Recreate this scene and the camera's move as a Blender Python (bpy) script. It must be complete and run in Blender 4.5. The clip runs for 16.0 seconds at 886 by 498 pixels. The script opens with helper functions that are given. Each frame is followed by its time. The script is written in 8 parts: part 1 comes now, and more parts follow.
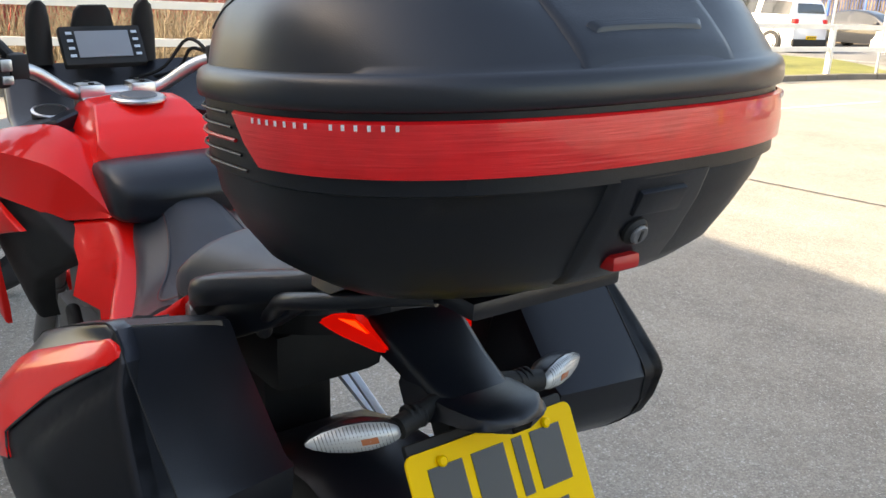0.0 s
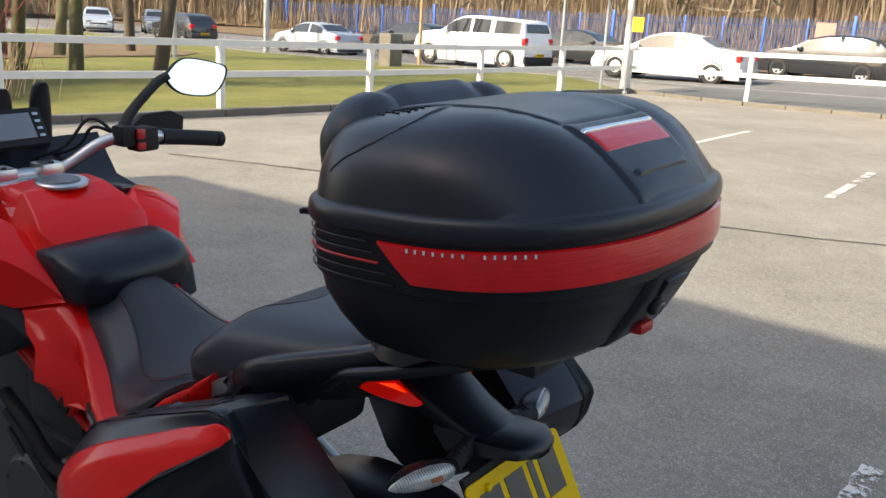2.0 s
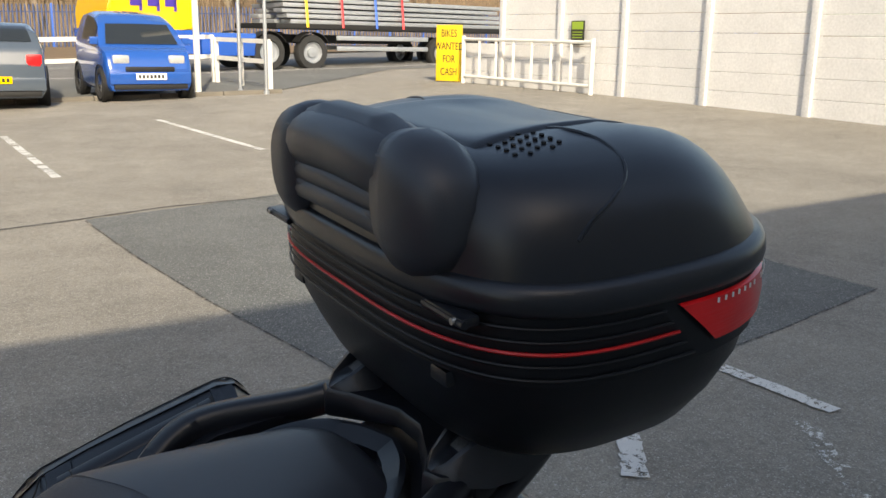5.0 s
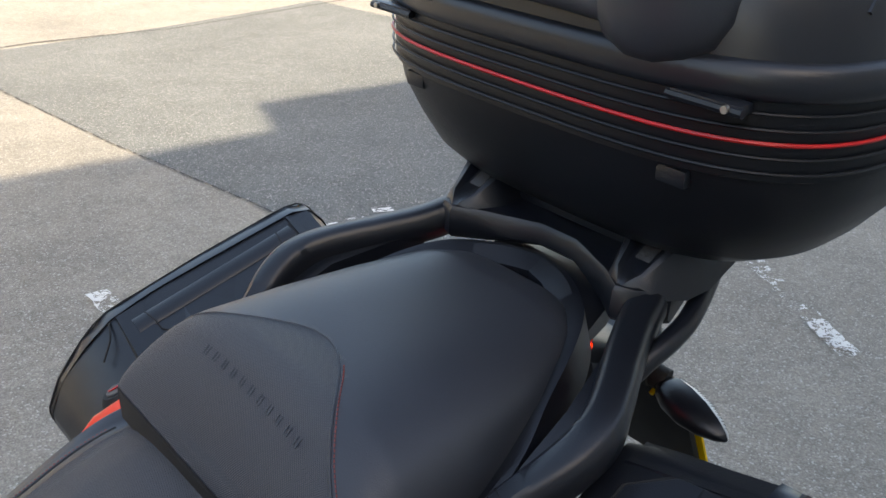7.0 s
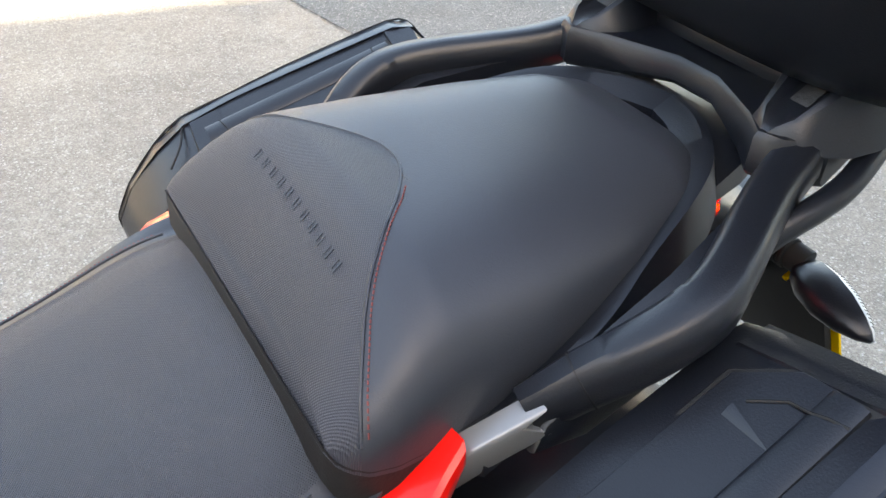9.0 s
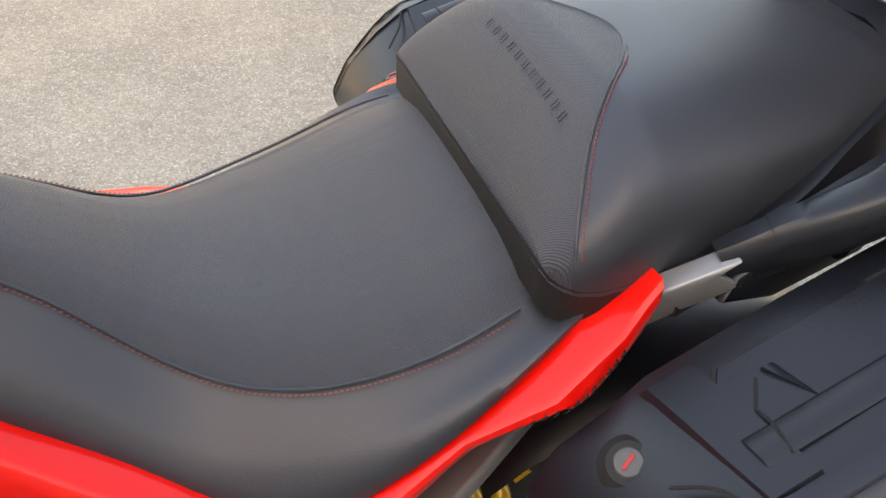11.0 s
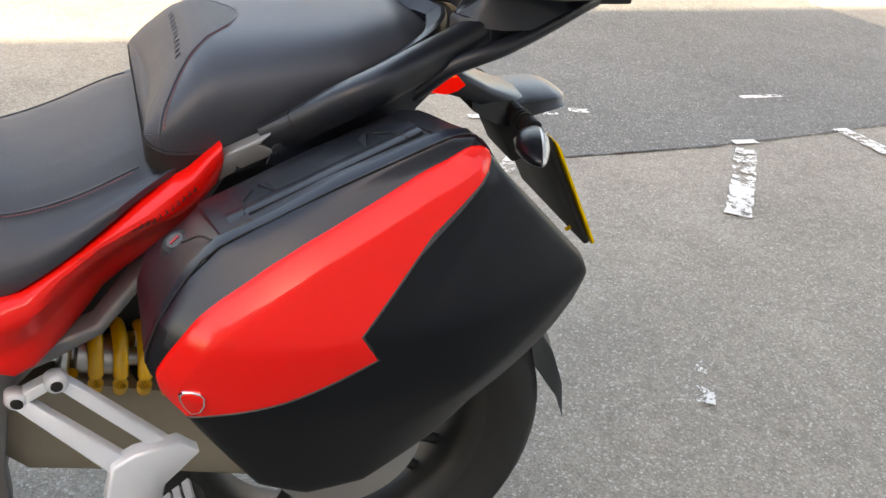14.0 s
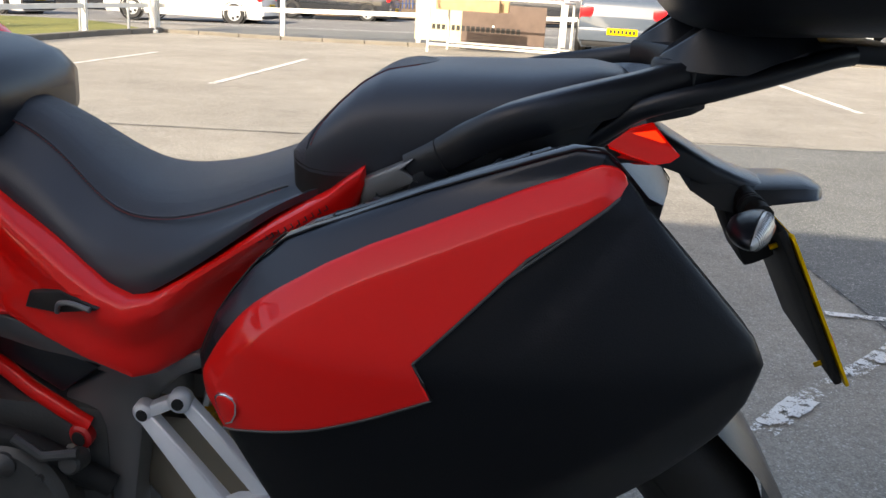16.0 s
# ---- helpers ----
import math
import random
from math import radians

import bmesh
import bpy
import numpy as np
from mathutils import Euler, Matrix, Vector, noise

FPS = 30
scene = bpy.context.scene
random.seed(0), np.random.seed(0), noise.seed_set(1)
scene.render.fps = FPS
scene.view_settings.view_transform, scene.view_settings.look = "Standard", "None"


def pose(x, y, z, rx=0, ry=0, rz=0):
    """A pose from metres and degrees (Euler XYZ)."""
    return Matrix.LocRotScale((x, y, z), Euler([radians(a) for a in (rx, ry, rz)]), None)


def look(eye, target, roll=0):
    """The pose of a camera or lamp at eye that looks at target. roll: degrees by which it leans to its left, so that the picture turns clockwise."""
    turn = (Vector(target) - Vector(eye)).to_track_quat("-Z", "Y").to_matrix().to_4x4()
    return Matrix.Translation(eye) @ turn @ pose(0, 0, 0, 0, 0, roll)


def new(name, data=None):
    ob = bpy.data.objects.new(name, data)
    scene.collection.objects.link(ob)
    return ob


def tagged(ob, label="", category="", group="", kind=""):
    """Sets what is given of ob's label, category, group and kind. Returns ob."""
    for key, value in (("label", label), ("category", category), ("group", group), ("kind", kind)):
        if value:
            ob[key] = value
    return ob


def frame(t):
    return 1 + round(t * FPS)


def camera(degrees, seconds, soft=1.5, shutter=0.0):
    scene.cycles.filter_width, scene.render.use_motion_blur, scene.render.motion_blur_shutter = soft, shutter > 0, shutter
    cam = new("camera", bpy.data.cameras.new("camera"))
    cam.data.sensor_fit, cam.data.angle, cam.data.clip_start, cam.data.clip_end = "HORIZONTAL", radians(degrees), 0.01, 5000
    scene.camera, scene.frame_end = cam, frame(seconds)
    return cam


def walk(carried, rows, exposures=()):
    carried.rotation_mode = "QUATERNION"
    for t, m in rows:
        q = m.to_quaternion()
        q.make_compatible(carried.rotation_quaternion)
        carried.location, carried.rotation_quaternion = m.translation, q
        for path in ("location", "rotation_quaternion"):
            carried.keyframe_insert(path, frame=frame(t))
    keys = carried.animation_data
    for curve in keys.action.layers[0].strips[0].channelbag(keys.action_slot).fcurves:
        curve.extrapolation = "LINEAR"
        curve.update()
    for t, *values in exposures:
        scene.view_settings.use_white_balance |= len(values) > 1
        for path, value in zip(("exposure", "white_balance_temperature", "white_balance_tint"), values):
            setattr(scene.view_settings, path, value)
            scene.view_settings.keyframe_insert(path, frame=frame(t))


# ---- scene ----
cam = camera(53.11, 16.0)
PATH = [
    (0, (-1.138, 0.559, 1.269), (-0.364, -0.007, 0.983), 3.15),
    (0.5, (-1.235, 0.603, 1.355), (-0.440, 0.059, 1.087), 3.45),
    (1, (-1.277, 0.736, 1.392), (-0.484, 0.173, 1.160), 3.25),
    (1.5, (-1.193, 0.914, 1.401), (-0.487, 0.248, 1.158), 3.23),
    (2, (-1.065, 0.955, 1.396), (-0.477, 0.187, 1.142), 3.43),
    (2.5, (-0.858, 0.951, 1.398), (-0.398, 0.100, 1.143), 3.30),
    (3, (-0.598, 0.999, 1.388), (-0.339, 0.066, 1.140), 2.61),
    (3.5, (-0.393, 0.981, 1.379), (-0.338, 0.011, 1.144), 2.67),
    (4, (-0.243, 0.898, 1.388), (-0.388, -0.067, 1.170), 2.47),
    (4.5, (-0.061, 0.829, 1.367), (-0.443, -0.071, 1.158), 1.60),
    (4.7, (0.002, 0.808, 1.373), (-0.449, -0.059, 1.163), 1.60),
    (6.8, (0.246, 0.540, 1.311), (-0.374, -0.148, 0.934), 1.83),
    (7, (0.254, 0.537, 1.302), (-0.351, -0.155, 0.907), 2.18),
    (7.5, (0.248, 0.533, 1.291), (-0.313, -0.160, 0.839), 2.78),
    (8, (0.203, 0.528, 1.253), (-0.322, -0.185, 0.788), 3.15),
    (8.5, (0.165, 0.500, 1.231), (-0.323, -0.221, 0.738), 3.76),
    (9, (0.162, 0.487, 1.212), (-0.286, -0.238, 0.688), 4.18),
    (9.5, (0.192, 0.489, 1.200), (-0.194, -0.249, 0.647), 4.12),
    (10, (0.234, 0.507, 1.187), (-0.086, -0.241, 0.606), 4.59),
    (10.2, (0.252, 0.514, 1.176), (-0.043, -0.238, 0.586), 5.14),
    (12.5, (0.245, 0.724, 1.217), (-0.167, -0.026, 0.700), 6.52),
    (13, (0.248, 0.834, 1.222), (-0.208, 0.100, 0.718), 6.61),
    (13.5, (0.147, 0.978, 1.208), (-0.263, 0.203, 0.727), 6.02),
    (14, (0.037, 1.057, 1.200), (-0.284, 0.230, 0.738), 4.83),
    (14.5, (-0.080, 1.004, 1.159), (-0.284, 0.103, 0.775), 7.05),
    (15, (-0.187, 1.022, 1.153), (-0.220, 0.073, 0.838), 6.67),
    (15.5, (-0.261, 1.033, 1.100), (-0.091, 0.087, 0.826), 4.14),
    (16, (-0.220, 1.004, 1.017), (-0.117, 0.047, 0.745), 3.61),
]
EXPOSURES = [(0, 2.1, 8300, 11), (0.5, 1.8, 8200, 11), (1.5, 1.37, 7600, 10), (2.5, 1.02, 7400, 10), (3.5, 0.93, 7600, 9), (4.5, 0.70, 7500, 9), (7, 1.95, 7900, 10), (8.5, 3.0, 8100, 10), (9.5, 3.05, 9300, 12), (10, 3.0, 9800, 13),
             (12.5, 2.68, 10400, 16), (14, 2.66, 9600, 14), (14.5, 2.4, 9000, 13), (15, 1.75, 8200, 12), (15.5, 1.38, 7600, 12), (16, 1.36, 7500, 12)]
walk(cam, [(t, look(e, g, r)) for t, e, g, r in PATH], EXPOSURES)

# ---- world, sun, exposure ----
SUN_EL = radians(33)
SUN_AZ = math.atan2(0.35, 0.94)
world = bpy.data.worlds.new("sky")
world.use_nodes = True
scene.world = world
wn = world.node_tree.nodes
sky = wn.new("ShaderNodeTexSky")
sky.sky_type = "NISHITA"
sky.sun_disc = False
sky.sun_elevation = SUN_EL
sky.sun_rotation = SUN_AZ
sky.air_density, sky.dust_density = 1.0, 2.2
wn["Background"].inputs[1].default_value = 0.155
world.node_tree.links.new(sky.outputs[0], wn["Background"].inputs[0])
TO_SUN = Vector((math.sin(SUN_AZ) * math.cos(SUN_EL), math.cos(SUN_AZ) * math.cos(SUN_EL), math.sin(SUN_EL)))
sun = new("sun", bpy.data.lights.new("sun", "SUN"))
sun.data.energy, sun.data.angle, sun.data.color = 3.45, radians(0.6), (1.0, 0.94, 0.84)
sun.matrix_world = look(TO_SUN * 50, (0, 0, 0))

# ---- materials ----
def material(name, color, rough=0.5, metal=0.0, coat=0.0, vary=0.15, scale=8.0, bump=0.0, bump_scale=300.0, spec=0.5, fine=0.0, fine_scale=900.0):
    """A plain procedural surface: colour broken up at two scales, a bump of its own grain."""
    m = bpy.data.materials.new(name)
    m.use_nodes = True
    n, l = m.node_tree.nodes, m.node_tree.links
    b = n["Principled BSDF"]
    b.inputs["Metallic"].default_value = metal
    b.inputs["Coat Weight"].default_value = coat
    b.inputs["Coat Roughness"].default_value = 0.04
    b.inputs["Specular IOR Level"].default_value = spec
    tex = n.new("ShaderNodeTexCoord")
    big = n.new("ShaderNodeTexNoise")
    big.inputs["Scale"].default_value, big.inputs["Detail"].default_value = scale, 6
    l.new(tex.outputs["Object"], big.inputs["Vector"])
    ramp = n.new("ShaderNodeMix")
    ramp.data_type = "RGBA"
    c = Vector(color)
    ramp.inputs["A"].default_value = (*(c * (1 - vary)), 1)
    ramp.inputs["B"].default_value = (*(c * (1 + vary)), 1)
    l.new(big.outputs["Fac"], ramp.inputs["Factor"])
    out = ramp.outputs["Result"]
    if fine:
        small = n.new("ShaderNodeTexNoise")
        small.inputs["Scale"].default_value, small.inputs["Detail"].default_value = fine_scale, 3
        l.new(tex.outputs["Object"], small.inputs["Vector"])
        rng = n.new("ShaderNodeMapRange")
        rng.inputs["From Min"].default_value, rng.inputs["From Max"].default_value = 0.3, 0.7
        rng.inputs["To Min"].default_value, rng.inputs["To Max"].default_value = 1 - fine, 1 + fine
        l.new(small.outputs["Fac"], rng.inputs["Value"])
        mul = n.new("ShaderNodeMix")
        mul.data_type, mul.blend_type = "RGBA", "MULTIPLY"
        mul.inputs["Factor"].default_value = 1
        l.new(out, mul.inputs["A"])
        l.new(rng.outputs["Result"], mul.inputs["B"])
        out = mul.outputs["Result"]
    l.new(out, b.inputs["Base Color"])
    rr = n.new("ShaderNodeMapRange")
    rr.inputs["To Min"].default_value, rr.inputs["To Max"].default_value = max(0.01, rough * 0.85), min(1, rough * 1.15)
    l.new(big.outputs["Fac"], rr.inputs["Value"])
    l.new(rr.outputs["Result"], b.inputs["Roughness"])
    if bump:
        grain = n.new("ShaderNodeTexNoise")
        grain.inputs["Scale"].default_value, grain.inputs["Detail"].default_value = bump_scale, 4
        l.new(tex.outputs["Object"], grain.inputs["Vector"])
        bp = n.new("ShaderNodeBump")
        bp.inputs["Strength"].default_value, bp.inputs["Distance"].default_value = bump, 0.4 / bump_scale
        l.new(grain.outputs["Fac"], bp.inputs["Height"])
        l.new(bp.outputs["Normal"], b.inputs["Normal"])
    return m


def woven(name, color, rough, size):
    """Vinyl pressed with a fine grid of dimples."""
    m = material(name, color, rough, vary=0.12, scale=14)
    n, l = m.node_tree.nodes, m.node_tree.links
    b = n["Principled BSDF"]
    tex = n.new("ShaderNodeTexCoord")
    hs = []
    for ang in (35, -40):
        mp = n.new("ShaderNodeMapping")
        mp.inputs["Rotation"].default_value[2] = radians(ang)
        w = n.new("ShaderNodeTexWave")
        w.inputs["Scale"].default_value = size
        w.inputs["Distortion"].default_value = 0.3
        l.new(tex.outputs["Object"], mp.inputs["Vector"])
        l.new(mp.outputs["Vector"], w.inputs["Vector"])
        hs.append(w.outputs["Fac"])
    add = n.new("ShaderNodeMath")
    l.new(hs[0], add.inputs[0])
    l.new(hs[1], add.inputs[1])
    bp = n.new("ShaderNodeBump")
    bp.inputs["Strength"].default_value, bp.inputs["Distance"].default_value = 0.55, 0.0006
    l.new(add.outputs[0], bp.inputs["Height"])
    l.new(bp.outputs["Normal"], b.inputs["Normal"])
    return m


def ribbed_lens(name, color, size, axis=2, metal=0.0):
    """Moulded reflector plastic with fine ribs under a gloss skin."""
    m = material(name, color, 0.3, metal=metal, coat=0.5, vary=0.25, scale=30, spec=0.3)
    n, l = m.node_tree.nodes, m.node_tree.links
    b = n["Principled BSDF"]
    tex = n.new("ShaderNodeTexCoord")
    mp = n.new("ShaderNodeMapping")
    s = [0.04, 0.04, 0.04]
    s[axis] = 1
    mp.inputs["Scale"].default_value = s
    w = n.new("ShaderNodeTexNoise")
    w.inputs["Scale"].default_value, w.inputs["Detail"].default_value = size, 3
    l.new(tex.outputs["Object"], mp.inputs["Vector"])
    l.new(mp.outputs["Vector"], w.inputs["Vector"])
    bp = n.new("ShaderNodeBump")
    bp.inputs["Strength"].default_value, bp.inputs["Distance"].default_value = 0.4, 0.0015
    l.new(w.outputs["Fac"], bp.inputs["Height"])
    l.new(bp.outputs["Normal"], b.inputs["Normal"])
    return m


def glow(name, color, power):
    m = material(name, color, 0.15, coat=1)
    b = m.node_tree.nodes["Principled BSDF"]
    b.inputs["Emission Color"].default_value = (*color, 1)
    b.inputs["Emission Strength"].default_value = power
    return m


def ground_material(name, dark, light, scale, chips, chip_scale=120.0, rough=0.9, blotch=0.6, chip_color=(0.5, 0.48, 0.44), speck=0.20, worn=None):
    """Aggregate set in binder: stains, worn paths and single stones, each of its own shade.
    worn: (bare share, paint colour) lays flaking paint over it."""
    m = bpy.data.materials.new(name)
    m.use_nodes = True
    n, l = m.node_tree.nodes, m.node_tree.links
    b = n["Principled BSDF"]
    b.inputs["Specular IOR Level"].default_value = 0.35
    tex = n.new("ShaderNodeTexCoord")

    def math_node(op, a, c, third=None):
        q = n.new("ShaderNodeMath")
        q.operation = op
        for i, v in enumerate((a, c, third)):
            if v is None:
                continue
            if isinstance(v, (int, float)):
                q.inputs[i].default_value = v
            else:
                l.new(v, q.inputs[i])
        return q.outputs[0]

    def noise_node(sc, det, rg=0.65, vec=None):
        t = n.new("ShaderNodeTexNoise")
        t.inputs["Scale"].default_value, t.inputs["Detail"].default_value = sc, det
        t.inputs["Roughness"].default_value = rg
        l.new(vec or tex.outputs["Object"], t.inputs["Vector"])
        return t.outputs["Fac"]

    wide, mid, near = noise_node(blotch, 6), noise_node(scale, 5, 0.7), noise_node(scale * 9, 3)
    tone = math_node("MULTIPLY_ADD", mid, 0.30, math_node("MULTIPLY_ADD", wide, 0.45, math_node("MULTIPLY", near, 0.30)))
    ramp = n.new("ShaderNodeValToRGB")
    ramp.color_ramp.elements[0].position, ramp.color_ramp.elements[0].color = 0.38, (*dark, 1)
    ramp.color_ramp.elements[1].position, ramp.color_ramp.elements[1].color = 0.70, (*light, 1)
    l.new(tone, ramp.inputs["Fac"])
    shade = None
    for sc, amount in ((chip_scale, speck), (chip_scale * 2.3, speck * 0.7)):
        vor = n.new("ShaderNodeTexVoronoi")
        vor.inputs["Scale"].default_value = sc
        l.new(tex.outputs["Object"], vor.inputs["Vector"])
        sep = n.new("ShaderNodeSeparateColor")
        l.new(vor.outputs["Color"], sep.inputs[0])
        k = math_node("MULTIPLY_ADD", sep.outputs[1], 2 * amount, 1 - amount)
        gap = n.new("ShaderNodeMapRange")
        gap.inputs["From Min"].default_value, gap.inputs["From Max"].default_value = 0.35, 0.75
        gap.inputs["To Min"].default_value, gap.inputs["To Max"].default_value = 1.0, 1 - 0.6 * amount
        l.new(vor.outputs["Distance"], gap.inputs["Value"])
        k = math_node("MULTIPLY", k, gap.outputs["Result"])
        if shade is None:
            shade, coarse, picked = k, vor.outputs["Distance"], sep.outputs[0]
        else:
            shade = math_node("MULTIPLY", shade, k)
    mul = n.new("ShaderNodeMix")
    mul.data_type, mul.blend_type = "RGBA", "MULTIPLY"
    mul.inputs["Factor"].default_value = 1
    l.new(ramp.outputs["Color"], mul.inputs["A"])
    l.new(shade, mul.inputs["B"])
    mix = n.new("ShaderNodeMix")
    mix.data_type = "RGBA"
    mix.inputs["B"].default_value = (*chip_color, 1)
    l.new(mul.outputs["Result"], mix.inputs["A"])
    l.new(math_node("MULTIPLY", math_node("GREATER_THAN", picked, 1 - chips), 0.55), mix.inputs["Factor"])
    out = mix.outputs["Result"]
    if worn:
        bare, paint_color = worn
        flakes = math_node("MULTIPLY_ADD", noise_node(34, 4, 0.75), 0.6, math_node("MULTIPLY_ADD", noise_node(5, 2), 0.35, math_node("MULTIPLY", noise_node(150, 2), 0.22)))
        mask = n.new("ShaderNodeMapRange")
        mask.inputs["From Min"].default_value, mask.inputs["From Max"].default_value = 0.40 + 0.32 * bare, 0.415 + 0.32 * bare
        l.new(flakes, mask.inputs["Value"])
        l.new(mask.outputs["Result"], b.inputs["Alpha"])
        tint = n.new("ShaderNodeMix")
        tint.data_type = "RGBA"
        tint.inputs["A"].default_value = (*(0.72 * c for c in paint_color), 1)
        tint.inputs["B"].default_value = (*paint_color, 1)
        l.new(mid, tint.inputs["Factor"])
        out = tint.outputs["Result"]
    l.new(out, b.inputs["Base Color"])
    b.inputs["Roughness"].default_value = rough
    bp = n.new("ShaderNodeBump")
    bp.inputs["Strength"].default_value, bp.inputs["Distance"].default_value = 0.7, 0.004
    l.new(coarse, bp.inputs["Height"])
    l.new(bp.outputs["Normal"], b.inputs["Normal"])
    return m


# blacks, rubber apart: blue of the reflected sky is mixed into the base
BLACK = material("satin_black_plastic", (0.0082, 0.0098, 0.0140), 0.33, spec=0.46, vary=0.2, scale=9, bump=0.35, bump_scale=700)
LID = material("grained_black_lid", (0.0105, 0.0125, 0.0172), 0.32, spec=0.5, vary=0.2, scale=7, bump=0.25, bump_scale=900)
CASEBLACK = material("grained_black_case", (0.0072, 0.0085, 0.0115), 0.38, spec=0.30, vary=0.2, scale=9, bump=0.4, bump_scale=800)
# bluest base, painting the sky's reflection on the lid's upward strip
SHOULDERBLACK = material("sky_tinted_black_lid_shoulder", (0.0055, 0.0080, 0.0150), 0.32, spec=0.48, coat=0.08, vary=0.15, scale=9, bump=0.15, bump_scale=700)
MATT = material("matt_black_grained_plastic", (0.0056, 0.0065, 0.0085), 0.40, spec=0.19, vary=0.2, scale=9, bump=0.4, bump_scale=800)
DEEP = material("dull_black_rubber", (0.008, 0.008, 0.008), 0.7, vary=0.25, scale=20, bump=0.3, bump_scale=400)
VINYL = material("smooth_black_vinyl", (0.030, 0.034, 0.043), 0.42, vary=0.14, scale=9, bump=0.35, bump_scale=800)
WEAVE = woven("pressed_grid_vinyl", (0.037, 0.0405, 0.051), 0.5, 230)
RED = material("gloss_red_paint", (0.86, 0.0085, 0.0065), 0.38, coat=0.55, spec=0.12, vary=0.05, scale=5)
LENS = ribbed_lens("red_reflector", (0.74, 0.010, 0.014), 420)
REDLINE = material("red_trim", (0.5, 0.008, 0.01), 0.35, vary=0.1)
LAMP_RED = glow("lit_tail_lens", (0.8, 0.008, 0.006), 0.12)
LAMP_CORE = glow("lit_tail_core", (1.0, 0.045, 0.01), 0.6)
DARKRIM = material("black_cast_rim", (0.022, 0.021, 0.02), 0.45, vary=0.2, scale=12)
PEGSILVER = material("silver_lacquered_casting", (0.76, 0.79, 0.83), 0.30, metal=0.25, vary=0.08, scale=20, bump=0.2, bump_scale=400)
CLEARLENS = ribbed_lens("clear_ribbed_lens", (0.50, 0.51, 0.50), 500, axis=1, metal=0.35)
LENSRIB = material("lens_rib_grey", (0.20, 0.20, 0.20), 0.25, metal=0.3, vary=0.1, scale=40)
AMBER = material("amber_bulb", (0.42, 0.13, 0.05), 0.3, coat=0.3)
ALU = material("cast_aluminium", (0.62, 0.62, 0.61), 0.33, metal=1, vary=0.1, scale=20, bump=0.15, bump_scale=500)
CHROME = material("bright_metal", (0.8, 0.8, 0.8), 0.08, metal=1, vary=0.04)
GREYMETAL = material("anthracite_painted_frame", (0.155, 0.155, 0.158), 0.40, metal=0.3, vary=0.15, scale=12, bump=0.2, bump_scale=600)
SILVER = material("silver_cast_trim", (0.26, 0.26, 0.26), 0.30, metal=0.55, vary=0.1, scale=14)
BRONZE = material("bronze_grey_swingarm", (0.34, 0.29, 0.225), 0.42, metal=0.5, vary=0.15, scale=10)
ENGINE = material("cast_engine_metal", (0.085, 0.084, 0.083), 0.45, metal=0.5, vary=0.3, scale=25, bump=0.4, bump_scale=300)
SPRING = material("yellow_spring_enamel", (0.86, 0.45, 0.012), 0.3, coat=0.6, vary=0.1)
PLATE = material("yellow_plate_acrylic", (0.92, 0.56, 0.002), 0.5, spec=0.15, vary=0.06, scale=6)
INK = material("black_plate_print", (0.02, 0.02, 0.02), 0.35)
WHITEINK = material("white_print", (0.75, 0.75, 0.75), 0.4)
TYRE = material("tyre_rubber", (0.022, 0.022, 0.022), 0.75, vary=0.25, scale=30, bump=0.4, bump_scale=200)
MIRROR = material("mirror_glass", (0.92, 0.93, 0.94), 0.02, metal=1, vary=0.01)
SCREEN = material("lcd_screen", (0.2, 0.215, 0.23), 0.25, coat=0.5, vary=0.1)
STITCH = material("red_thread", (0.22, 0.05, 0.045), 0.7)
BOLT = material("zinc_bolt", (0.5, 0.48, 0.44), 0.4, metal=0.9)
DISC = material("brake_disc_steel", (0.5, 0.5, 0.5), 0.3, metal=1, vary=0.1)
BLUE = material("blue_gloss_paint", (0.012, 0.035, 0.42), 0.2, coat=1, vary=0.08)

TARMAC = ground_material("worn_pale_tarmac", (0.20, 0.184, 0.156), (0.37, 0.34, 0.285), 3.0, 0.06, 190)
PATCH = ground_material("newer_dark_tarmac", (0.115, 0.118, 0.11), (0.205, 0.21, 0.198), 4.0, 0.05, 190, speck=0.3)
ROADTAR = ground_material("road_tarmac", (0.10, 0.098, 0.094), (0.2, 0.195, 0.185), 2.0, 0.2)
GRASS = ground_material("winter_grass", (0.06, 0.085, 0.014), (0.29, 0.26, 0.075), 2.2, 0.35, 60, 0.95, 0.45, (0.20, 0.20, 0.05))
LITTER = ground_material("leaf_litter", (0.09, 0.065, 0.04), (0.24, 0.175, 0.105), 1.4, 0.3, 40, 0.95, 0.3, (0.3, 0.18, 0.09))
LINE = ground_material("worn_white_line", (0.19, 0.175, 0.15), (0.36, 0.33, 0.28), 3.0, 0.06, 190, 0.85, worn=(0.36, (0.74, 0.73, 0.69)))
FLAKED = ground_material("flaking_white_line", (0.17, 0.165, 0.15), (0.32, 0.30, 0.26), 3.0, 0.06, 190, 0.85, worn=(0.44, (0.78, 0.77, 0.73)))
SPARSE = ground_material("last_flakes_of_a_line", (0.17, 0.165, 0.15), (0.32, 0.30, 0.26), 3.0, 0.06, 190, 0.85, worn=(0.68, (0.78, 0.77, 0.73)))
RUBBED = ground_material("nearly_worn_line", (0.17, 0.165, 0.15), (0.32, 0.30, 0.26), 3.0, 0.06, 190, 0.85, worn=(0.60, (0.78, 0.77, 0.73)))
CRACK = material("dark_joint", (0.06, 0.055, 0.05), 0.95, vary=0.4, scale=6)
KERBSTONE = material("mossy_kerb", (0.16, 0.145, 0.12), 0.9, vary=0.4, scale=3, bump=0.5, bump_scale=60)
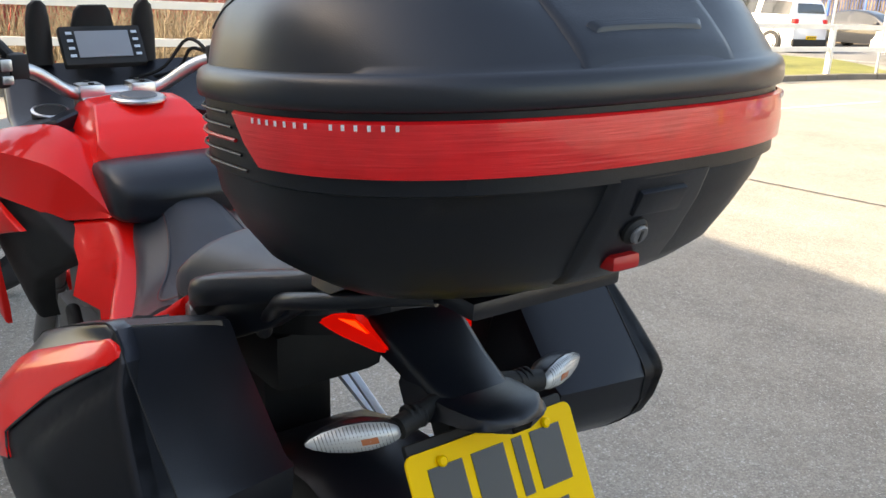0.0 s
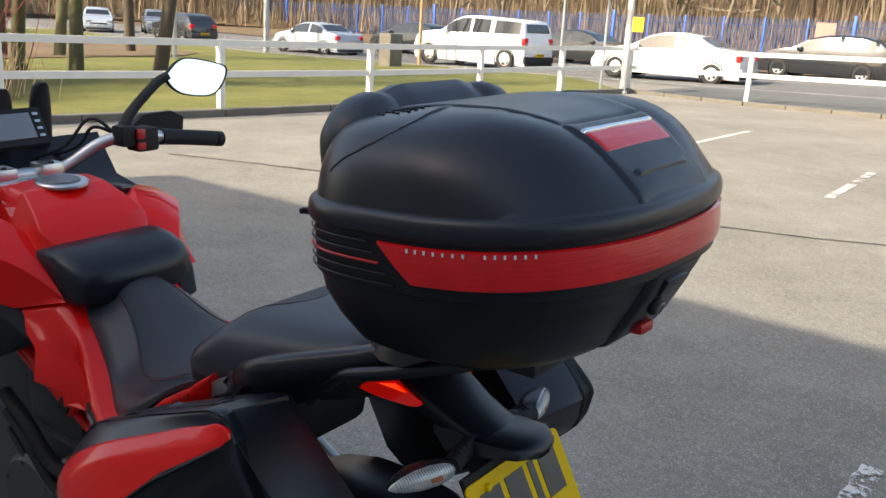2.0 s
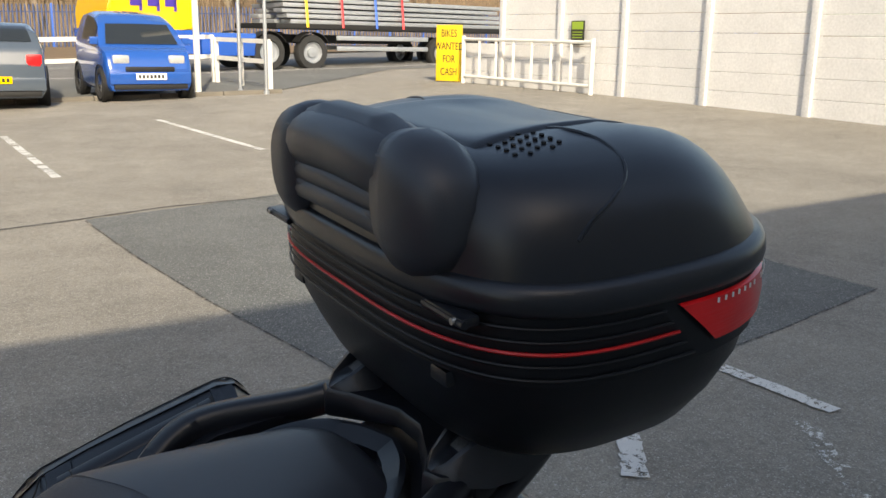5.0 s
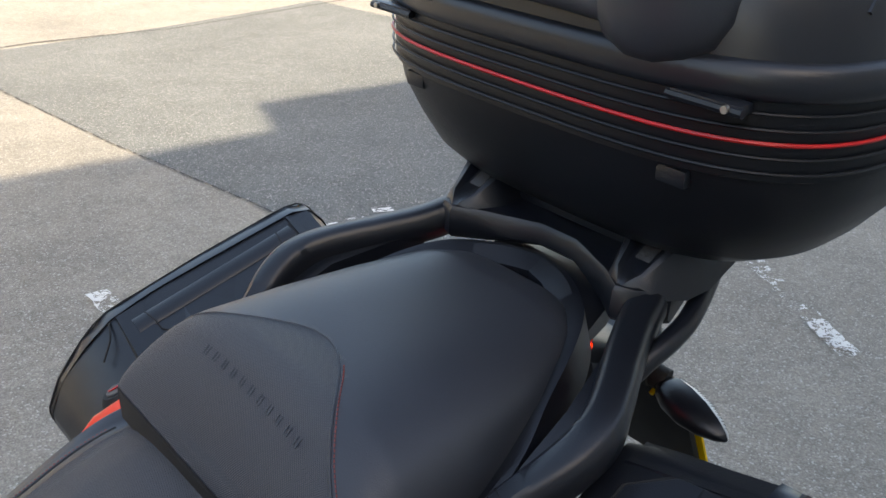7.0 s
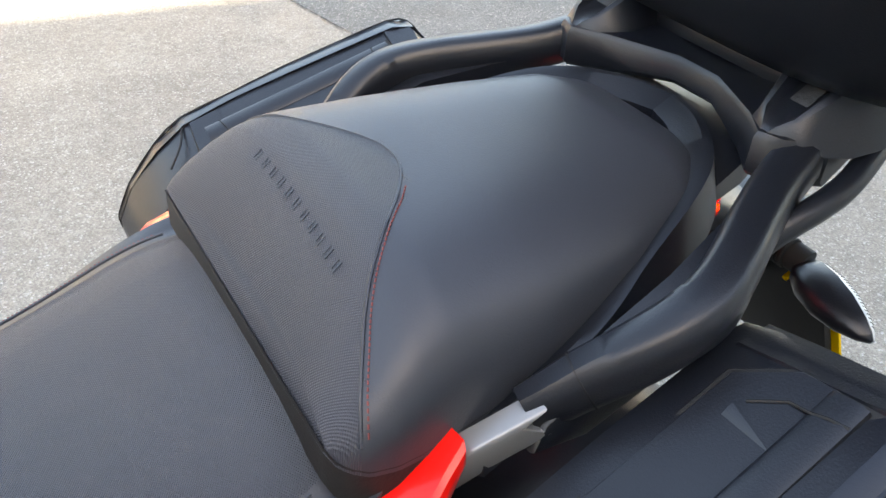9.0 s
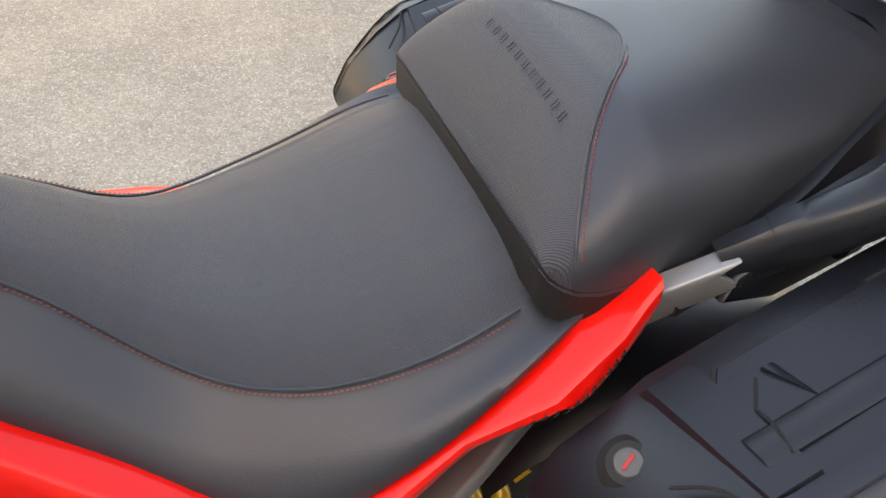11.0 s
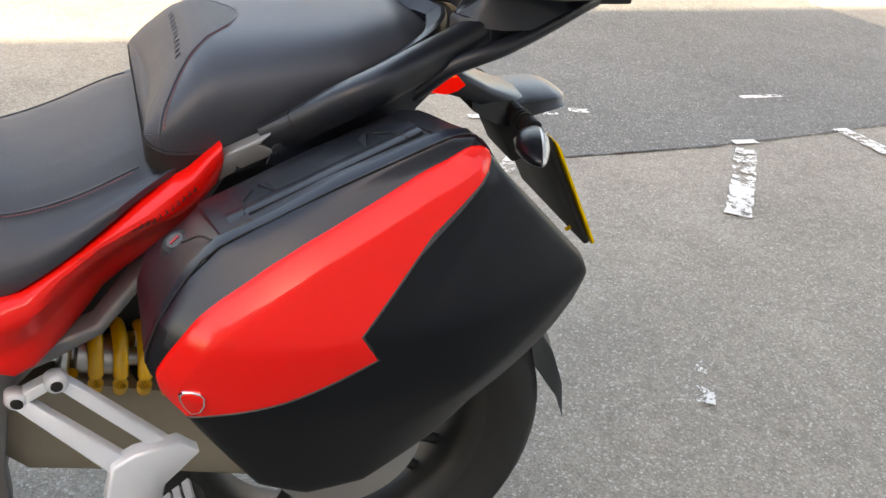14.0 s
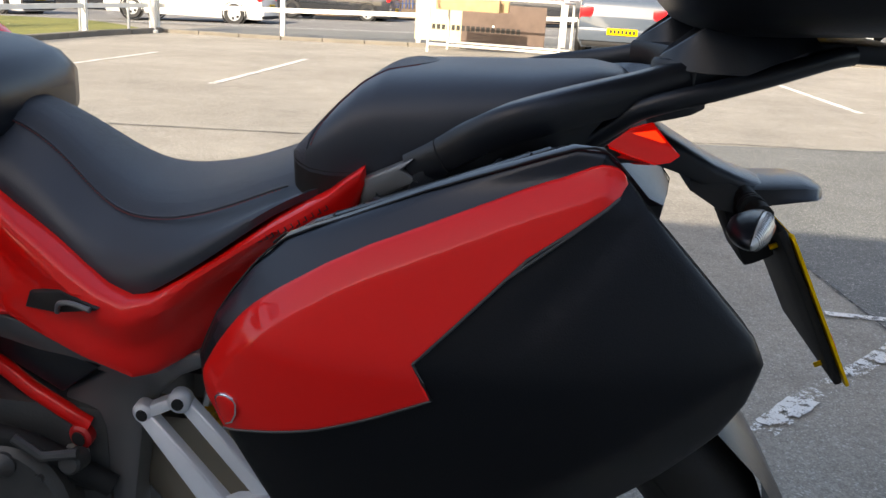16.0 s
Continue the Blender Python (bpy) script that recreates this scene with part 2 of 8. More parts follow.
WHITEPAINT = material("weathered_white_paint", (0.72, 0.7, 0.64), 0.55, vary=0.12, scale=5, bump=0.3, bump_scale=40)
CONCRETE = material("whitewashed_concrete", (0.66, 0.65, 0.63), 0.8, vary=0.12, scale=2, bump=0.4, bump_scale=60, fine=0.08, fine_scale=30)
GALV = material("galvanised_steel", (0.42, 0.44, 0.46), 0.45, metal=0.6, vary=0.2, scale=5)
BARK = material("tree_bark", (0.085, 0.068, 0.048), 0.9, vary=0.35, scale=4, bump=0.8, bump_scale=25)
MOSSBARK = material("mossy_bark", (0.095, 0.09, 0.042), 0.9, vary=0.4, scale=3, bump=0.8, bump_scale=25)
TWIG = material("bare_twigs", (0.19, 0.155, 0.11), 0.9, vary=0.35, scale=1.5)
REDTWIG = material("red_dogwood_stems", (0.36, 0.06, 0.05), 0.7, vary=0.4, scale=2)
BRUSH = material("dry_undergrowth", (0.24, 0.18, 0.115), 0.95, vary=0.4, scale=0.7)
PALISADE = material("blue_palisade_paint", (0.04, 0.07, 0.17), 0.5, vary=0.25, scale=3)
GATEBLUE = material("bright_blue_posts", (0.03, 0.12, 0.5), 0.45, vary=0.15)
# for the unseen wall; tone set for the light it bounces back
RENDERWALL = material("pale_bounce_wall", (0.50, 0.485, 0.46), 0.85, vary=0.12, scale=1.5, bump=0.3, bump_scale=80)
CARGLASS = material("dark_car_glass", (0.02, 0.024, 0.026), 0.05, vary=0.1, spec=0.8)
YELLOWSIGN = material("yellow_sign_face", (0.75, 0.5, 0.02), 0.4, vary=0.06)
WOOD = material("stacked_timber", (0.42, 0.28, 0.15), 0.8, vary=0.3, scale=6)

from mathutils.geometry import delaunay_2d_cdt

# ---- mesh tools ----
def finish(name, bm, mat, angle=38):
    me = bpy.data.meshes.new(name)
    bmesh.ops.recalc_face_normals(bm, faces=bm.faces[:])
    bm.to_mesh(me)
    bm.free()
    for p in me.polygons:
        p.use_smooth = True
    me.set_sharp_from_angle(angle=radians(angle))
    for m in mat if isinstance(mat, (list, tuple)) else [mat]:
        me.materials.append(m)
    return me


OFFSET = {}


def thing(name, base, label, category, group="", frame_of=None, kind=""):
    """An Empty at the base of a thing; its parts are given in the coordinates of frame_of."""
    ob = new(name)
    ob.empty_display_size = 0.1
    m = frame_of or Matrix()
    ob.matrix_world = m @ Matrix.Translation(base)
    OFFSET[ob] = Vector(base)
    return tagged(ob, label, category, group, kind)


def part(name, bm, mat, parent, label="", angle=38):
    """One mesh under a thing or under a part."""
    off = OFFSET.get(parent, Vector())
    bmesh.ops.translate(bm, verts=bm.verts[:], vec=-off)
    ob = new(name, finish(name, bm, mat, angle))
    ob.parent = parent
    OFFSET[ob] = off
    return tagged(ob, label) if label else ob


def solo(name, bm, mat, label, category="", group="", kind="", angle=38):
    """A thing of one mesh, its origin at its base."""
    co = [v.co for v in bm.verts]
    c = Vector(((min(v.x for v in co) + max(v.x for v in co)) / 2, (min(v.y for v in co) + max(v.y for v in co)) / 2, min(v.z for v in co)))
    bmesh.ops.translate(bm, verts=bm.verts[:], vec=-c)
    ob = new(name, finish(name, bm, mat, angle))
    ob.location = c
    return tagged(ob, label, category, group, kind)


def add_faces(bm, verts, faces, mi=0):
    vs = [bm.verts.new(v) for v in verts]
    for f in faces:
        try:
            bm.faces.new([vs[i] for i in f]).material_index = mi
        except ValueError:
            pass
    return vs


def box(bm, x0, x1, y0, y1, z0, z1, bevel=0.0, m=None, mi=0):
    vs = add_faces(bm, [(x, y, z) for x in (x0, x1) for y in (y0, y1) for z in (z0, z1)],
                   [(0, 1, 3, 2), (4, 6, 7, 5), (0, 4, 5, 1), (2, 3, 7, 6), (0, 2, 6, 4), (1, 5, 7, 3)], mi)
    if bevel:
        es = list({e for v in vs for e in v.link_edges})
        r = bmesh.ops.bevel(bm, geom=es, offset=bevel, segments=2, affect="EDGES", profile=0.6)
        vs = list({v for f in r["faces"] for v in f.verts} | {v for v in vs if v.is_valid})
    if m is not None:
        bmesh.ops.transform(bm, matrix=m, verts=vs)
    return vs


def rings(bm, loops, close=True, cap=(True, True), mi=0):
    """Skin a row of loops of equal length."""
    vs = [[bm.verts.new(p) for p in loop] for loop in loops]
    n = len(loops[0])
    for a, b in zip(vs, vs[1:]):
        for i in range(n if close else n - 1):
            j = (i + 1) % n
            try:
                bm.faces.new((a[i], a[j], b[j], b[i])).material_index = mi
            except ValueError:
                pass
    for flag, loop in zip(cap, (vs[0], vs[-1])):
        if flag and close:
            try:
                bm.faces.new(loop).material_index = mi
            except ValueError:
                pass
    return vs


def tube(bm, path, r, n=10, flat=1.0, cap=(True, True), up=(0, 0, 1), mi=0):
    """A round or flattened bar along a path; r may be a number or one radius a point."""
    pts = [Vector(p) for p in path]
    rs = r if isinstance(r, (list, tuple)) else [r] * len(pts)
    loops = []
    for i, p in enumerate(pts):
        d = (pts[min(i + 1, len(pts) - 1)] - pts[max(i - 1, 0)]).normalized()
        u = Vector(up)
        if abs(d.dot(u)) > 0.97:
            u = Vector((0, 1, 0)) if abs(d.y) < 0.9 else Vector((1, 0, 0))
        s = d.cross(u).normalized()
        u = s.cross(d).normalized()
        loops.append([p + s * (math.cos(2 * math.pi * k / n) * rs[i]) + u * (math.sin(2 * math.pi * k / n) * rs[i] * flat) for k in range(n)])
    return rings(bm, loops, cap=cap, mi=mi)


def smooth_path(pts, n=6):
    """Points on a Catmull-Rom curve through pts."""
    p = [Vector(a) for a in pts]
    p = [p[0] * 2 - p[1]] + p + [p[-1] * 2 - p[-2]]
    out = []
    for i in range(1, len(p) - 2):
        for k in range(n):
            t = k / n
            a, b, c, d = p[i - 1], p[i], p[i + 1], p[i + 2]
            out.append(0.5 * (2 * b + (c - a) * t + (2 * a - 5 * b + 4 * c - d) * t * t + (3 * b - a - 3 * c + d) * t ** 3))
    return out + [p[-2]]


def interp(x, xs, ys):
    return float(np.interp(x, xs, ys))


def slab(bm, poly, y_of, thick, inset=0.004, mi=0, grain=0.035, lines=()):
    """A panel cut from a side outline (x, z); its outer face lies at y_of(x, z), folded along the lines, and its edge is rounded."""
    cx = sum(p[0] for p in poly) / len(poly)
    cz = sum(p[1] for p in poly) / len(poly)

    def shrink(d):
        out, n = [], len(poly)
        area = sum(poly[i][0] * poly[(i + 1) % n][1] - poly[(i + 1) % n][0] * poly[i][1] for i in range(n))
        s = 1 if area > 0 else -1
        for i in range(n):
            a, b, c = Vector(poly[i - 1]), Vector(poly[i]), Vector(poly[(i + 1) % n])
            d1, d2 = (b - a).normalized(), (c - b).normalized()
            n1, n2 = Vector((-d1.y, d1.x)) * s, Vector((-d2.y, d2.x)) * s
            nn = (n1 + n2)
            k = max(0.5, nn.length_squared / 2)
            out.append(b + nn / k * d / 1.0)
        return out
    sgn = 1 if thick > 0 else -1
    loops = []
    for d, back in ((0, thick), (0, sgn * inset), (inset * 0.35, sgn * inset * 0.3), (inset, 0.0)):
        loops.append([(p[0], y_of(p[0], p[1]) - back, p[1]) for p in shrink(d)])
    vs = rings(bm, loops, cap=(False, False), mi=mi)

    def fill(row, back, inner):
        """Faces between a row of corners, cut in the side view, with points of their own inside."""
        flat = [Vector((v.co.x, v.co.z)) for v in row]
        n = len(flat)

        def inside(q):
            hit = False
            for i in range(n):
                u, w = flat[i - 1], flat[i]
                if (u.y > q.y) != (w.y > q.y) and q.x < (w.x - u.x) * (q.y - u.y) / (w.y - u.y) + u.x:
                    hit = not hit
            return hit

        def clear_of(q, d):
            for i in range(n):
                u, w = flat[i - 1], flat[i]
                t = max(0, min(1, (q - u).dot(w - u) / max(1e-12, (w - u).length_squared)))
                if (u + (w - u) * t - q).length < d:
                    return False
            return True
        extra, folds = [], []
        if inner:
            for run in lines:
                last = None
                for q in (Vector(q) for q in run):
                    if inside(q) and clear_of(q, grain * 0.12):
                        extra.append(q)
                        if last is not None:
                            folds.append((last, n + len(extra) - 1))
                        last = n + len(extra) - 1
                    else:
                        last = None
            fixed = len(extra)
            x0, x1 = min(q.x for q in flat), max(q.x for q in flat)
            z0, z1 = min(q.y for q in flat), max(q.y for q in flat)
            nx, nz = max(2, min(40, int((x1 - x0) / grain * 1.6))), max(2, min(40, int((z1 - z0) / grain * 1.6)))
            for i in range(1, nx):
                for j in range(1, nz):
                    q = Vector((x0 + (x1 - x0) * i / nx, z0 + (z1 - z0) * j / nz))
                    if inside(q) and clear_of(q, grain * 0.3) and all((q - e).length > grain * 0.35 for e in extra[:fixed]):
                        extra.append(q)
        out, _, tris, src, _, _ = delaunay_2d_cdt(flat + extra, folds, [list(range(n))], 1, 1e-7)
        made = []
        for q, o in zip(out, src):
            own = [i for i in o if i < n]
            made.append(row[own[0]] if own else bm.verts.new((q.x, y_of(q.x, q.y) - back, q.y)))
        for t in tris:
            c = sum((Vector((made[i].co.x, made[i].co.z)) for i in t), Vector((0, 0))) / len(t)
            if inside(c) and len({made[i] for i in t}) == len(t):
                try:
                    bm.faces.new([made[i] for i in t]).material_index = mi
                except ValueError:
                    pass
    fill(vs[-1], 0.0, True)
    fill(vs[0], thick, False)


def disc(bm, c, axis, r, h, n=24, bevel=0.0, mi=0, r2=None):
    """A short cylinder centred at c along axis."""
    a = Vector(axis).normalized()
    c = Vector(c)
    b = min(bevel, h * 0.45)
    r2 = r if r2 is None else r2
    if b:
        return tube(bm, [c - a * h / 2, c - a * (h / 2 - b), c + a * (h / 2 - b), c + a * h / 2], [r - b, r, r2, r2 - b], n, mi=mi)
    return tube(bm, [c - a * h / 2, c + a * h / 2], [r, r2], n, mi=mi)


def lathe(bm, c, axis, prof, n=32, mi=0):
    """Turn a profile of (along, radius) about an axis through c."""
    a = Vector(axis).normalized()
    u = a.orthogonal().normalized()
    w = a.cross(u)
    c = Vector(c)
    loops = [[c + a * h + (u * math.cos(2 * math.pi * k / n) + w * math.sin(2 * math.pi * k / n)) * r for k in range(n)] for h, r in prof]
    return rings(bm, loops, cap=(False, False), mi=mi)


def bmnew():
    return bmesh.new()

# ---- ground ----
def gz(x, y):
    """The car park tilts gently towards the front of the bike."""
    r = math.hypot(x, y)
    k = min(1.0, max(0.0, (r - 3) / 13))
    return k * k * (3 - 2 * k) * min(1.0, 40 / max(r, 1e-6)) * (-0.029 * x - 0.0084 * y)


def on(x, y, dz=0.0):
    return Vector((x, y, gz(x, y) + dz))


bm = bmnew()
radii = [0.0] + [0.8 * k for k in range(1, 6)] + [4 + 1.0 * k for k in range(1, 28)] + [34, 40, 50, 70, 100, 160, 300, 600, 1500]
seg = 96
vs = [[bm.verts.new((r * math.cos(2 * math.pi * k / seg), r * math.sin(2 * math.pi * k / seg), gz(r * math.cos(2 * math.pi * k / seg), r * math.sin(2 * math.pi * k / seg)))) for k in range(seg)] for r in radii[1:]]
c0 = bm.verts.new((0, 0, 0))
for k in range(seg):
    bm.faces.new((c0, vs[0][k], vs[0][(k + 1) % seg]))
for a, b in zip(vs, vs[1:]):
    for k in range(seg):
        bm.faces.new((a[k], b[k], b[(k + 1) % seg], a[(k + 1) % seg]))
ground = new("ground", finish("ground", bm, TARMAC, 80))
tagged(ground, "worn pale tarmac of the car park", "ground", kind="structure")


def sheet(name, poly, mat, dz, label, category, step=0.8, kind="structure"):
    """A flat sheet that follows the ground."""
    bm = bmnew()
    f = bm.faces.new([bm.verts.new((x, y, 0)) for x, y in poly])
    bmesh.ops.triangulate(bm, faces=[f])
    for _ in range(7):
        es = [e for e in bm.edges if e.calc_length() > max(step, 0.12 * (e.verts[0].co.length - 6))]
        if not es or len(bm.faces) > 20000:
            break
        bmesh.ops.subdivide_edges(bm, edges=es, cuts=1)
        bmesh.ops.triangulate(bm, faces=bm.faces[:])
    for v in bm.verts:
        v.co.z = gz(v.co.x, v.co.y) + dz
    ob = new(name, finish(name, bm, mat, 80))
    for p in ob.data.polygons:
        if p.normal.z < 0:
            ob.data.flip_normals()
            break
    return tagged(ob, label, category, kind=kind)


def strip(name, pts, width, mat, dz, label, category, kind="structure", ragged=0.0, skip=0.0, seed=1):
    """A painted line or crack laid along points of the ground; ragged edges, with worn gaps."""
    rnd = random.Random(seed)
    bm = bmnew()
    p = [Vector((x, y, 0)) for x, y in pts]
    fine = []
    for a, b in zip(p, p[1:]):
        n = max(1, int((b - a).length / 0.03))
        fine += [a.lerp(b, k / n) for k in range(n)]
    fine.append(p[-1])
    prev = None
    for i, q in enumerate(fine):
        d = (fine[min(i + 1, len(fine) - 1)] - fine[max(i - 1, 0)]).normalized()
        s = Vector((-d.y, d.x, 0)) * width / 2
        l, r = 1 - ragged * rnd.random(), 1 - ragged * rnd.random()
        cur = [q + s * l, q - s * r]
        cur = [bm.verts.new((c.x, c.y, gz(c.x, c.y) + dz)) for c in cur]
        if prev and rnd.random() >= skip:
            bm.faces.new((prev[0], cur[0], cur[1], prev[1]))
        prev = cur
    bmesh.ops.delete(bm, geom=[v for v in bm.verts if not v.link_faces], context="VERTS")
    ob = new(name, finish(name, bm, mat, 80))
    return tagged(ob, label, category, kind=kind)


sheet("asphalt_patch", [(-1.08, -6.15), (-1.15, -4.9), (-1.26, -3.7), (-1.41, -2.57), (-1.5, -1.7), (-2.1, -1.72), (-2.75, -1.79), (-3.55, -1.9), (-4.66, -2.1), (-4.66, -3.5), (-4.60, -4.1), (-4.7, -5.7), (-4.58, -7.0), (-2.8, -6.5), (-2.08, -6.34)], PATCH, 0.004, "darker newer tarmac patch with a crooked edge", "pavement", 0.5)
strip("pavement_joint", [(6.2, -4.1), (3.15, -5.04), (1.57, -5.28), (0.6, -5.6), (-0.2, -6.0), (-1.04, -6.18), (-1.73, -6.37), (-2.84, -6.4), (-6, -7.2)], 0.035, CRACK, 0.006, "dark crooked joint in the tarmac", "pavement", ragged=0.7)
strip("patch_edge", [(-1.07, -6.1), (-1.14, -4.9), (-1.25, -3.7), (-1.40, -2.57), (-1.49, -1.7), (-2.1, -1.71), (-2.75, -1.78), (-3.55, -1.89), (-4.66, -2.09), (-4.67, -3.5), (-4.61, -4.1), (-4.71, -5.7), (-4.58, -7.0)], 0.014, CRACK, 0.0075, "thin dark edge of the tarmac patch", "pavement", ragged=0.9, skip=0.25)

# bay lines, far and near
for k, (a, b, w, skip) in enumerate((((5.75, -8.9), (5.88, -12.4), 0.10, 0.05), ((3.36, -8.2), (3.47, -12.3), 0.10, 0.05), ((1.0, -7.4), (1.1, -9.4), 0.10, 0.3), ((-1.2, -8.2), (-1.1, -11.6), 0.10, 0.25), ((-3.55, -9.0), (-3.22, -12.4), 0.10, 0.1),
                                     ((-5.9, -9.2), (-5.4, -12.4), 0.10, 0.1), ((-8.2, -9.4), (-7.7, -12.4), 0.10, 0.1))):
    strip("bay_line", [a, b], w, LINE, 0.006, "white painted bay line on the tarmac", "road marking", ragged=0.25, skip=skip, seed=k)
NEAR_LINES = (((-0.59, -2.12), (-0.60, -1.35), 0.085, RUBBED), ((-1.28, -2.17), (-1.56, -2.16), 0.05, FLAKED), ((-1.61, -2.17), (-1.68, -2.16), 0.04, FLAKED), ((-1.75, -2.20), (-1.83, -2.17), 0.05, FLAKED), ((-1.52, -2.0), (-1.02, -1.39), 0.07, RUBBED),
              ((-1.02, -1.39), (-0.82, -1.12), 0.085, RUBBED), ((-2.27, -1.74), (-2.38, -1.735), 0.05, LINE), ((-2.28, -1.66), (-2.02, -1.33), 0.095, RUBBED), ((-2.02, -1.33), (-1.85, -1.12), 0.095, LINE), ((-2.88, -1.82), (-2.90, -1.13), 0.09, FLAKED),
              ((-2.69, -2.27), (-2.92, -2.27), 0.045, FLAKED), ((-2.70, -1.13), (-2.20, -0.40), 0.085, SPARSE), ((-1.24, -0.41), (-1.14, -0.25), 0.05, SPARSE), ((1.69, -1.25), (1.68, -1.75), 0.09, FLAKED), ((0.80, 0.55), (1.05, 0.50), 0.05, RUBBED))
for k, (a, b, w, mt) in enumerate(NEAR_LINES):
    strip("bay_line", [a, b], w, mt, 0.0085, "flaking white painted line on the tarmac", "road marking", ragged=0.22, seed=20 + k)

# road, grass, kerbs
ROADC = [(-90, -30.0), (-40, -29.0), (-10, -27.8), (0, -27.4), (10, -27.8), (20, -29.2), (30, -31.0), (45, -33.5), (90, -40)]


def offset_line(pts, d):
    p = [Vector((x, y, 0)) for x, y in pts]
    p = smooth_path(p, 5)
    out = []
    for i, q in enumerate(p):
        t = (p[min(i + 1, len(p) - 1)] - p[max(i - 1, 0)]).normalized()
        out.append((q.x - t.y * d, q.y + t.x * d))
    return out


near_edge, far_edge = offset_line(ROADC, 5.6), offset_line(ROADC, -5.6)
sheet("road", near_edge + far_edge[::-1], ROADTAR, 0.012, "grey tarmac road passing the car park", "road", 3.0)
strip("road_marking", offset_line(ROADC, 5.0), 0.1, LINE, 0.02, "white edge line of the road", "road marking", skip=0.03)
strip("road_marking", offset_line(ROADC, 0.0), 0.1, LINE, 0.02, "worn white centre line of the road", "road marking", skip=0.45)
sheet("pavement_far", [(-40, -22.6), (-12, -21.6), (-6.6, -16.2), (-4.9, -16.6), (-2.85, -16.5), (-0.2, -16.8), (2.55, -17.3), (5.5, -17.9), (8.6, -18.4)] + [p for p in near_edge if -40 < p[0] < 10][::-1], PATCH, 0.012, "grey footway between fence and road", "pavement", 1.5)
sheet("grass_verge", [(9.5, 8), (9.42, -1), (9.36, -4.0), (9.15, -7.0), (9.08, -10), (9.0, -13.0), (8.95, -16.0), (8.7, -18.2), (10.5, -20.4)] + [p for p in near_edge if 12 < p[0] < 60] + [(70, 40), (30, 40)], GRASS, 0.055, "rough yellow-green winter grass", "grass", 1.0)
sheet("leaf_bed", [(27, 6), (25.5, -9), (26.5, -19), (29, -21.5), (38, -24), (50, -20), (55, 6)], LITTER, 0.085, "brown leaf litter under the trees", "ground", 1.5)
sheet("far_verge", [p for p in far_edge] + [(90, -80), (-90, -80)], LITTER, 0.06, "brown verge beyond the road", "ground", 4.0)


def kerb(name, pts, w, h, mat, label, length=0.9):
    p = [Vector((x, y, 0)) for x, y in pts]
    root = thing(name, on(p[0].x, p[0].y), label, "kerb", kind="structure")
    for a, b in zip(p, p[1:]):
        n = max(1, int((b - a).length / length))
        for k in range(n):
            q0, q1 = a.lerp(b, (k + 0.01) / n), a.lerp(b, (k + 0.99) / n)
            d = (q1 - q0).normalized()
            s = Vector((-d.y, d.x, 0)) * w / 2
            lp = []
            for q in (q0, q1):
                z = gz(q.x, q.y)
                lp.append([(q + s + Vector((0, 0, z - 0.05))), (q + s + Vector((0, 0, z + h - 0.012))), (q + s * 0.8 + Vector((0, 0, z + h))), (q - s * 0.8 + Vector((0, 0, z + h))), (q - s + Vector((0, 0, z + h - 0.012))), (q - s + Vector((0, 0, z - 0.05)))])
            bm = bmnew()
            rings(bm, lp)
            part("kerb_stone", bm, mat, root)
    return root


kerb("verge_kerb", [(9.4, 1.0), (9.28, -3.9), (9.05, -7.0), (8.98, -10), (8.9, -13), (8.8, -16), (8.4, -18.2)], 0.14, 0.11, KERBSTONE, "low mossy kerb along the grass")
kerb("road_kerb", [(8.4, -18.3), (5.3, -17.1), (2.6, -16.6), (-0.5, -16.1), (-3, -15.9), (-6.4, -15.6)], 0.13, 0.08, KERBSTONE, "low kerb along the road side")

# ---- white rail fence ----
def fence(name, posts, label, height=0.98, r0=0.56):
    root = thing(name, on(*posts[0]), label, "fence")
    for x, y in posts:
        bm = bmnew()
        z = gz(x, y)
        box(bm, x - 0.045, x + 0.045, y - 0.045, y + 0.045, z - 0.1, z + height - 0.02, 0.006)
        part("post", bm, WHITEPAINT, root)
    for lo, hi in ((height - 0.07, height + 0.02), (r0 - 0.045, r0 + 0.045)):
        for (x0, y0), (x1, y1) in zip(posts, posts[1:]):
            a, b = on(x0, y0), on(x1, y1)
            d = (b - a)
            d.z = 0
            d.normalize()
            s = Vector((-d.y, d.x, 0)) * 0.022
            bm = bmnew()
            lp = []
            for q in (a - d * 0.02, b + d * 0.02):
                lp.append([q + s + Vector((0, 0, lo)), q + s + Vector((0, 0, hi)), q - s + Vector((0, 0, hi)), q - s + Vector((0, 0, lo))])
            rings(bm, lp)
            part("rail", bm, WHITEPAINT, root)
    return root


fence("rail_fence", [(9.5, 2.0), (9.42, -1.0), (9.33, -4.03), (9.12, -7.02), (9.05, -10.0), (8.98, -13.0), (8.92, -15.9), (8.5, -18.1)], "white painted wooden two-rail fence beside the grass", 1.03, 0.58)
fence("rail_fence", [(8.5, -18.25), (5.45, -17.6), (2.55, -17.5), (-0.4, -18.2), (-3.4, -18.8), (-6.25, -19.3)], "white painted two-rail fence along the road", 1.03, 0.58)
fence("rail_fence", [(-6.27, -19.15), (-6.35, -17.75), (-6.43, -16.3)], "short white fence return at the entrance", 0.98, 0.56)


def pole(name, x, y, h, r, mat, label, cat="pole"):
    bm = bmnew()
    z = gz(x, y)
    tube(bm, [(x, y, z - 0.1), (x, y, z + h * 0.3), (x, y, z + h)], [r, r, r * 0.8], 12)
    disc(bm, (x, y, z + 0.03), (0, 0, 1), r * 1.6, 0.07, 14, 0.01)
    return solo(name, bm, mat, label, cat)


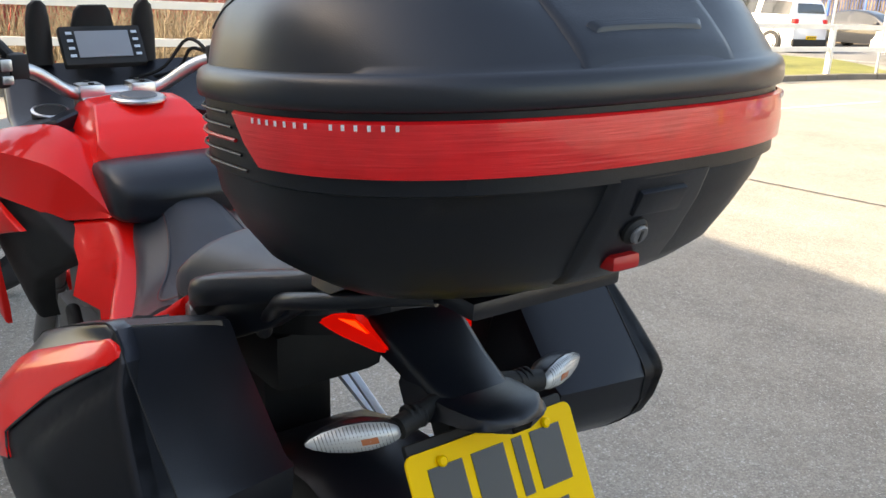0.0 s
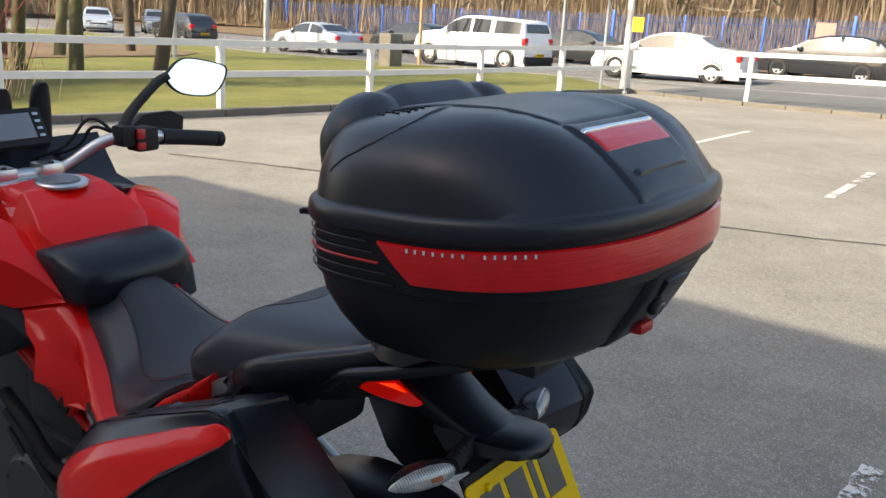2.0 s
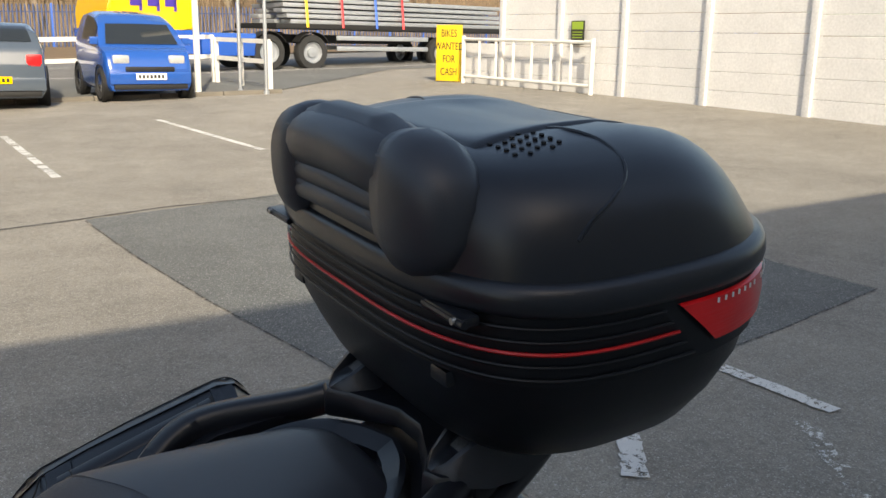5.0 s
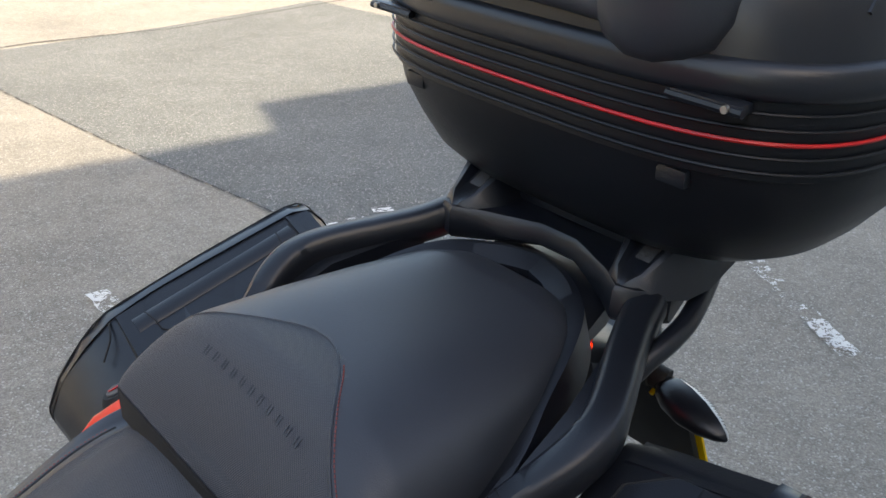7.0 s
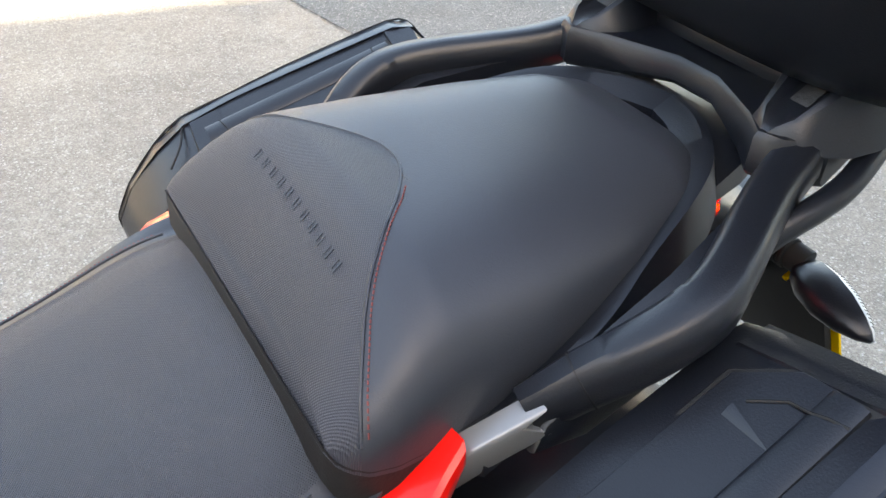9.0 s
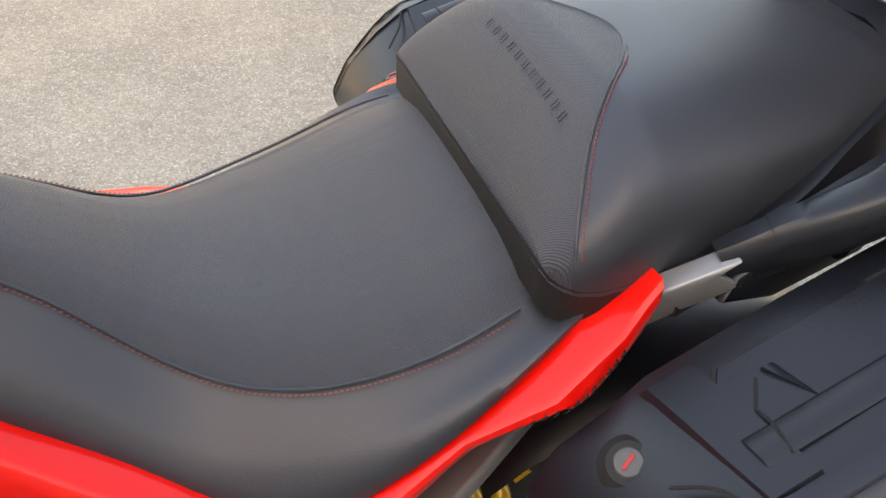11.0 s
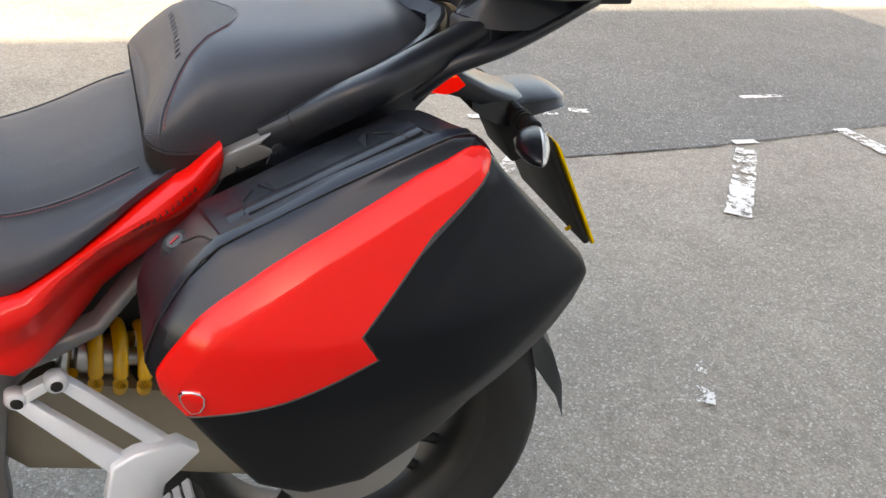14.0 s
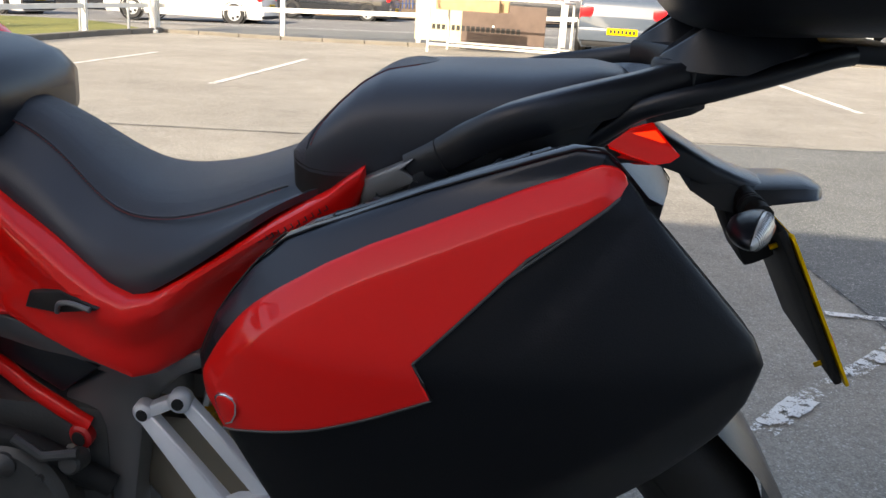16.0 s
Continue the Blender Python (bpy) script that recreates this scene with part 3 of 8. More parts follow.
pole("flag_pole", 8.45, -17.9, 5.0, 0.07, WHITEPAINT, "tall white painted pole at the fence corner")
pole("flag_pole", 2.3, -17.3, 5.0, 0.045, WHITEPAINT, "slim white pole behind the fence")
pole("flag_pole", -4.9, -16.0, 5.0, 0.06, WHITEPAINT, "tall white painted pole by the parked cars")
pole("sign_post", 9.4, -16.6, 3.6, 0.03, GALV, "grey steel sign post")
pole("sign_post", 8.75, -17.4, 3.6, 0.03, GALV, "grey steel sign post beside the corner pole")
pole("sign_post", -5.75, -16.1, 4.2, 0.035, GALV, "grey steel sign post at the entrance")
pole("sign_post", -6.05, -15.5, 4.2, 0.035, GALV, "grey steel sign post near the fence end")
pole("lamp_post", 29.0, -25.0, 9.0, 0.13, GALV, "grey street lamp post", "lamp post")
pole("lamp_post", 25.5, -17.9, 9.0, 0.08, GALV, "slim grey post on the grass", "lamp post")
bm = bmnew()
box(bm, 8.68, 9.46, -17.0, -16.93, 2.15, 2.5, 0.01, m=Matrix.Translation((9.07, -16.97, 0)) @ Matrix.Rotation(radians(-40), 4, "Z") @ Matrix.Translation((-9.07, 16.97, 0)))
solo("sign_board", bm, YELLOWSIGN, "yellow sign board on two posts", "sign")
for x, y in ((19.3, -23.6), (19.6, -24.0)):
    pole("wooden_post", x, y, 3.4, 0.05, WOOD, "slim timber post beside the road")
bm = bmnew()
box(bm, 18.5, 19.0, -21.75, -21.15, gz(18.8, -21.4), gz(18.8, -21.4) + 1.1, 0.03)
solo("control_cabinet", bm, KERBSTONE, "weathered concrete cabinet on the grass", "cabinet")

# ---- panel wall and gate ----
wall_pts = [(-10.95, -16.8), (-11.1, -14.9), (-11.2, -13.1), (-11.28, -11.4), (-11.32, -9.5), (-11.42, -7.6), (-11.5, -5.7), (-11.6, -3.8), (-11.7, -1.9)]
panel_wall = thing("wall_west", on(*wall_pts[0]), "whitewashed concrete panel wall with posts", "wall", kind="structure")
for k, (x, y) in enumerate(wall_pts):
    bm = bmnew()
    z = gz(x, y)
    h = 1.02 if k == 0 else 1.92
    box(bm, x - 0.08, x + 0.08, y - 0.065, y + 0.065, z - 0.1, z + h, 0.015)
    part("wall_post", bm, CONCRETE, panel_wall)
for k, ((x0, y0), (x1, y1)) in enumerate(zip(wall_pts, wall_pts[1:])):
    rows = 3 if k == 0 else 6
    for j in range(rows):
        a, b = Vector((x0, y0, 0)), Vector((x1, y1, 0))
        d = (b - a).normalized()
        s = Vector((-d.y, d.x, 0)) * 0.025
        a, b = a + d * 0.06, b - d * 0.06
        z = max(gz(x0, y0), gz(x1, y1)) - 0.04
        lo, hi = z + 0.30 * j, z + 0.30 * (j + 1) - 0.008
        bm = bmnew()
        rings(bm, [[q + s + Vector((0, 0, lo)), q + s + Vector((0, 0, hi - 0.008)), q + s * 0.6 + Vector((0, 0, hi)), q - s * 0.6 + Vector((0, 0, hi)), q - s + Vector((0, 0, hi - 0.008)), q - s + Vector((0, 0, lo))] for q in (a, b)])
        part("panel", bm, CONCRETE, panel_wall)
gate = thing("gate", on(-10.7, -15.9), "white steel barred gate leaning against the wall", "gate")
ga, gb = Vector((-10.78, -15.95, gz(-10.8, -15.9))), Vector((-11.0, -11.95, gz(-11, -12)))
for z in (0.16, 0.95):
    bm = bmnew()
    tube(bm, [ga + Vector((0, 0, z)), gb + Vector((0, 0, z))], 0.035, 8)
    part("gate_rail", bm, WHITEPAINT, gate)
for k in range(8):
    q = ga.lerp(gb, k / 7)
    bm = bmnew()
    tube(bm, [q + Vector((0, 0, 0.0 if k in (0, 7) else 0.16)), q + Vector((0, 0, 1.02 if k in (0, 7) else 0.95))], 0.045 if k in (0, 7) else 0.03, 8)
    part("gate_bar", bm, WHITEPAINT, gate)


def face_text(text, size, m, mat, parent, name="lettering"):
    cu = bpy.data.curves.new(name, "FONT")
    cu.body, cu.size, cu.align_x, cu.align_y, cu.extrude = text, size, "CENTER", "CENTER", 0.002
    tmp = new(name, cu)
    me = bpy.data.meshes.new_from_object(tmp.evaluated_get(bpy.context.evaluated_depsgraph_get()))
    bpy.data.objects.remove(tmp)
    me.transform(m)
    off = OFFSET.get(parent, Vector())
    me.transform(Matrix.Translation(-off))
    me.materials.clear()
    me.materials.append(mat)
    ob = new(name, me)
    ob.parent = parent
    return ob


sx, sy2 = -10.72, -16.45
sz = gz(sx, sy2)
board = thing("sign_board", (sx, sy2, sz), "yellow sign with black words leaning by the wall", "sign")
sm = Matrix.Translation((sx, sy2, sz)) @ pose(0, 0, 0, 0, 0, 122)
bm = bmnew()
box(bm, -0.32, 0.32, -0.012, 0.012, 0.02, 1.25, 0.004, m=sm)
part("sign_panel", bm, YELLOWSIGN, board)
for k, word in enumerate(("BIKES", "WANTED", "FOR", "CASH")):
    face_text(word, 0.2, sm @ Matrix.Translation((0, -0.015, 1.06 - 0.28 * k)) @ Matrix.Diagonal((0.82, 1, 1.15, 1)) @ pose(0, 0, 0, 90, 0, 0), INK, board)
warn = thing("notice", (-11.1, -12.5, 1.2), "small green and black warning notice on the wall", "sign")
wmx = Matrix.Translation((-11.13, -12.55, gz(-11.1, -12.5) + 1.12)) @ pose(0, 0, 0, 0, 0, 87)
bm = bmnew()
box(bm, -0.2, 0.2, -0.008, 0.008, -0.22, 0.22, 0.002, m=wmx)
part("notice_panel", bm, INK, warn)
bm = bmnew()
box(bm, -0.17, 0.17, -0.012, -0.008, 0.06, 0.2, m=wmx)
for k in range(3):
    box(bm, -0.15, 0.15, -0.012, -0.008, 0.0 - 0.05 * k, 0.02 - 0.05 * k, m=wmx)
part("notice_bars", bm, material("lime_print", (0.35, 0.5, 0.05), 0.5), warn)

# trailer-like display frame with banner by the fence
fr = thing("display_frame", on(0.8, -15.2), "white steel frame table stacked with timber boards", "frame")
z0 = gz(0.8, -15.2)
fm = Matrix.Translation((0.72, -15.0, z0)) @ pose(0, 0, 0, 0, 0, -10)
for x in (-1.15, 1.15):
    for y in (-0.6, 0.6):
        bm = bmnew()
        tube(bm, [fm @ Vector((x, y, 0)), fm @ Vector((x, y, 0.95))], 0.022, 8)
        part("leg", bm, WHITEPAINT, fr)
for x0, y0, x1, y1, z in ((-1.15, -0.6, 1.15, -0.6, 0.95), (-1.15, 0.6, 1.15, 0.6, 0.95), (-1.15, -0.6, -1.15, 0.6, 0.95), (1.15, -0.6, 1.15, 0.6, 0.95), (-1.15, 0.6, 1.15, 0.6, 0.14), (-1.15, -0.6, 1.15, -0.6, 0.14), (0, 0.6, 0, 0.6001, 0.5)):
    bm = bmnew()
    tube(bm, [fm @ Vector((x0, y0, z)), fm @ Vector((x1, y1, z))], 0.022, 8)
    part("frame_bar", bm, WHITEPAINT, fr)
rnd = random.Random(5)
for k in range(7):
    bm = bmnew()
    box(bm, -0.1 + 0.2 * rnd.random(), 1.15 + 0.1 * rnd.random(), -0.5 + 0.1 * k, -0.42 + 0.1 * k, 0.72 + 0.03 * rnd.random(), 0.95 + 0.02 * rnd.random(), 0.004, m=fm)
    part("timber_board", bm, WOOD, fr, "weathered timber board")
banner = thing("banner", on(1.2, -16.6), "yellow and dark banner tied to the fence", "banner")
bmx = Matrix.Translation((1.25, -16.62, gz(1.2, -16.6))) @ pose(0, 0, 0, 0, 0, -10)
bm = bmnew()
box(bm, 0.35, 1.3, -0.008, 0.008, 0.1, 0.92, m=bmx)
part("banner_sheet", bm, material("faded_banner", (0.58, 0.52, 0.32), 0.6, vary=0.15, scale=3), banner)
bm = bmnew()
box(bm, -1.3, 0.35, -0.008, 0.008, 0.1, 0.85, m=bmx)
part("banner_sheet", bm, material("dark_banner_print", (0.12, 0.08, 0.06), 0.5, vary=0.4, scale=5), banner)
bm = bmnew()
for k in range(18):
    box(bm, 0.95 - 0.1 * k - 0.07, 0.95 - 0.1 * k, 0.008, 0.011, 0.32, 0.42, m=bmx)
part("banner_bars", bm, INK, banner)

# ---- unseen building behind the camera, sized to cast the ground's shadow edge ----
wb = thing("building", (-8, 5, 0), "plain unseen building wall that casts the shade", "building", kind="structure")
bm = bmnew()
box(bm, -30, 0.713, 3.9, 12, -0.1, 5.48, 0.0)
part("wall", bm, RENDERWALL, wb)
bm = bmnew()
box(bm, 0.715, 7.909, 3.9, 12, -0.1, 5.10, 0.0)
part("wall", bm, RENDERWALL, wb)

# ---- the motorcycle ----
BIKE = Matrix.Translation((0, -0.028, 0)) @ pose(0, 0, 0, 0, 0, 1) @ pose(0, 0, 0, -2.3, 0, 0)
# the side parts are drawn in a plan of their own, splayed from the bike's middle plane
SPLAY = BIKE.inverted() @ Matrix.Translation((0, 0.022, 0)) @ pose(0, 0, 0, 0, 0, 6) @ pose(0, 0, 0, -2, 0, 0)


def splayed(bm):
    """Set side parts out from the middle plane, alike on both sides."""
    for v in bm.verts:
        w = min(1, abs(v.co.y) / 0.10) * max(0, min(1, (0.38 - v.co.x) / 0.22))
        s = -1 if v.co.y < 0 else 1
        q = SPLAY @ Vector((v.co.x, abs(v.co.y), v.co.z))
        v.co.x += w * (q.x - v.co.x)
        v.co.z += w * (q.z - v.co.z)
        v.co.y += s * w * (q.y - abs(v.co.y))
    return bm


bike = thing("motorcycle", (-0.215, 0, 0), "gloss red touring motorcycle with black seats, parked on tarmac", "motorcycle", frame_of=BIKE)


def strap(bm, path, widths, high):
    """A moulded bar of flat oblong section with broken edges, lying along a path."""
    pts = [Vector(p) for p in path]
    loops = []
    for i, p in enumerate(pts):
        d = (pts[min(i + 1, len(pts) - 1)] - pts[max(i - 1, 0)]).normalized()
        s = d.cross(Vector((0, 0, 1))).normalized()
        u = s.cross(d).normalized()
        w, h = widths[i] / 2, high / 2
        loops.append([p + s * (a * w) + u * (b * h) for a, b in ((1, -0.5), (1, 0.3), (0.8, 0.8), (0.5, 1), (-0.5, 1), (-0.8, 0.8), (-1, 0.3), (-1, -0.5), (-0.7, -1), (0.7, -1))])
    rings(bm, loops)


def seat_loops(xs, tops, bottoms, widths, power, steps=44, rows=70):
    loops = []
    for i in range(rows + 1):
        x = xs[0] + (xs[-1] - xs[0]) * i / rows
        sx = [-v for v in xs]
        zt, zb, w = interp(-x, sx, tops), interp(-x, sx, bottoms), interp(-x, sx, widths)
        loop = []
        for k in range(steps + 1):
            a = math.pi * k / steps
            c, s = math.cos(a), math.sin(a)
            y = w * math.copysign(abs(c) ** (2 / power), c)
            z = zb + (zt - zb) * abs(s) ** (2 / power)
            loop.append((x, y, z))
        loops.append(loop)
    return loops


def smooth_seat(bm, rounds=2):
    for _ in range(rounds):
        bmesh.ops.smooth_vert(bm, verts=[v for v in bm.verts if not v.is_boundary], factor=0.5, use_axis_x=True, use_axis_y=True, use_axis_z=True)


# pillion seat
PX = (0.029, 0.026, 0.019, 0.008, -0.009, -0.026, -0.048, -0.12, -0.2, -0.265, -0.295, -0.315, -0.327)
PT = (0.876, 0.884, 0.893, 0.907, 0.924, 0.938, 0.947, 0.952, 0.956, 0.961, 0.957, 0.944, 0.918)
PB = (0.866, 0.862, 0.858, 0.854, 0.852, 0.852, 0.854, 0.865, 0.882, 0.896, 0.902, 0.904, 0.906)
PWD = (0.150, 0.158, 0.164, 0.168, 0.169, 0.167, 0.163, 0.153, 0.136, 0.112, 0.090, 0.062, 0.03)


def nose_bow(bm):
    """Draw the middle of the seat's front edge back, so that it curves between its corners."""
    for v in bm.verts:
        t = max(0, min(1, (v.co.x + 0.060) / 0.080))
        v.co.x -= 0.013 * t * max(0, 1 - (v.co.y / 0.15) ** 2)
    return bm


def seam_x(y):
    """Where the seam between the grained nose and the smooth top runs, across the seat."""
    return sum(interp(y + d, (-0.17, -0.13, -0.10, -0.056, -0.03, -0.011, 0.012, 0.047, 0.08, 0.107, 0.143, 0.165, 0.172), (-0.034, -0.042, -0.052, -0.077, -0.090, -0.094, -0.090, -0.068, -0.034, -0.012, 0.004, 0.012, 0.016)) for d in (-0.012, -0.006, 0, 0.006, 0.012)) / 5


def seat_top(x, y):
    sx = [-v for v in PX]
    zt, zb, w = interp(-x, sx, PT), interp(-x, sx, PB), interp(-x, sx, PWD)
    q = min(0.999, abs(y) / w)
    return zb + (zt - zb) * (1 - q ** 3.5) ** (1 / 3.5)


bm = bmnew()
loops = seat_loops(PX, PT, PB, PWD, 3.5, 48, 90)
rings(bm, loops, close=False)
bm.verts.ensure_lookup_table()
bm.faces.new([bm.verts[k] for k in range(len(loops[0]))])
smooth_seat(bm, 2)
for f in bm.faces:
    c = f.calc_center_median()
    if c.x > seam_x(c.y) and c.z > 0.845:
        f.material_index = 1
pillion = part("pillion_seat", nose_bow(bm), [VINYL, WEAVE], bike, "black vinyl pillion seat with grained nose and red stitching", 60)
bm = bmnew()
rim = [Vector(l[0]) for l in loops] + [Vector(l[-1]) for l in reversed(loops)]
rings(bm, [[p + Vector((0, 0, 0.004)) for p in rim], [p * 0.985 + Vector((0, 0, 0.014 - 0.013)) - Vector((0, 0, 0.014)) for p in rim]], cap=(False, True))
part("seat_base", nose_bow(bm), DEEP, pillion)
bm = bmnew()
sy = [(-0.164 + 0.328 * k / 60) for k in range(61)]
path = [(seam_x(y) + 0.001, y, seat_top(seam_x(y), y) - 0.0005) for y in sy]
tube(bm, path, 0.0013, 6)
part("seam_piping", nose_bow(bm), VINYL, pillion)
bm = bmnew()
for k in range(48):
    a = 0.035 + 0.130 * k / 48
    b = a + 0.0017
    tube(bm, [(seam_x(a) - 0.0035, a, seat_top(seam_x(a) - 0.0035, a) + 0.0003), (seam_x(b) - 0.0035, b, seat_top(seam_x(b) - 0.0035, b) + 0.0003)], 0.0006, 4)
part("stitching", nose_bow(bm), STITCH, pillion, "red stitched thread")
for k in range(11):
    y = -0.078 + 0.0142 * k
    x = -0.016 + 0.006 * (k / 10)
    bm = bmnew()
    zc = seat_top(x, y)
    lean = math.atan2(seat_top(x - 0.004, y) - seat_top(x + 0.004, y), 0.008)
    for dx, dy, w, h in ((0.0, 0.0, 0.0045, 0.0005), (0.0, 0.0040, 0.0045, 0.0005), (0.004, 0.002, 0.0005, 0.002)):
        box(bm, dx - w, dx + w, dy - h, dy + h, -0.0004, 0.0005, m=Matrix.Translation((x, y, zc)) @ Matrix.Rotation(lean, 4, "Y"))
    part("embossed_bar", nose_bow(bm), VINYL, pillion)

# rider seat
RX = (0.44, 0.39, 0.335, 0.30, 0.27, 0.238, 0.194, 0.131, 0.056, 0.02, -0.03)
RT = (0.895, 0.883, 0.862, 0.836, 0.812, 0.801, 0.800, 0.813, 0.845, 0.860, 0.864)
RB = (0.81, 0.795, 0.765, 0.745, 0.729, 0.713, 0.704, 0.743, 0.800, 0.826, 0.838)
RW = (0.100, 0.110, 0.125, 0.140, 0.153, 0.172, 0.191, 0.200, 0.193, 0.180, 0.155)
RS = (0.046, 0.050, 0.060, 0.073, 0.087, 0.108, 0.134, 0.150, 0.156, 0.142, 0.130)


def rider_section(x):
    sx = [-v for v in RX]
    return [sum(interp(-x + d * 0.011, sx, t) for d in range(-3, 4)) / 7 for t in (RT, RB, RW, RS)]


bm = bmnew()
loops = []
for i in range(91):
    x = RX[0] + (RX[-1] - RX[0]) * i / 90
    zt, zb, w, s = rider_section(x)
    half = [(0, zt), (s * 0.35, zt - 0.0006), (s * 0.62, zt - 0.003), (s * 0.82, zt - 0.009), (s, zt - 0.022), (s + (w - s) * 0.3, zt - 0.036),
            (s + (w - s) * 0.6, zt - 0.3 * (zt - zb) - 0.02), (w * 0.97, zb + 0.35 * (zt - zb)), (w, zb + 0.012), (w - 0.004, zb)]
    half = [(h[0], max(h[1], zb)) for h in half]
    loops.append([(x, -y, z) for y, z in reversed(half[1:])] + [(x, y, z) for y, z in half])
rings(bm, loops, close=False)
smooth_seat(bm, 3)
for f in bm.faces:
    c = f.calc_center_median()
    if abs(c.y) < rider_section(c.x)[3]:
        f.material_index = 1
rider = part("rider_seat", bm, [VINYL, WEAVE], bike, "black dished rider seat with red seam", 60)
for side in (1, -1):
    bm = bmnew()
    pth = []
    for k in range(60):
        x = 0.42 - 0.385 * k / 59
        zt, zb, w, s = rider_section(x)
        pth.append((x, side * s, zt - 0.0195))
    tube(bm, pth, 0.0013, 6)
    part("seam_piping", bm, VINYL, rider)
    bm = bmnew()
    for k in range(0, 110):
        x = 0.42 - 0.38 * k / 110
        zt, zb, w, s = rider_section(x)
        tube(bm, [(x, side * (s + 0.004), zt - 0.0205), (x - 0.002, side * (s + 0.004), zt - 0.0205)], 0.0007, 4)
    part("stitching", bm, STITCH, rider, "red stitched thread")

# fuel tank and its black rear pad
TX = (0.470, 0.480, 0.505, 0.54, 0.60, 0.66, 0.74, 0.80)
TT = (0.930, 0.945, 0.968, 0.992, 1.020, 1.024, 1.005, 0.97)
TB = (0.920, 0.915, 0.905, 0.895, 0.88, 0.87, 0.86, 0.86)
TW = (0.112, 0.120, 0.134, 0.152, 0.182, 0.200, 0.205, 0.20)
bm = bmnew()
loops = []
for i in range(50):
    x = TX[0] + (TX[-1] - TX[0]) * i / 49
    zt, zb, w = interp(x, TX, TT), interp(x, TX, TB), interp(x, TX, TW)
    y0 = min(0.93 * w - 0.012, interp(x, (0.48, 0.53, 0.60, 0.80), (0.118, 0.104, 0.086, 0.080)))
    half = [(0, zt + 0.004), (y0 * 0.55, zt + 0.003), (y0, zt - 0.001), (y0 + 0.004, zt - 0.004), (y0 + 0.35 * (w - y0), zt - 0.45 * (zt - zb)), (y0 + 0.7 * (w - y0), zt - 0.66 * (zt - zb)), (w, zb + 0.012), (w, zb)]
    loops.append([(x, y, z) for y, z in reversed(half)] + [(x, -y, z) for y, z in half[1:]])
rings(bm, loops, close=False)
bm.faces.new([v for v in bm.verts][:15])
tank = part("fuel_tank", bm, RED, bike, "gloss red fuel tank", 26)
bm = bmnew()
disc(bm, (0.612, 0, 1.0245), (-0.06, 0, 1), 0.052, 0.010, 40, 0.003)
cap = part("filler_cap", bm, ALU, tank, "silver filler cap")
bm = bmnew()
disc(bm, (0.612, 0, 1.0295), (-0.06, 0, 1), 0.036, 0.006, 32, 0.002)
part("cap_centre", bm, GREYMETAL, cap)
bm = bmnew()
loops = []
for x, z0, z1, w in ((0.362, 0.856, 0.884, 0.100), (0.368, 0.844, 0.906, 0.122), (0.390, 0.838, 0.924, 0.131), (0.43, 0.834, 0.938, 0.135), (0.475, 0.832, 0.942, 0.136), (0.54, 0.83, 0.93, 0.14)):
    loop = []
    for k in range(28):
        a = 2 * math.pi * k / 28
        c, s = math.cos(a), math.sin(a)
        loop.append((x - 0.012 * (1 - abs(c)), w * math.copysign(abs(c) ** 0.32, c), (z0 + z1) / 2 + (z1 - z0) / 2 * math.copysign(abs(s) ** 0.42, s)))
    loops.append(loop)
rings(bm, loops)
part("tank_pad", bm, BLACK, bike, "black plastic pad behind the tank", 60)


def side_y(x, z):
    return interp(x, (-0.06, -0.03, 0.03, 0.12, 0.22, 0.32, 0.45, 0.7), (0.132, 0.140, 0.163, 0.176, 0.172, 0.152, 0.126, 0.19)) - 0.8 * max(0, 0.80 - z) * (0.5 - 0.5 * math.cos(math.pi * max(0, min(1, (0.21 - x) / 0.15)))) - 0.25 * max(0, z - 0.9)


COVER_TOP = [(0.5225, 0.885), (0.435, 0.846), (0.40, 0.812), (0.345, 0.780), (0.29, 0.752), (0.258, 0.735), (0.224, 0.720), (0.197, 0.713), (0.172, 0.719), (0.14, 0.740), (0.10, 0.768), (0.05, 0.806), (0.0, 0.836), (-0.018, 0.851)]
COVER = [(-0.034, 0.862), (-0.036, 0.846), (-0.028, 0.820), (0.0, 0.784), (0.032, 0.748), (0.066, 0.710), (0.088, 0.682), (0.106, 0.662), (0.135, 0.649), (0.170, 0.636), (0.190, 0.634), (0.245, 0.646), (0.31, 0.657), (0.345, 0.664), (0.382, 0.671), (0.387, 0.698), (0.418, 0.722),
         (0.440, 0.772), (0.519, 0.827), (0.470, 0.837)] + COVER_TOP[1:]


def cover_y(x, z):
    """The cover's face: an upper strip turned to the sky above a crease."""
    top = interp(-x, [-p[0] for p in COVER_TOP + COVER[:1]], [p[1] for p in COVER_TOP + COVER[:1]])
    k = max(0, min(1, (x - 0.34) / 0.10))
    flare = 0.9 * k * k * (3 - 2 * k) * max(0, min(0.14, top - z))
    return side_y(x, z) + flare - 0.45 * max(0, min(1, (x - 0.02) / 0.05)) * max(0, z - top + 0.018) - 0.25 * max(0, min(0.03, top - 0.018 - z)) + 0.25 * max(0, min(0.03, top - 0.05 - z))


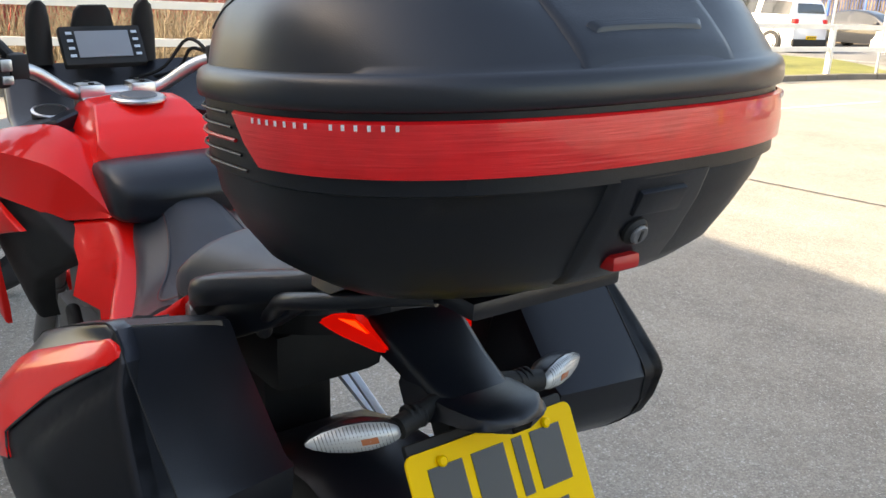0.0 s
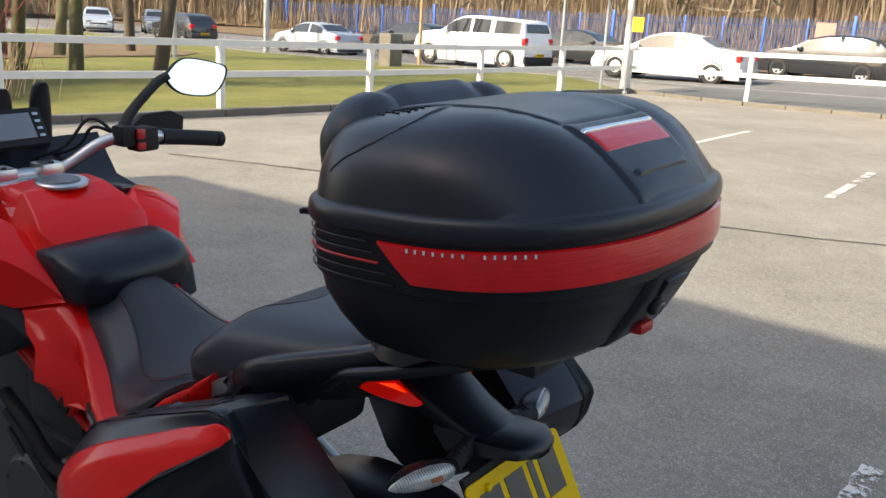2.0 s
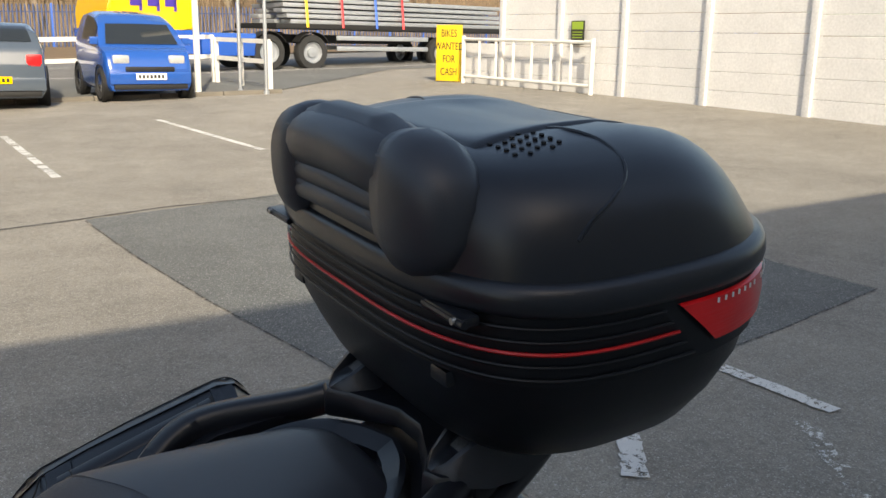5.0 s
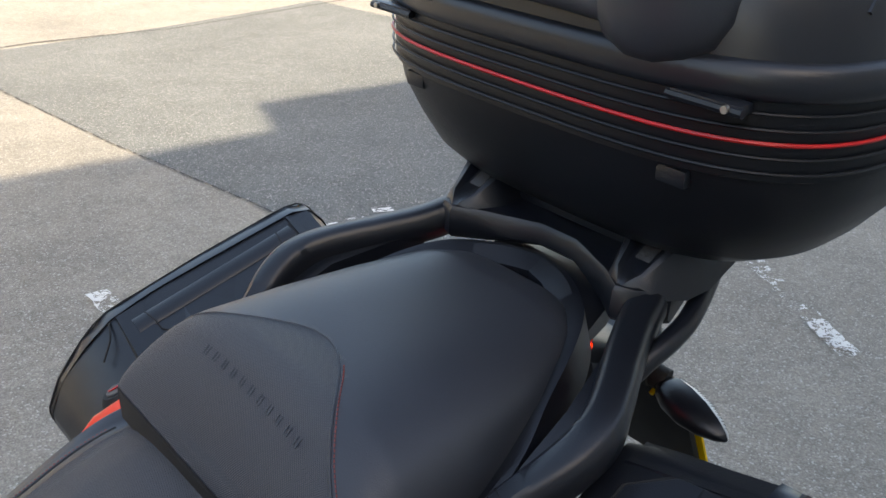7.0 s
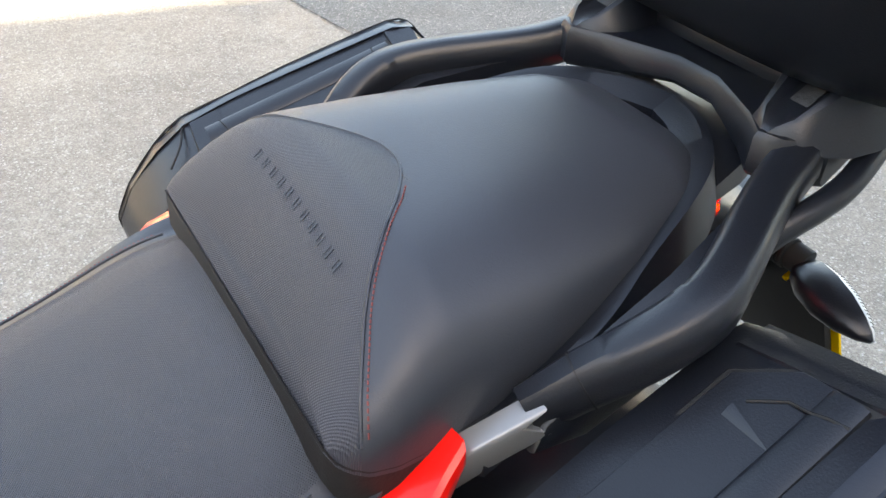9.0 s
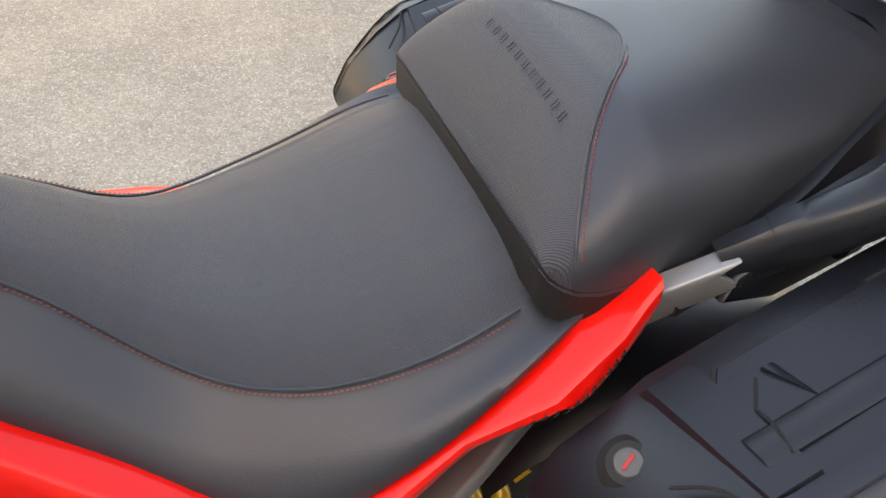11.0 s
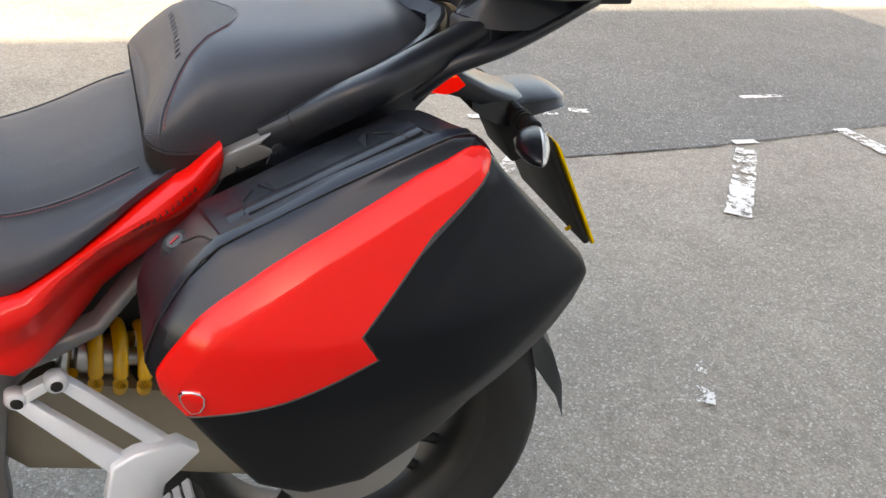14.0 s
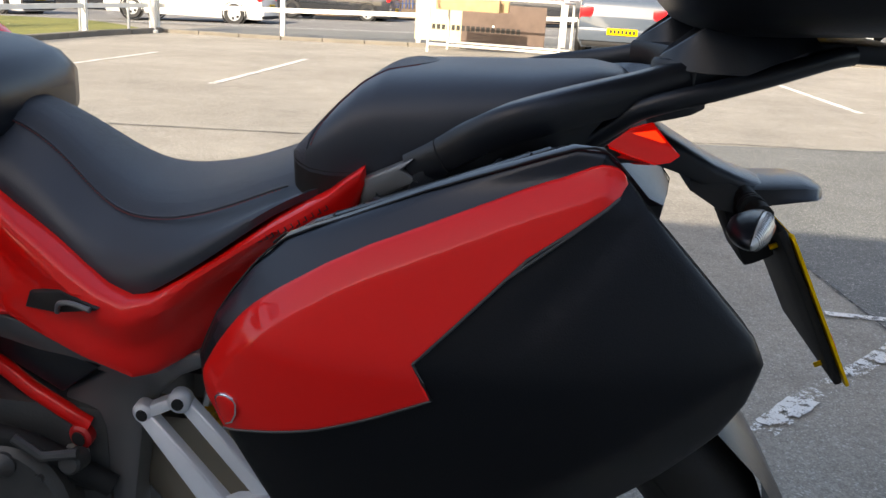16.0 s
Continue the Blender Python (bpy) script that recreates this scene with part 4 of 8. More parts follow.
# the tank's shoulder, by its inner edge, its crease and its lower rim
SHOULDER_IN = [(0.785, 0.270, 0.952), (0.715, 0.222, 0.974), (0.635, 0.165, 0.986), (0.585, 0.140, 0.972), (0.540, 0.128, 0.938), (0.480, 0.120, 0.895), (0.428, 0.112, 0.850)]
SHOULDER_CREASE = [(0.757, 0.302, 0.937), (0.675, 0.284, 0.945), (0.605, 0.256, 0.946), (0.535, 0.205, 0.932), (0.492, 0.172, 0.909), (0.458, 0.148, 0.881), (0.428, 0.1275, 0.851)]
SHOULDER_RIM = [(0.737, 0.297, 0.868), (0.640, 0.272, 0.862), (0.585, 0.252, 0.858), (0.548, 0.228, 0.849), (0.523, 0.199, 0.833), (0.480, 0.163, 0.839), (0.430, 0.130, 0.849)]
WING = [(0.748, 0.877), (0.661, 0.865), (0.553, 0.812), (0.60, 0.800), (0.655, 0.785), (0.680, 0.765), (0.698, 0.70), (0.705, 0.62), (0.715, 0.58), (0.735, 0.60), (0.75, 0.70), (0.775, 0.80)]
GRILL = [(0.745, 0.864), (0.631, 0.860), (0.55, 0.853), (0.505, 0.830), (0.456, 0.783), (0.52, 0.745), (0.582, 0.716), (0.648, 0.68), (0.70, 0.62), (0.72, 0.575), (0.76, 0.60), (0.77, 0.75)]
FRAMEPLATE = [(-0.034, 0.824), (0.0, 0.779), (0.032, 0.743), (0.066, 0.703), (0.107, 0.660), (0.135, 0.652), (0.175, 0.642), (0.22, 0.642), (0.30, 0.650), (0.40, 0.660), (0.41, 0.632), (0.3795, 0.620), (0.2506, 0.600),
              (0.300, 0.568), (0.3135, 0.5434), (0.298, 0.5225), (0.283, 0.513), (0.2735, 0.505), (0.275, 0.47), (0.28, 0.42), (0.275, 0.38), (0.222, 0.38), (0.222, 0.4426), (0.207, 0.5364), (0.198, 0.570), (0.1735, 0.5994), (0.1535, 0.6228), (0.100, 0.648), (0.060, 0.690), (0.022, 0.732), (-0.012, 0.770), (-0.044, 0.812)]
for side in (1, -1):
    flip = Matrix.Diagonal((1, side, 1, 1))

    def both(bm):
        if side < 0:
            bmesh.ops.transform(bm, matrix=flip, verts=bm.verts[:])
        return bm
    bm = bmnew()
    slab(bm, COVER, cover_y, 0.05, 0.006, grain=0.012)
    if side < 0:
        # the far cover hugs the seat more closely
        for v in bm.verts:
            v.co.y -= 0.035 * max(0, min(1, (v.co.x - 0.26) / 0.12))
    cover = part("side_cover", both(splayed(bm)), RED, bike, "gloss red side cover under the seat", 30)
    bm = bmnew()
    slab(bm, [(0.3075, 0.7035), (0.316, 0.684), (0.274, 0.689), (0.2235, 0.7045), (0.219, 0.708), (0.267, 0.7155)], lambda x, z: side_y(x, z) + 0.0015, 0.02, 0.002)
    pocket = part("finger_recess", both(splayed(bm)), DEEP, cover, "black moulded recess")
    bm = bmnew()
    tube(bm, smooth_path([(0.270, side_y(0.26, 0.70) + 0.001, 0.692), (0.265, side_y(0.26, 0.70) + 0.005, 0.703), (0.252, side_y(0.25, 0.70) + 0.005, 0.7075), (0.227, side_y(0.22, 0.70) + 0.003, 0.7060)], 4), 0.003, 8)
    part("lever_edge", both(splayed(bm)), GREYMETAL, pocket)
    for k in range(11):
        x0 = 0.062 - 0.0062 * k
        zc = 0.790 + (0.062 - x0) * 0.55
        bm = bmnew()
        box(bm, -0.0022, 0.0022, -0.0006, 0.0004, -0.0024, -0.0016, m=Matrix.Translation((x0, cover_y(x0, zc) + 0.0006, zc)) @ Matrix.Rotation(0.5, 4, "Y"))
        box(bm, -0.0022, -0.0012, -0.0006, 0.0004, -0.0016, 0.0024, m=Matrix.Translation((x0, cover_y(x0, zc) + 0.0006, zc)) @ Matrix.Rotation(0.5, 4, "Y"))
        part("badge_bar", both(splayed(bm)), DEEP, cover)
    bm = bmnew()
    loops = []
    for p, q, r in zip(smooth_path(SHOULDER_IN, 6), smooth_path(SHOULDER_CREASE, 6), smooth_path(SHOULDER_RIM, 6)):
        m1, m2 = (p + q) / 2 + Vector((0, 0.004, 0.006)), (q + r) / 2 - Vector((0, 0.005, 0))
        loops.append([p + Vector((0, -0.03, -0.02)), p, m1, q, q.lerp(r, 0.06), m2, r, r + Vector((0, -0.006, -0.002)), r + Vector((0, -0.05, 0.012))])
    rings(bm, loops)
    part("tank_shoulder", both(bm), RED, bike, "gloss red creased tank shoulder", 24)
    bm = bmnew()
    slab(bm, WING, lambda x, z: interp(x, (0.55, 0.66, 0.74), (0.258, 0.290, 0.310)) - 0.12 * max(0, 0.8 - z), 0.012, 0.004)
    part("side_fairing", both(bm), RED, bike, "gloss red pointed side fairing")
    bm = bmnew()
    slab(bm, GRILL, lambda x, z: interp(x, (0.45, 0.55, 0.63, 0.73), (0.188, 0.234, 0.262, 0.282)) - 0.3 * max(0, 0.80 - z) - 0.3 * max(0, z - 0.83), 0.04, 0.008)
    part("radiator_shroud", both(bm), DEEP, bike)
    bm = bmnew()
    slab(bm, FRAMEPLATE, lambda x, z: interp(z, (0.40, 0.60, 0.630, 0.66, 0.8), (0.098, 0.106, 0.130, 0.126, 0.105)), 0.03, 0.005)
    part("frame_plate", both(splayed(bm)), GREYMETAL, bike, "anthracite cast frame plate")
    bm = bmnew()
    slab(bm, [(0.413, 0.648), (0.33, 0.627), (0.251, 0.611), (0.300, 0.569), (0.381, 0.594), (0.422, 0.622)], lambda x, z: 0.117, 0.02, 0.003)
    part("infill_panel", both(splayed(bm)), BLACK, bike)
    bm = bmnew()
    tube(bm, [(0.62, 0.15, 0.745), (0.52, 0.142, 0.680), (0.434, 0.124, 0.619), (0.380, 0.118, 0.583), (0.3393, 0.118, 0.5625), (0.29, 0.116, 0.5435), (0.270, 0.112, 0.533)], 0.0105, 12)
    part("trellis_tube", both(splayed(bm)), RED, bike, "red trellis frame tube")
    bm = bmnew()
    tube(bm, [(0.60, 0.158, 0.775), (0.50, 0.152, 0.705), (0.428, 0.146, 0.650)], 0.0115, 12)
    part("trellis_tube", both(splayed(bm)), RED, bike, "red trellis frame tube")
    bm = bmnew()
    disc(bm, (0.426, 0.142, 0.649), (0, 1, 0), 0.024, 0.024, 28, 0.005)
    capr = part("frame_lug", both(splayed(bm)), RED, bike, "red lug of the trellis frame")
    bm = bmnew()
    disc(bm, (0.426, 0.154, 0.649), (0, 1, 0), 0.018, 0.008, 24, 0.003)
    part("frame_cap", both(splayed(bm)), DEEP, capr)
    bm = bmnew()
    disc(bm, (0.278, 0.112, 0.5216), (0, 1, 0), 0.0145, 0.03, 20, 0.004)
    plug = part("frame_plug", both(splayed(bm)), REDLINE, bike, "red frame plug")
    bm = bmnew()
    disc(bm, (0.278, 0.128, 0.5216), (0, 1, 0), 0.0085, 0.003, 18, 0.001)
    part("plug_hollow", both(splayed(bm)), DEEP, plug)
    # silver wedge that leads into the grab rail
    bm = bmnew()
    slab(bm, [(-0.034, 0.851), (-0.081, 0.876), (-0.071, 0.864), (-0.088, 0.855), (-0.054, 0.837), (-0.030, 0.822)], lambda x, z: interp(x, (-0.09, -0.03), (0.152, 0.134)), 0.016, 0.0025)
    part("rail_wedge", both(splayed(bm)), SILVER, bike, "silver-grey cast wedge at the rail's foot")
    # grab rail
    bm = bmnew()
    rp = smooth_path([(-0.080, 0.133, 0.862), (-0.110, 0.1435, 0.881), (-0.139, 0.159, 0.903), (-0.164, 0.166, 0.917), (-0.188, 0.164, 0.9255), (-0.220, 0.152, 0.934), (-0.253, 0.137, 0.9415), (-0.295, 0.120, 0.951), (-0.330, 0.110, 0.962)], 6)
    strap(bm, rp, [0.022 + 0.015 * math.sin(math.pi * min(0.70, k / 40)) for k in range(len(rp))], 0.034)
    rail = part("grab_rail", both(splayed(bm)), BLACK, bike, "black moulded pillion grab rail", 35)
    bm = bmnew()
    q0, q1 = rp[6], rp[7]
    strap(bm, [q0, q0.lerp(q1, 0.18)], [0.0305, 0.0305], 0.0352)
    part("rail_joint", both(splayed(bm)), DEEP, rail)
    bm = bmnew()
    tube(bm, smooth_path([(-0.228, 0.148, 0.872), (-0.248, 0.153, 0.895), (-0.276, 0.155, 0.917), (-0.298, 0.159, 0.934), (-0.328, 0.161, 0.946), (-0.363, 0.156, 0.956), (-0.42, 0.135, 0.972), (-0.475, 0.110, 0.988), (-0.50, 0.095, 0.992)], 6), 0.0098, 12)
    part("rack_tube", both(bm), BLACK, bike, "black steel rack tube")
    # panel under the rail
    bm = bmnew()
    slab(bm, [(-0.082, 0.862), (-0.14, 0.898), (-0.19, 0.922), (-0.25, 0.938), (-0.29, 0.946), (-0.285, 0.915), (-0.25, 0.888), (-0.19, 0.858), (-0.12, 0.836), (-0.075, 0.842)], lambda x, z: 0.150 - 0.25 * max(0, -x - 0.2), 0.02, 0.003)
    flank = part("tail_panel", both(splayed(bm)), BLACK, bike, "black panel under the grab rail")
    bm = bmnew()
    disc(bm, (-0.1656, 0.152, 0.868), (0, 1, 0), 0.0075, 0.006, 18, 0.0015)
    part("panel_bolt", both(splayed(bm)), DEEP, flank)
    # trim beside the seat
    bm = bmnew()
    ridge = smooth_path([(-0.06, 0.176, 0.855), (-0.150, 0.160, 0.898), (-0.205, 0.137, 0.921), (-0.265, 0.112, 0.944), (-0.302, 0.086, 0.954), (-0.330, 0.045, 0.958), (-0.346, 0.0, 0.958)], 6)
    inner = smooth_path([(-0.05, 0.150, 0.845), (-0.135, 0.136, 0.880), (-0.190, 0.110, 0.904), (-0.245, 0.088, 0.923), (-0.282, 0.062, 0.938), (-0.310, 0.033, 0.946), (-0.322, 0.0, 0.948)], 6)
    outer = smooth_path([(-0.06, 0.182, 0.835), (-0.155, 0.168, 0.868), (-0.215, 0.145, 0.885), (-0.275, 0.119, 0.902), (-0.315, 0.090, 0.912), (-0.345, 0.047, 0.916), (-0.362, 0.0, 0.916)], 6)
    rings(bm, [[p - Vector((0, 0, 0.03)), p, p.lerp(q, 0.75) + Vector((0, 0, 0.003)), q, q.lerp(r, 0.12), r] for p, q, r in zip(inner, ridge, outer)])
    part("seat_surround", both(bm), BLACK, bike, "black raised trim round the pillion seat", 28)
    # tail lamp half: a slanting strip that wraps round to the side
    bm = bmnew()
    face = [(-0.274, 0.104, 0.890), (-0.298, 0.095, 0.906), (-0.326, 0.085, 0.915), (-0.331, 0.080, 0.903), (-0.362, 0.060, 0.876), (-0.352, 0.056, 0.867), (-0.338, 0.060, 0.864), (-0.305, 0.087, 0.878)]
    lower = [(x + 0.022, y - 0.026, z - 0.006) for x, y, z in face]
    rings(bm, [lower, face])
    bmesh.ops.bevel(bm, geom=bm.edges[:], offset=0.002, segments=2, affect="EDGES")
    lampr = part("tail_lamp", both(bm), LAMP_RED, bike, "lit red tail lamp lens")
    bm = bmnew()
    tri_in = [(-0.303, 0.0905, 0.901), (-0.327, 0.0815, 0.904), (-0.340, 0.0730, 0.891)]
    rings(bm, [[(x + 0.006, y - 0.006, z - 0.003) for x, y, z in tri_in], [(x - 0.0012, y + 0.0012, z + 0.001) for x, y, z in tri_in]])
    part("lamp_core", both(bm), LAMP_CORE, lampr, "glowing orange lamp core")
    # indicator
    bm = bmnew()
    tube(bm, smooth_path([(-0.430, 0.03, 0.838), (-0.437, 0.07, 0.832), (-0.442, 0.100, 0.828)], 5), [0.013] * 11, 12)
    stalk = part("indicator_stalk", both(bm), DEEP, bike)
    bm = bmnew()
    for k in range(3):
        disc(bm, (-0.436, 0.068 + 0.008 * k, 0.832), (0, 1, 0), 0.0145, 0.004, 16, 0.001)
    part("rubber_gaiter", both(bm), DEEP, stalk)
    bm = bmnew()
    ax = Vector((0.034, 0.091, -0.004)).normalized()
    start = Vector((-0.444, 0.097, 0.827))
    up = Vector((0.10, 0.25, 0.93)).normalized()
    back = ax.cross(up).normalized()
    if back.x > 0:
        back = -back
    leaf = ((0, 0.005), (0.004, 0.0095), (0.014, 0.0140), (0.034, 0.0175), (0.058, 0.0170), (0.080, 0.0125), (0.095, 0.0065), (0.101, 0.002))
    bm = bmnew()
    rings(bm, [[start + ax * h + back * (min(0.0, math.cos(a)) * r * 1.7 + 0.002) + up * (math.sin(a) * r) for a in [2 * math.pi * k / 20 for k in range(20)]] for h, r in leaf])
    part("indicator_housing", both(bm), BLACK, stalk, "", 60)
    bm = bmnew()
    rings(bm, [[start + ax * (0.002 + h * 0.975) + back * (0.003 + max(0.0, math.cos(a)) * r * 0.75) + up * (math.sin(a) * r * 0.94) for a in [2 * math.pi * k / 20 for k in range(20)]] for h, r in leaf])
    lens = part("indicator_lens", both(bm), CLEARLENS, stalk, "clear ribbed indicator lens", 60)
    for k in range(21):
        h = 0.010 + 0.004 * k
        r = interp(h, [q[0] for q in leaf], [q[1] for q in leaf]) * 0.94
        bm = bmnew()
        tube(bm, [start + ax * (0.002 + h * 0.975) + back * (0.0032 + math.cos(a) * r * 0.75) + up * (math.sin(a) * r) for a in [-1.35 + 0.3 * j for j in range(10)]], 0.0006, 4)
        part("lens_rib", both(bm), LENSRIB, lens)
    bm = bmnew()
    box(bm, -0.009, 0.009, -0.0038, 0.0038, -0.0015, 0.0006, 0.001, m=Matrix.Translation(start + ax * 0.036 + back * 0.0155) @ Matrix((ax, up, back)).transposed().to_4x4())
    part("bulb", both(bm), AMBER, lens, "amber bulb")
    # passenger peg hanger
    bm = bmnew()
    A, B, P = Vector((0.195, 0.118, 0.574)), Vector((0.154, 0.118, 0.595)), Vector((0.075, 0.165, 0.478))
    for u, v, w0, w1 in ((A, P + Vector((0.018, 0, 0.004)), 0.0075, 0.012), (B, P + Vector((-0.028, 0, 0.020)), 0.0068, 0.008), (A, B, 0.006, 0.006)):
        d = Vector((v.x - u.x, 0, v.z - u.z)).normalized()
        e = Vector((-d.z, 0, d.x))
        quad = [u + e * w0, v + e * w1, v - e * w1, u - e * w0]
        slab(bm, [(q.x, q.z) for q in quad], lambda x, z: interp(z, (0.47, 0.595), (0.176, 0.124)), 0.016, 0.003)
    slab(bm, [(P.x + 0.036, P.z + 0.018), (P.x + 0.010, P.z + 0.030), (P.x - 0.040, P.z + 0.034), (P.x - 0.062, P.z + 0.014), (P.x - 0.020, P.z - 0.020), (P.x - 0.006, P.z - 0.075), (P.x + 0.030, P.z - 0.085), (P.x + 0.048, P.z - 0.03)],
         lambda x, z: interp(z, (0.39, 0.51), (0.188, 0.172)), 0.020, 0.004)
    for q in (A, B):
        disc(bm, q + Vector((0, 0.004, 0)), (0, 1, 0), 0.0125, 0.022, 24, 0.004)
    hanger = part("peg_hanger", both(splayed(bm)), PEGSILVER, bike, "cast silver footpeg hanger", 50)
    for q in (A, B):
        bm = bmnew()
        disc(bm, q + Vector((0, 0.0155, 0)), (0, 1, 0), 0.0065, 0.004, 18, 0.001)
        part("hanger_bolt", both(splayed(bm)), DEEP, hanger)
    bm = bmnew()
    box(bm, -0.04, 0.04, -0.014, 0.012, -0.011, 0.011, 0.004, m=Matrix.Translation(P + Vector((-0.02, 0.05, -0.03))) @ Matrix.Rotation(0.6, 4, "Y"))
    peg = part("footpeg", both(splayed(bm)), DEEP, hanger, "black rubber footpeg")
    bm = bmnew()
    for k in range(6):
        box(bm, -0.005, 0.005, -0.016, 0.014, 0, 0.006, 0.0015, m=Matrix.Translation(P + Vector((-0.02, 0.05, -0.03))) @ Matrix.Rotation(0.6, 4, "Y") @ Matrix.Translation((-0.033 + 0.0132 * k, 0, 0.010)))
    part("peg_tooth", both(splayed(bm)), GALV, peg)

# rack under the case
bm = bmnew()
box(bm, -0.555, -0.38, -0.095, 0.095, 0.984, 1.003, 0.006)
rack = part("case_rack", bm, BLACK, bike, "black rack plate carrying the top case")
plan = [(-0.350, 0.142), (-0.318, 0.124), (-0.312, 0.106), (-0.330, 0.082), (-0.345, 0.050), (-0.358, 0.022)]
plan = plan + [(x, -y) for x, y in reversed(plan)]
front = [(x, y, 0) for x, y in plan]
bm = bmnew()
lp = []
for x, y, _ in front:
    t = max(0, min(1, (abs(y) - 0.03) / 0.06))
    lo = 0.956 - 0.010 * t
    lp.append([(x - 0.004, y, lo), (x, y, lo + 0.004), (x, y, 0.976), (x - 0.003, y, 0.980), (x - 0.012, y * 0.99, 0.981), (-0.452, y * 0.86, 0.998), (-0.452, y * 0.86, 0.988)])
rings(bm, lp)
part("rack_body", bm, BLACK, rack, "", 40)
for s in (1, -1):
    # tower: a pocket sunk between a narrow inner ridge and an outer one that slopes away
    bm = bmnew()
    lp = []
    for x, h, d in ((-0.300, 0.979, 0.0), (-0.306, 0.984, 0.0), (-0.318, 0.991, 0.002), (-0.350, 1.013, 0.011), (-0.378, 1.033, 0.015), (-0.386, 1.036, 0.004), (-0.425, 1.034, 0.0), (-0.448, 1.006, 0.0)):
        u = max(0, min(1, (-0.300 - x) / 0.03))
        wide = 0.004 + 0.026 * u
        foot = 0.972 + 0.030 * max(0, min(1, (-0.385 - x) / 0.06))
        lp.append([(x - 0.010 * (1 - u), s * y, z) for y, z in ((0.116 + wide + 0.014 * u, foot), (0.116 + wide * 0.85, h), (0.116 + wide * 0.62, h + 0.001), (0.116 + wide * 0.42, h - d), (0.116 - wide * 0.45, h - d), (0.116 - wide * 0.65, h + 0.001), (0.116 - wide * 0.85, h), (0.116 - wide - 0.010 * u, foot))])
    rings(bm, lp)
    bmesh.ops.bevel(bm, geom=[e for e in bm.edges if e.calc_face_angle(0) > 0.5], offset=0.0016, segments=2, affect="EDGES")
    for v in bm.verts:
        v.co.x -= 0.008
        v.co.y -= s * 0.008
    ear = part("rack_tower", bm, BLACK, rack, "black rack tower with a sunk pocket", 40)
    # lighter grey strip laid in to paint the light on the pocket's floor
    bm = bmnew()
    box(bm, -0.026, 0.022, -0.008, 0.008, -0.002, 0.0008, 0.0006, m=Matrix.Translation((-0.358, s * 0.108, 1.003)) @ Matrix.Rotation(0.56, 4, "Y"))
    part("lit_floor_strip", bm, ENGINE, ear, "grey strip for the lit pocket floor")

# body of the tail between the seat and the rack
bm = bmnew()
lp = []
for x, w, z0, z1 in ((-0.16, 0.118, 0.84, 0.878), (-0.24, 0.116, 0.878, 0.902), (-0.30, 0.090, 0.908, 0.928), (-0.345, 0.082, 0.918, 0.946), (-0.362, 0.076, 0.922, 0.950), (-0.376, 0.066, 0.928, 0.950)):
    lp.append([(x, w, z0), (x, w, z1 - 0.006), (x, w - 0.010, z1), (x, -w + 0.010, z1), (x, -w, z1 - 0.006), (x, -w, z0)])
rings(bm, lp)
part("tail_body", bm, BLACK, bike, "black tail body under the rack", 40)
# tail and plate carrier
bm = bmnew()
loops = []
for x, zt, w, h in ((-0.26, 0.905, 0.058, 0.045), (-0.33, 0.903, 0.060, 0.036), (-0.365, 0.886, 0.056, 0.030), (-0.40, 0.867, 0.052, 0.026), (-0.43, 0.855, 0.049, 0.024), (-0.452, 0.849, 0.044, 0.020), (-0.462, 0.846, 0.030, 0.022), (-0.466, 0.844, 0.012, 0.018)):
    loops.append([(x, -w, zt - h), (x, -w, zt - 0.010), (x, -w * 0.93, zt - 0.003), (x, -w * 0.8, zt), (x, 0, zt + 0.002), (x, w * 0.8, zt), (x, w * 0.93, zt - 0.003), (x, w, zt - 0.010), (x, w, zt - h)])
rings(bm, loops)
tail = part("tail_fender", bm, BLACK, bike, "black tail fender", 40)
bm = bmnew()
loops = []
for x, zt, w, wl, h in ((-0.375, 0.866, 0.050, 0.055, 0.026), (-0.405, 0.854, 0.055, 0.066, 0.030), (-0.435, 0.847, 0.056, 0.064, 0.028), (-0.46, 0.849, 0.057, 0.060, 0.018), (-0.495, 0.852, 0.052, 0.056, 0.015), (-0.510, 0.850, 0.043, 0.047, 0.013), (-0.519, 0.847, 0.030, 0.034, 0.010), (-0.524, 0.843, 0.012, 0.014, 0.005)):
    loops.append([(x, -wl, zt - h), (x, -w, zt - 0.012), (x, -w * 0.92, zt - 0.003), (x, -w * 0.75, zt), (x, 0, zt + 0.001), (x, w * 0.75, zt), (x, w * 0.92, zt - 0.003), (x, w, zt - 0.012), (x, wl, zt - h)])
rings(bm, loops)
part("fender_nose", bm, BLACK, tail, "", 40)
bm = bmnew()
pm = Matrix.Translation((-0.515, 0, 0.733)) @ Matrix.Rotation(radians(28), 4, "Y")
box(bm, 0.0025, 0.012, -0.108, 0.108, -0.084, 0.10, 0.004, m=pm)
box(bm, 0.012, 0.05, -0.045, 0.045, 0.05, 0.12, 0.01, m=pm)
part("plate_carrier", bm, DEEP, bike)
bm = bmnew()
edge = []
for cy, cz, a0 in ((0.1045, 0.079, 0), (-0.1045, 0.079, 90), (-0.1045, -0.079, 180), (0.1045, -0.079, 270)):
    edge += [(cy + 0.010 * math.cos(radians(a0 + 18 * k)), cz + 0.010 * math.sin(radians(a0 + 18 * k))) for k in range(6)]
rings(bm, [[pm @ Vector((x, y, z)) for y, z in edge] for x in (-0.0015, 0.0015)])
plate = part("number_plate", bm, PLATE, bike, "yellow rear number plate", 30)
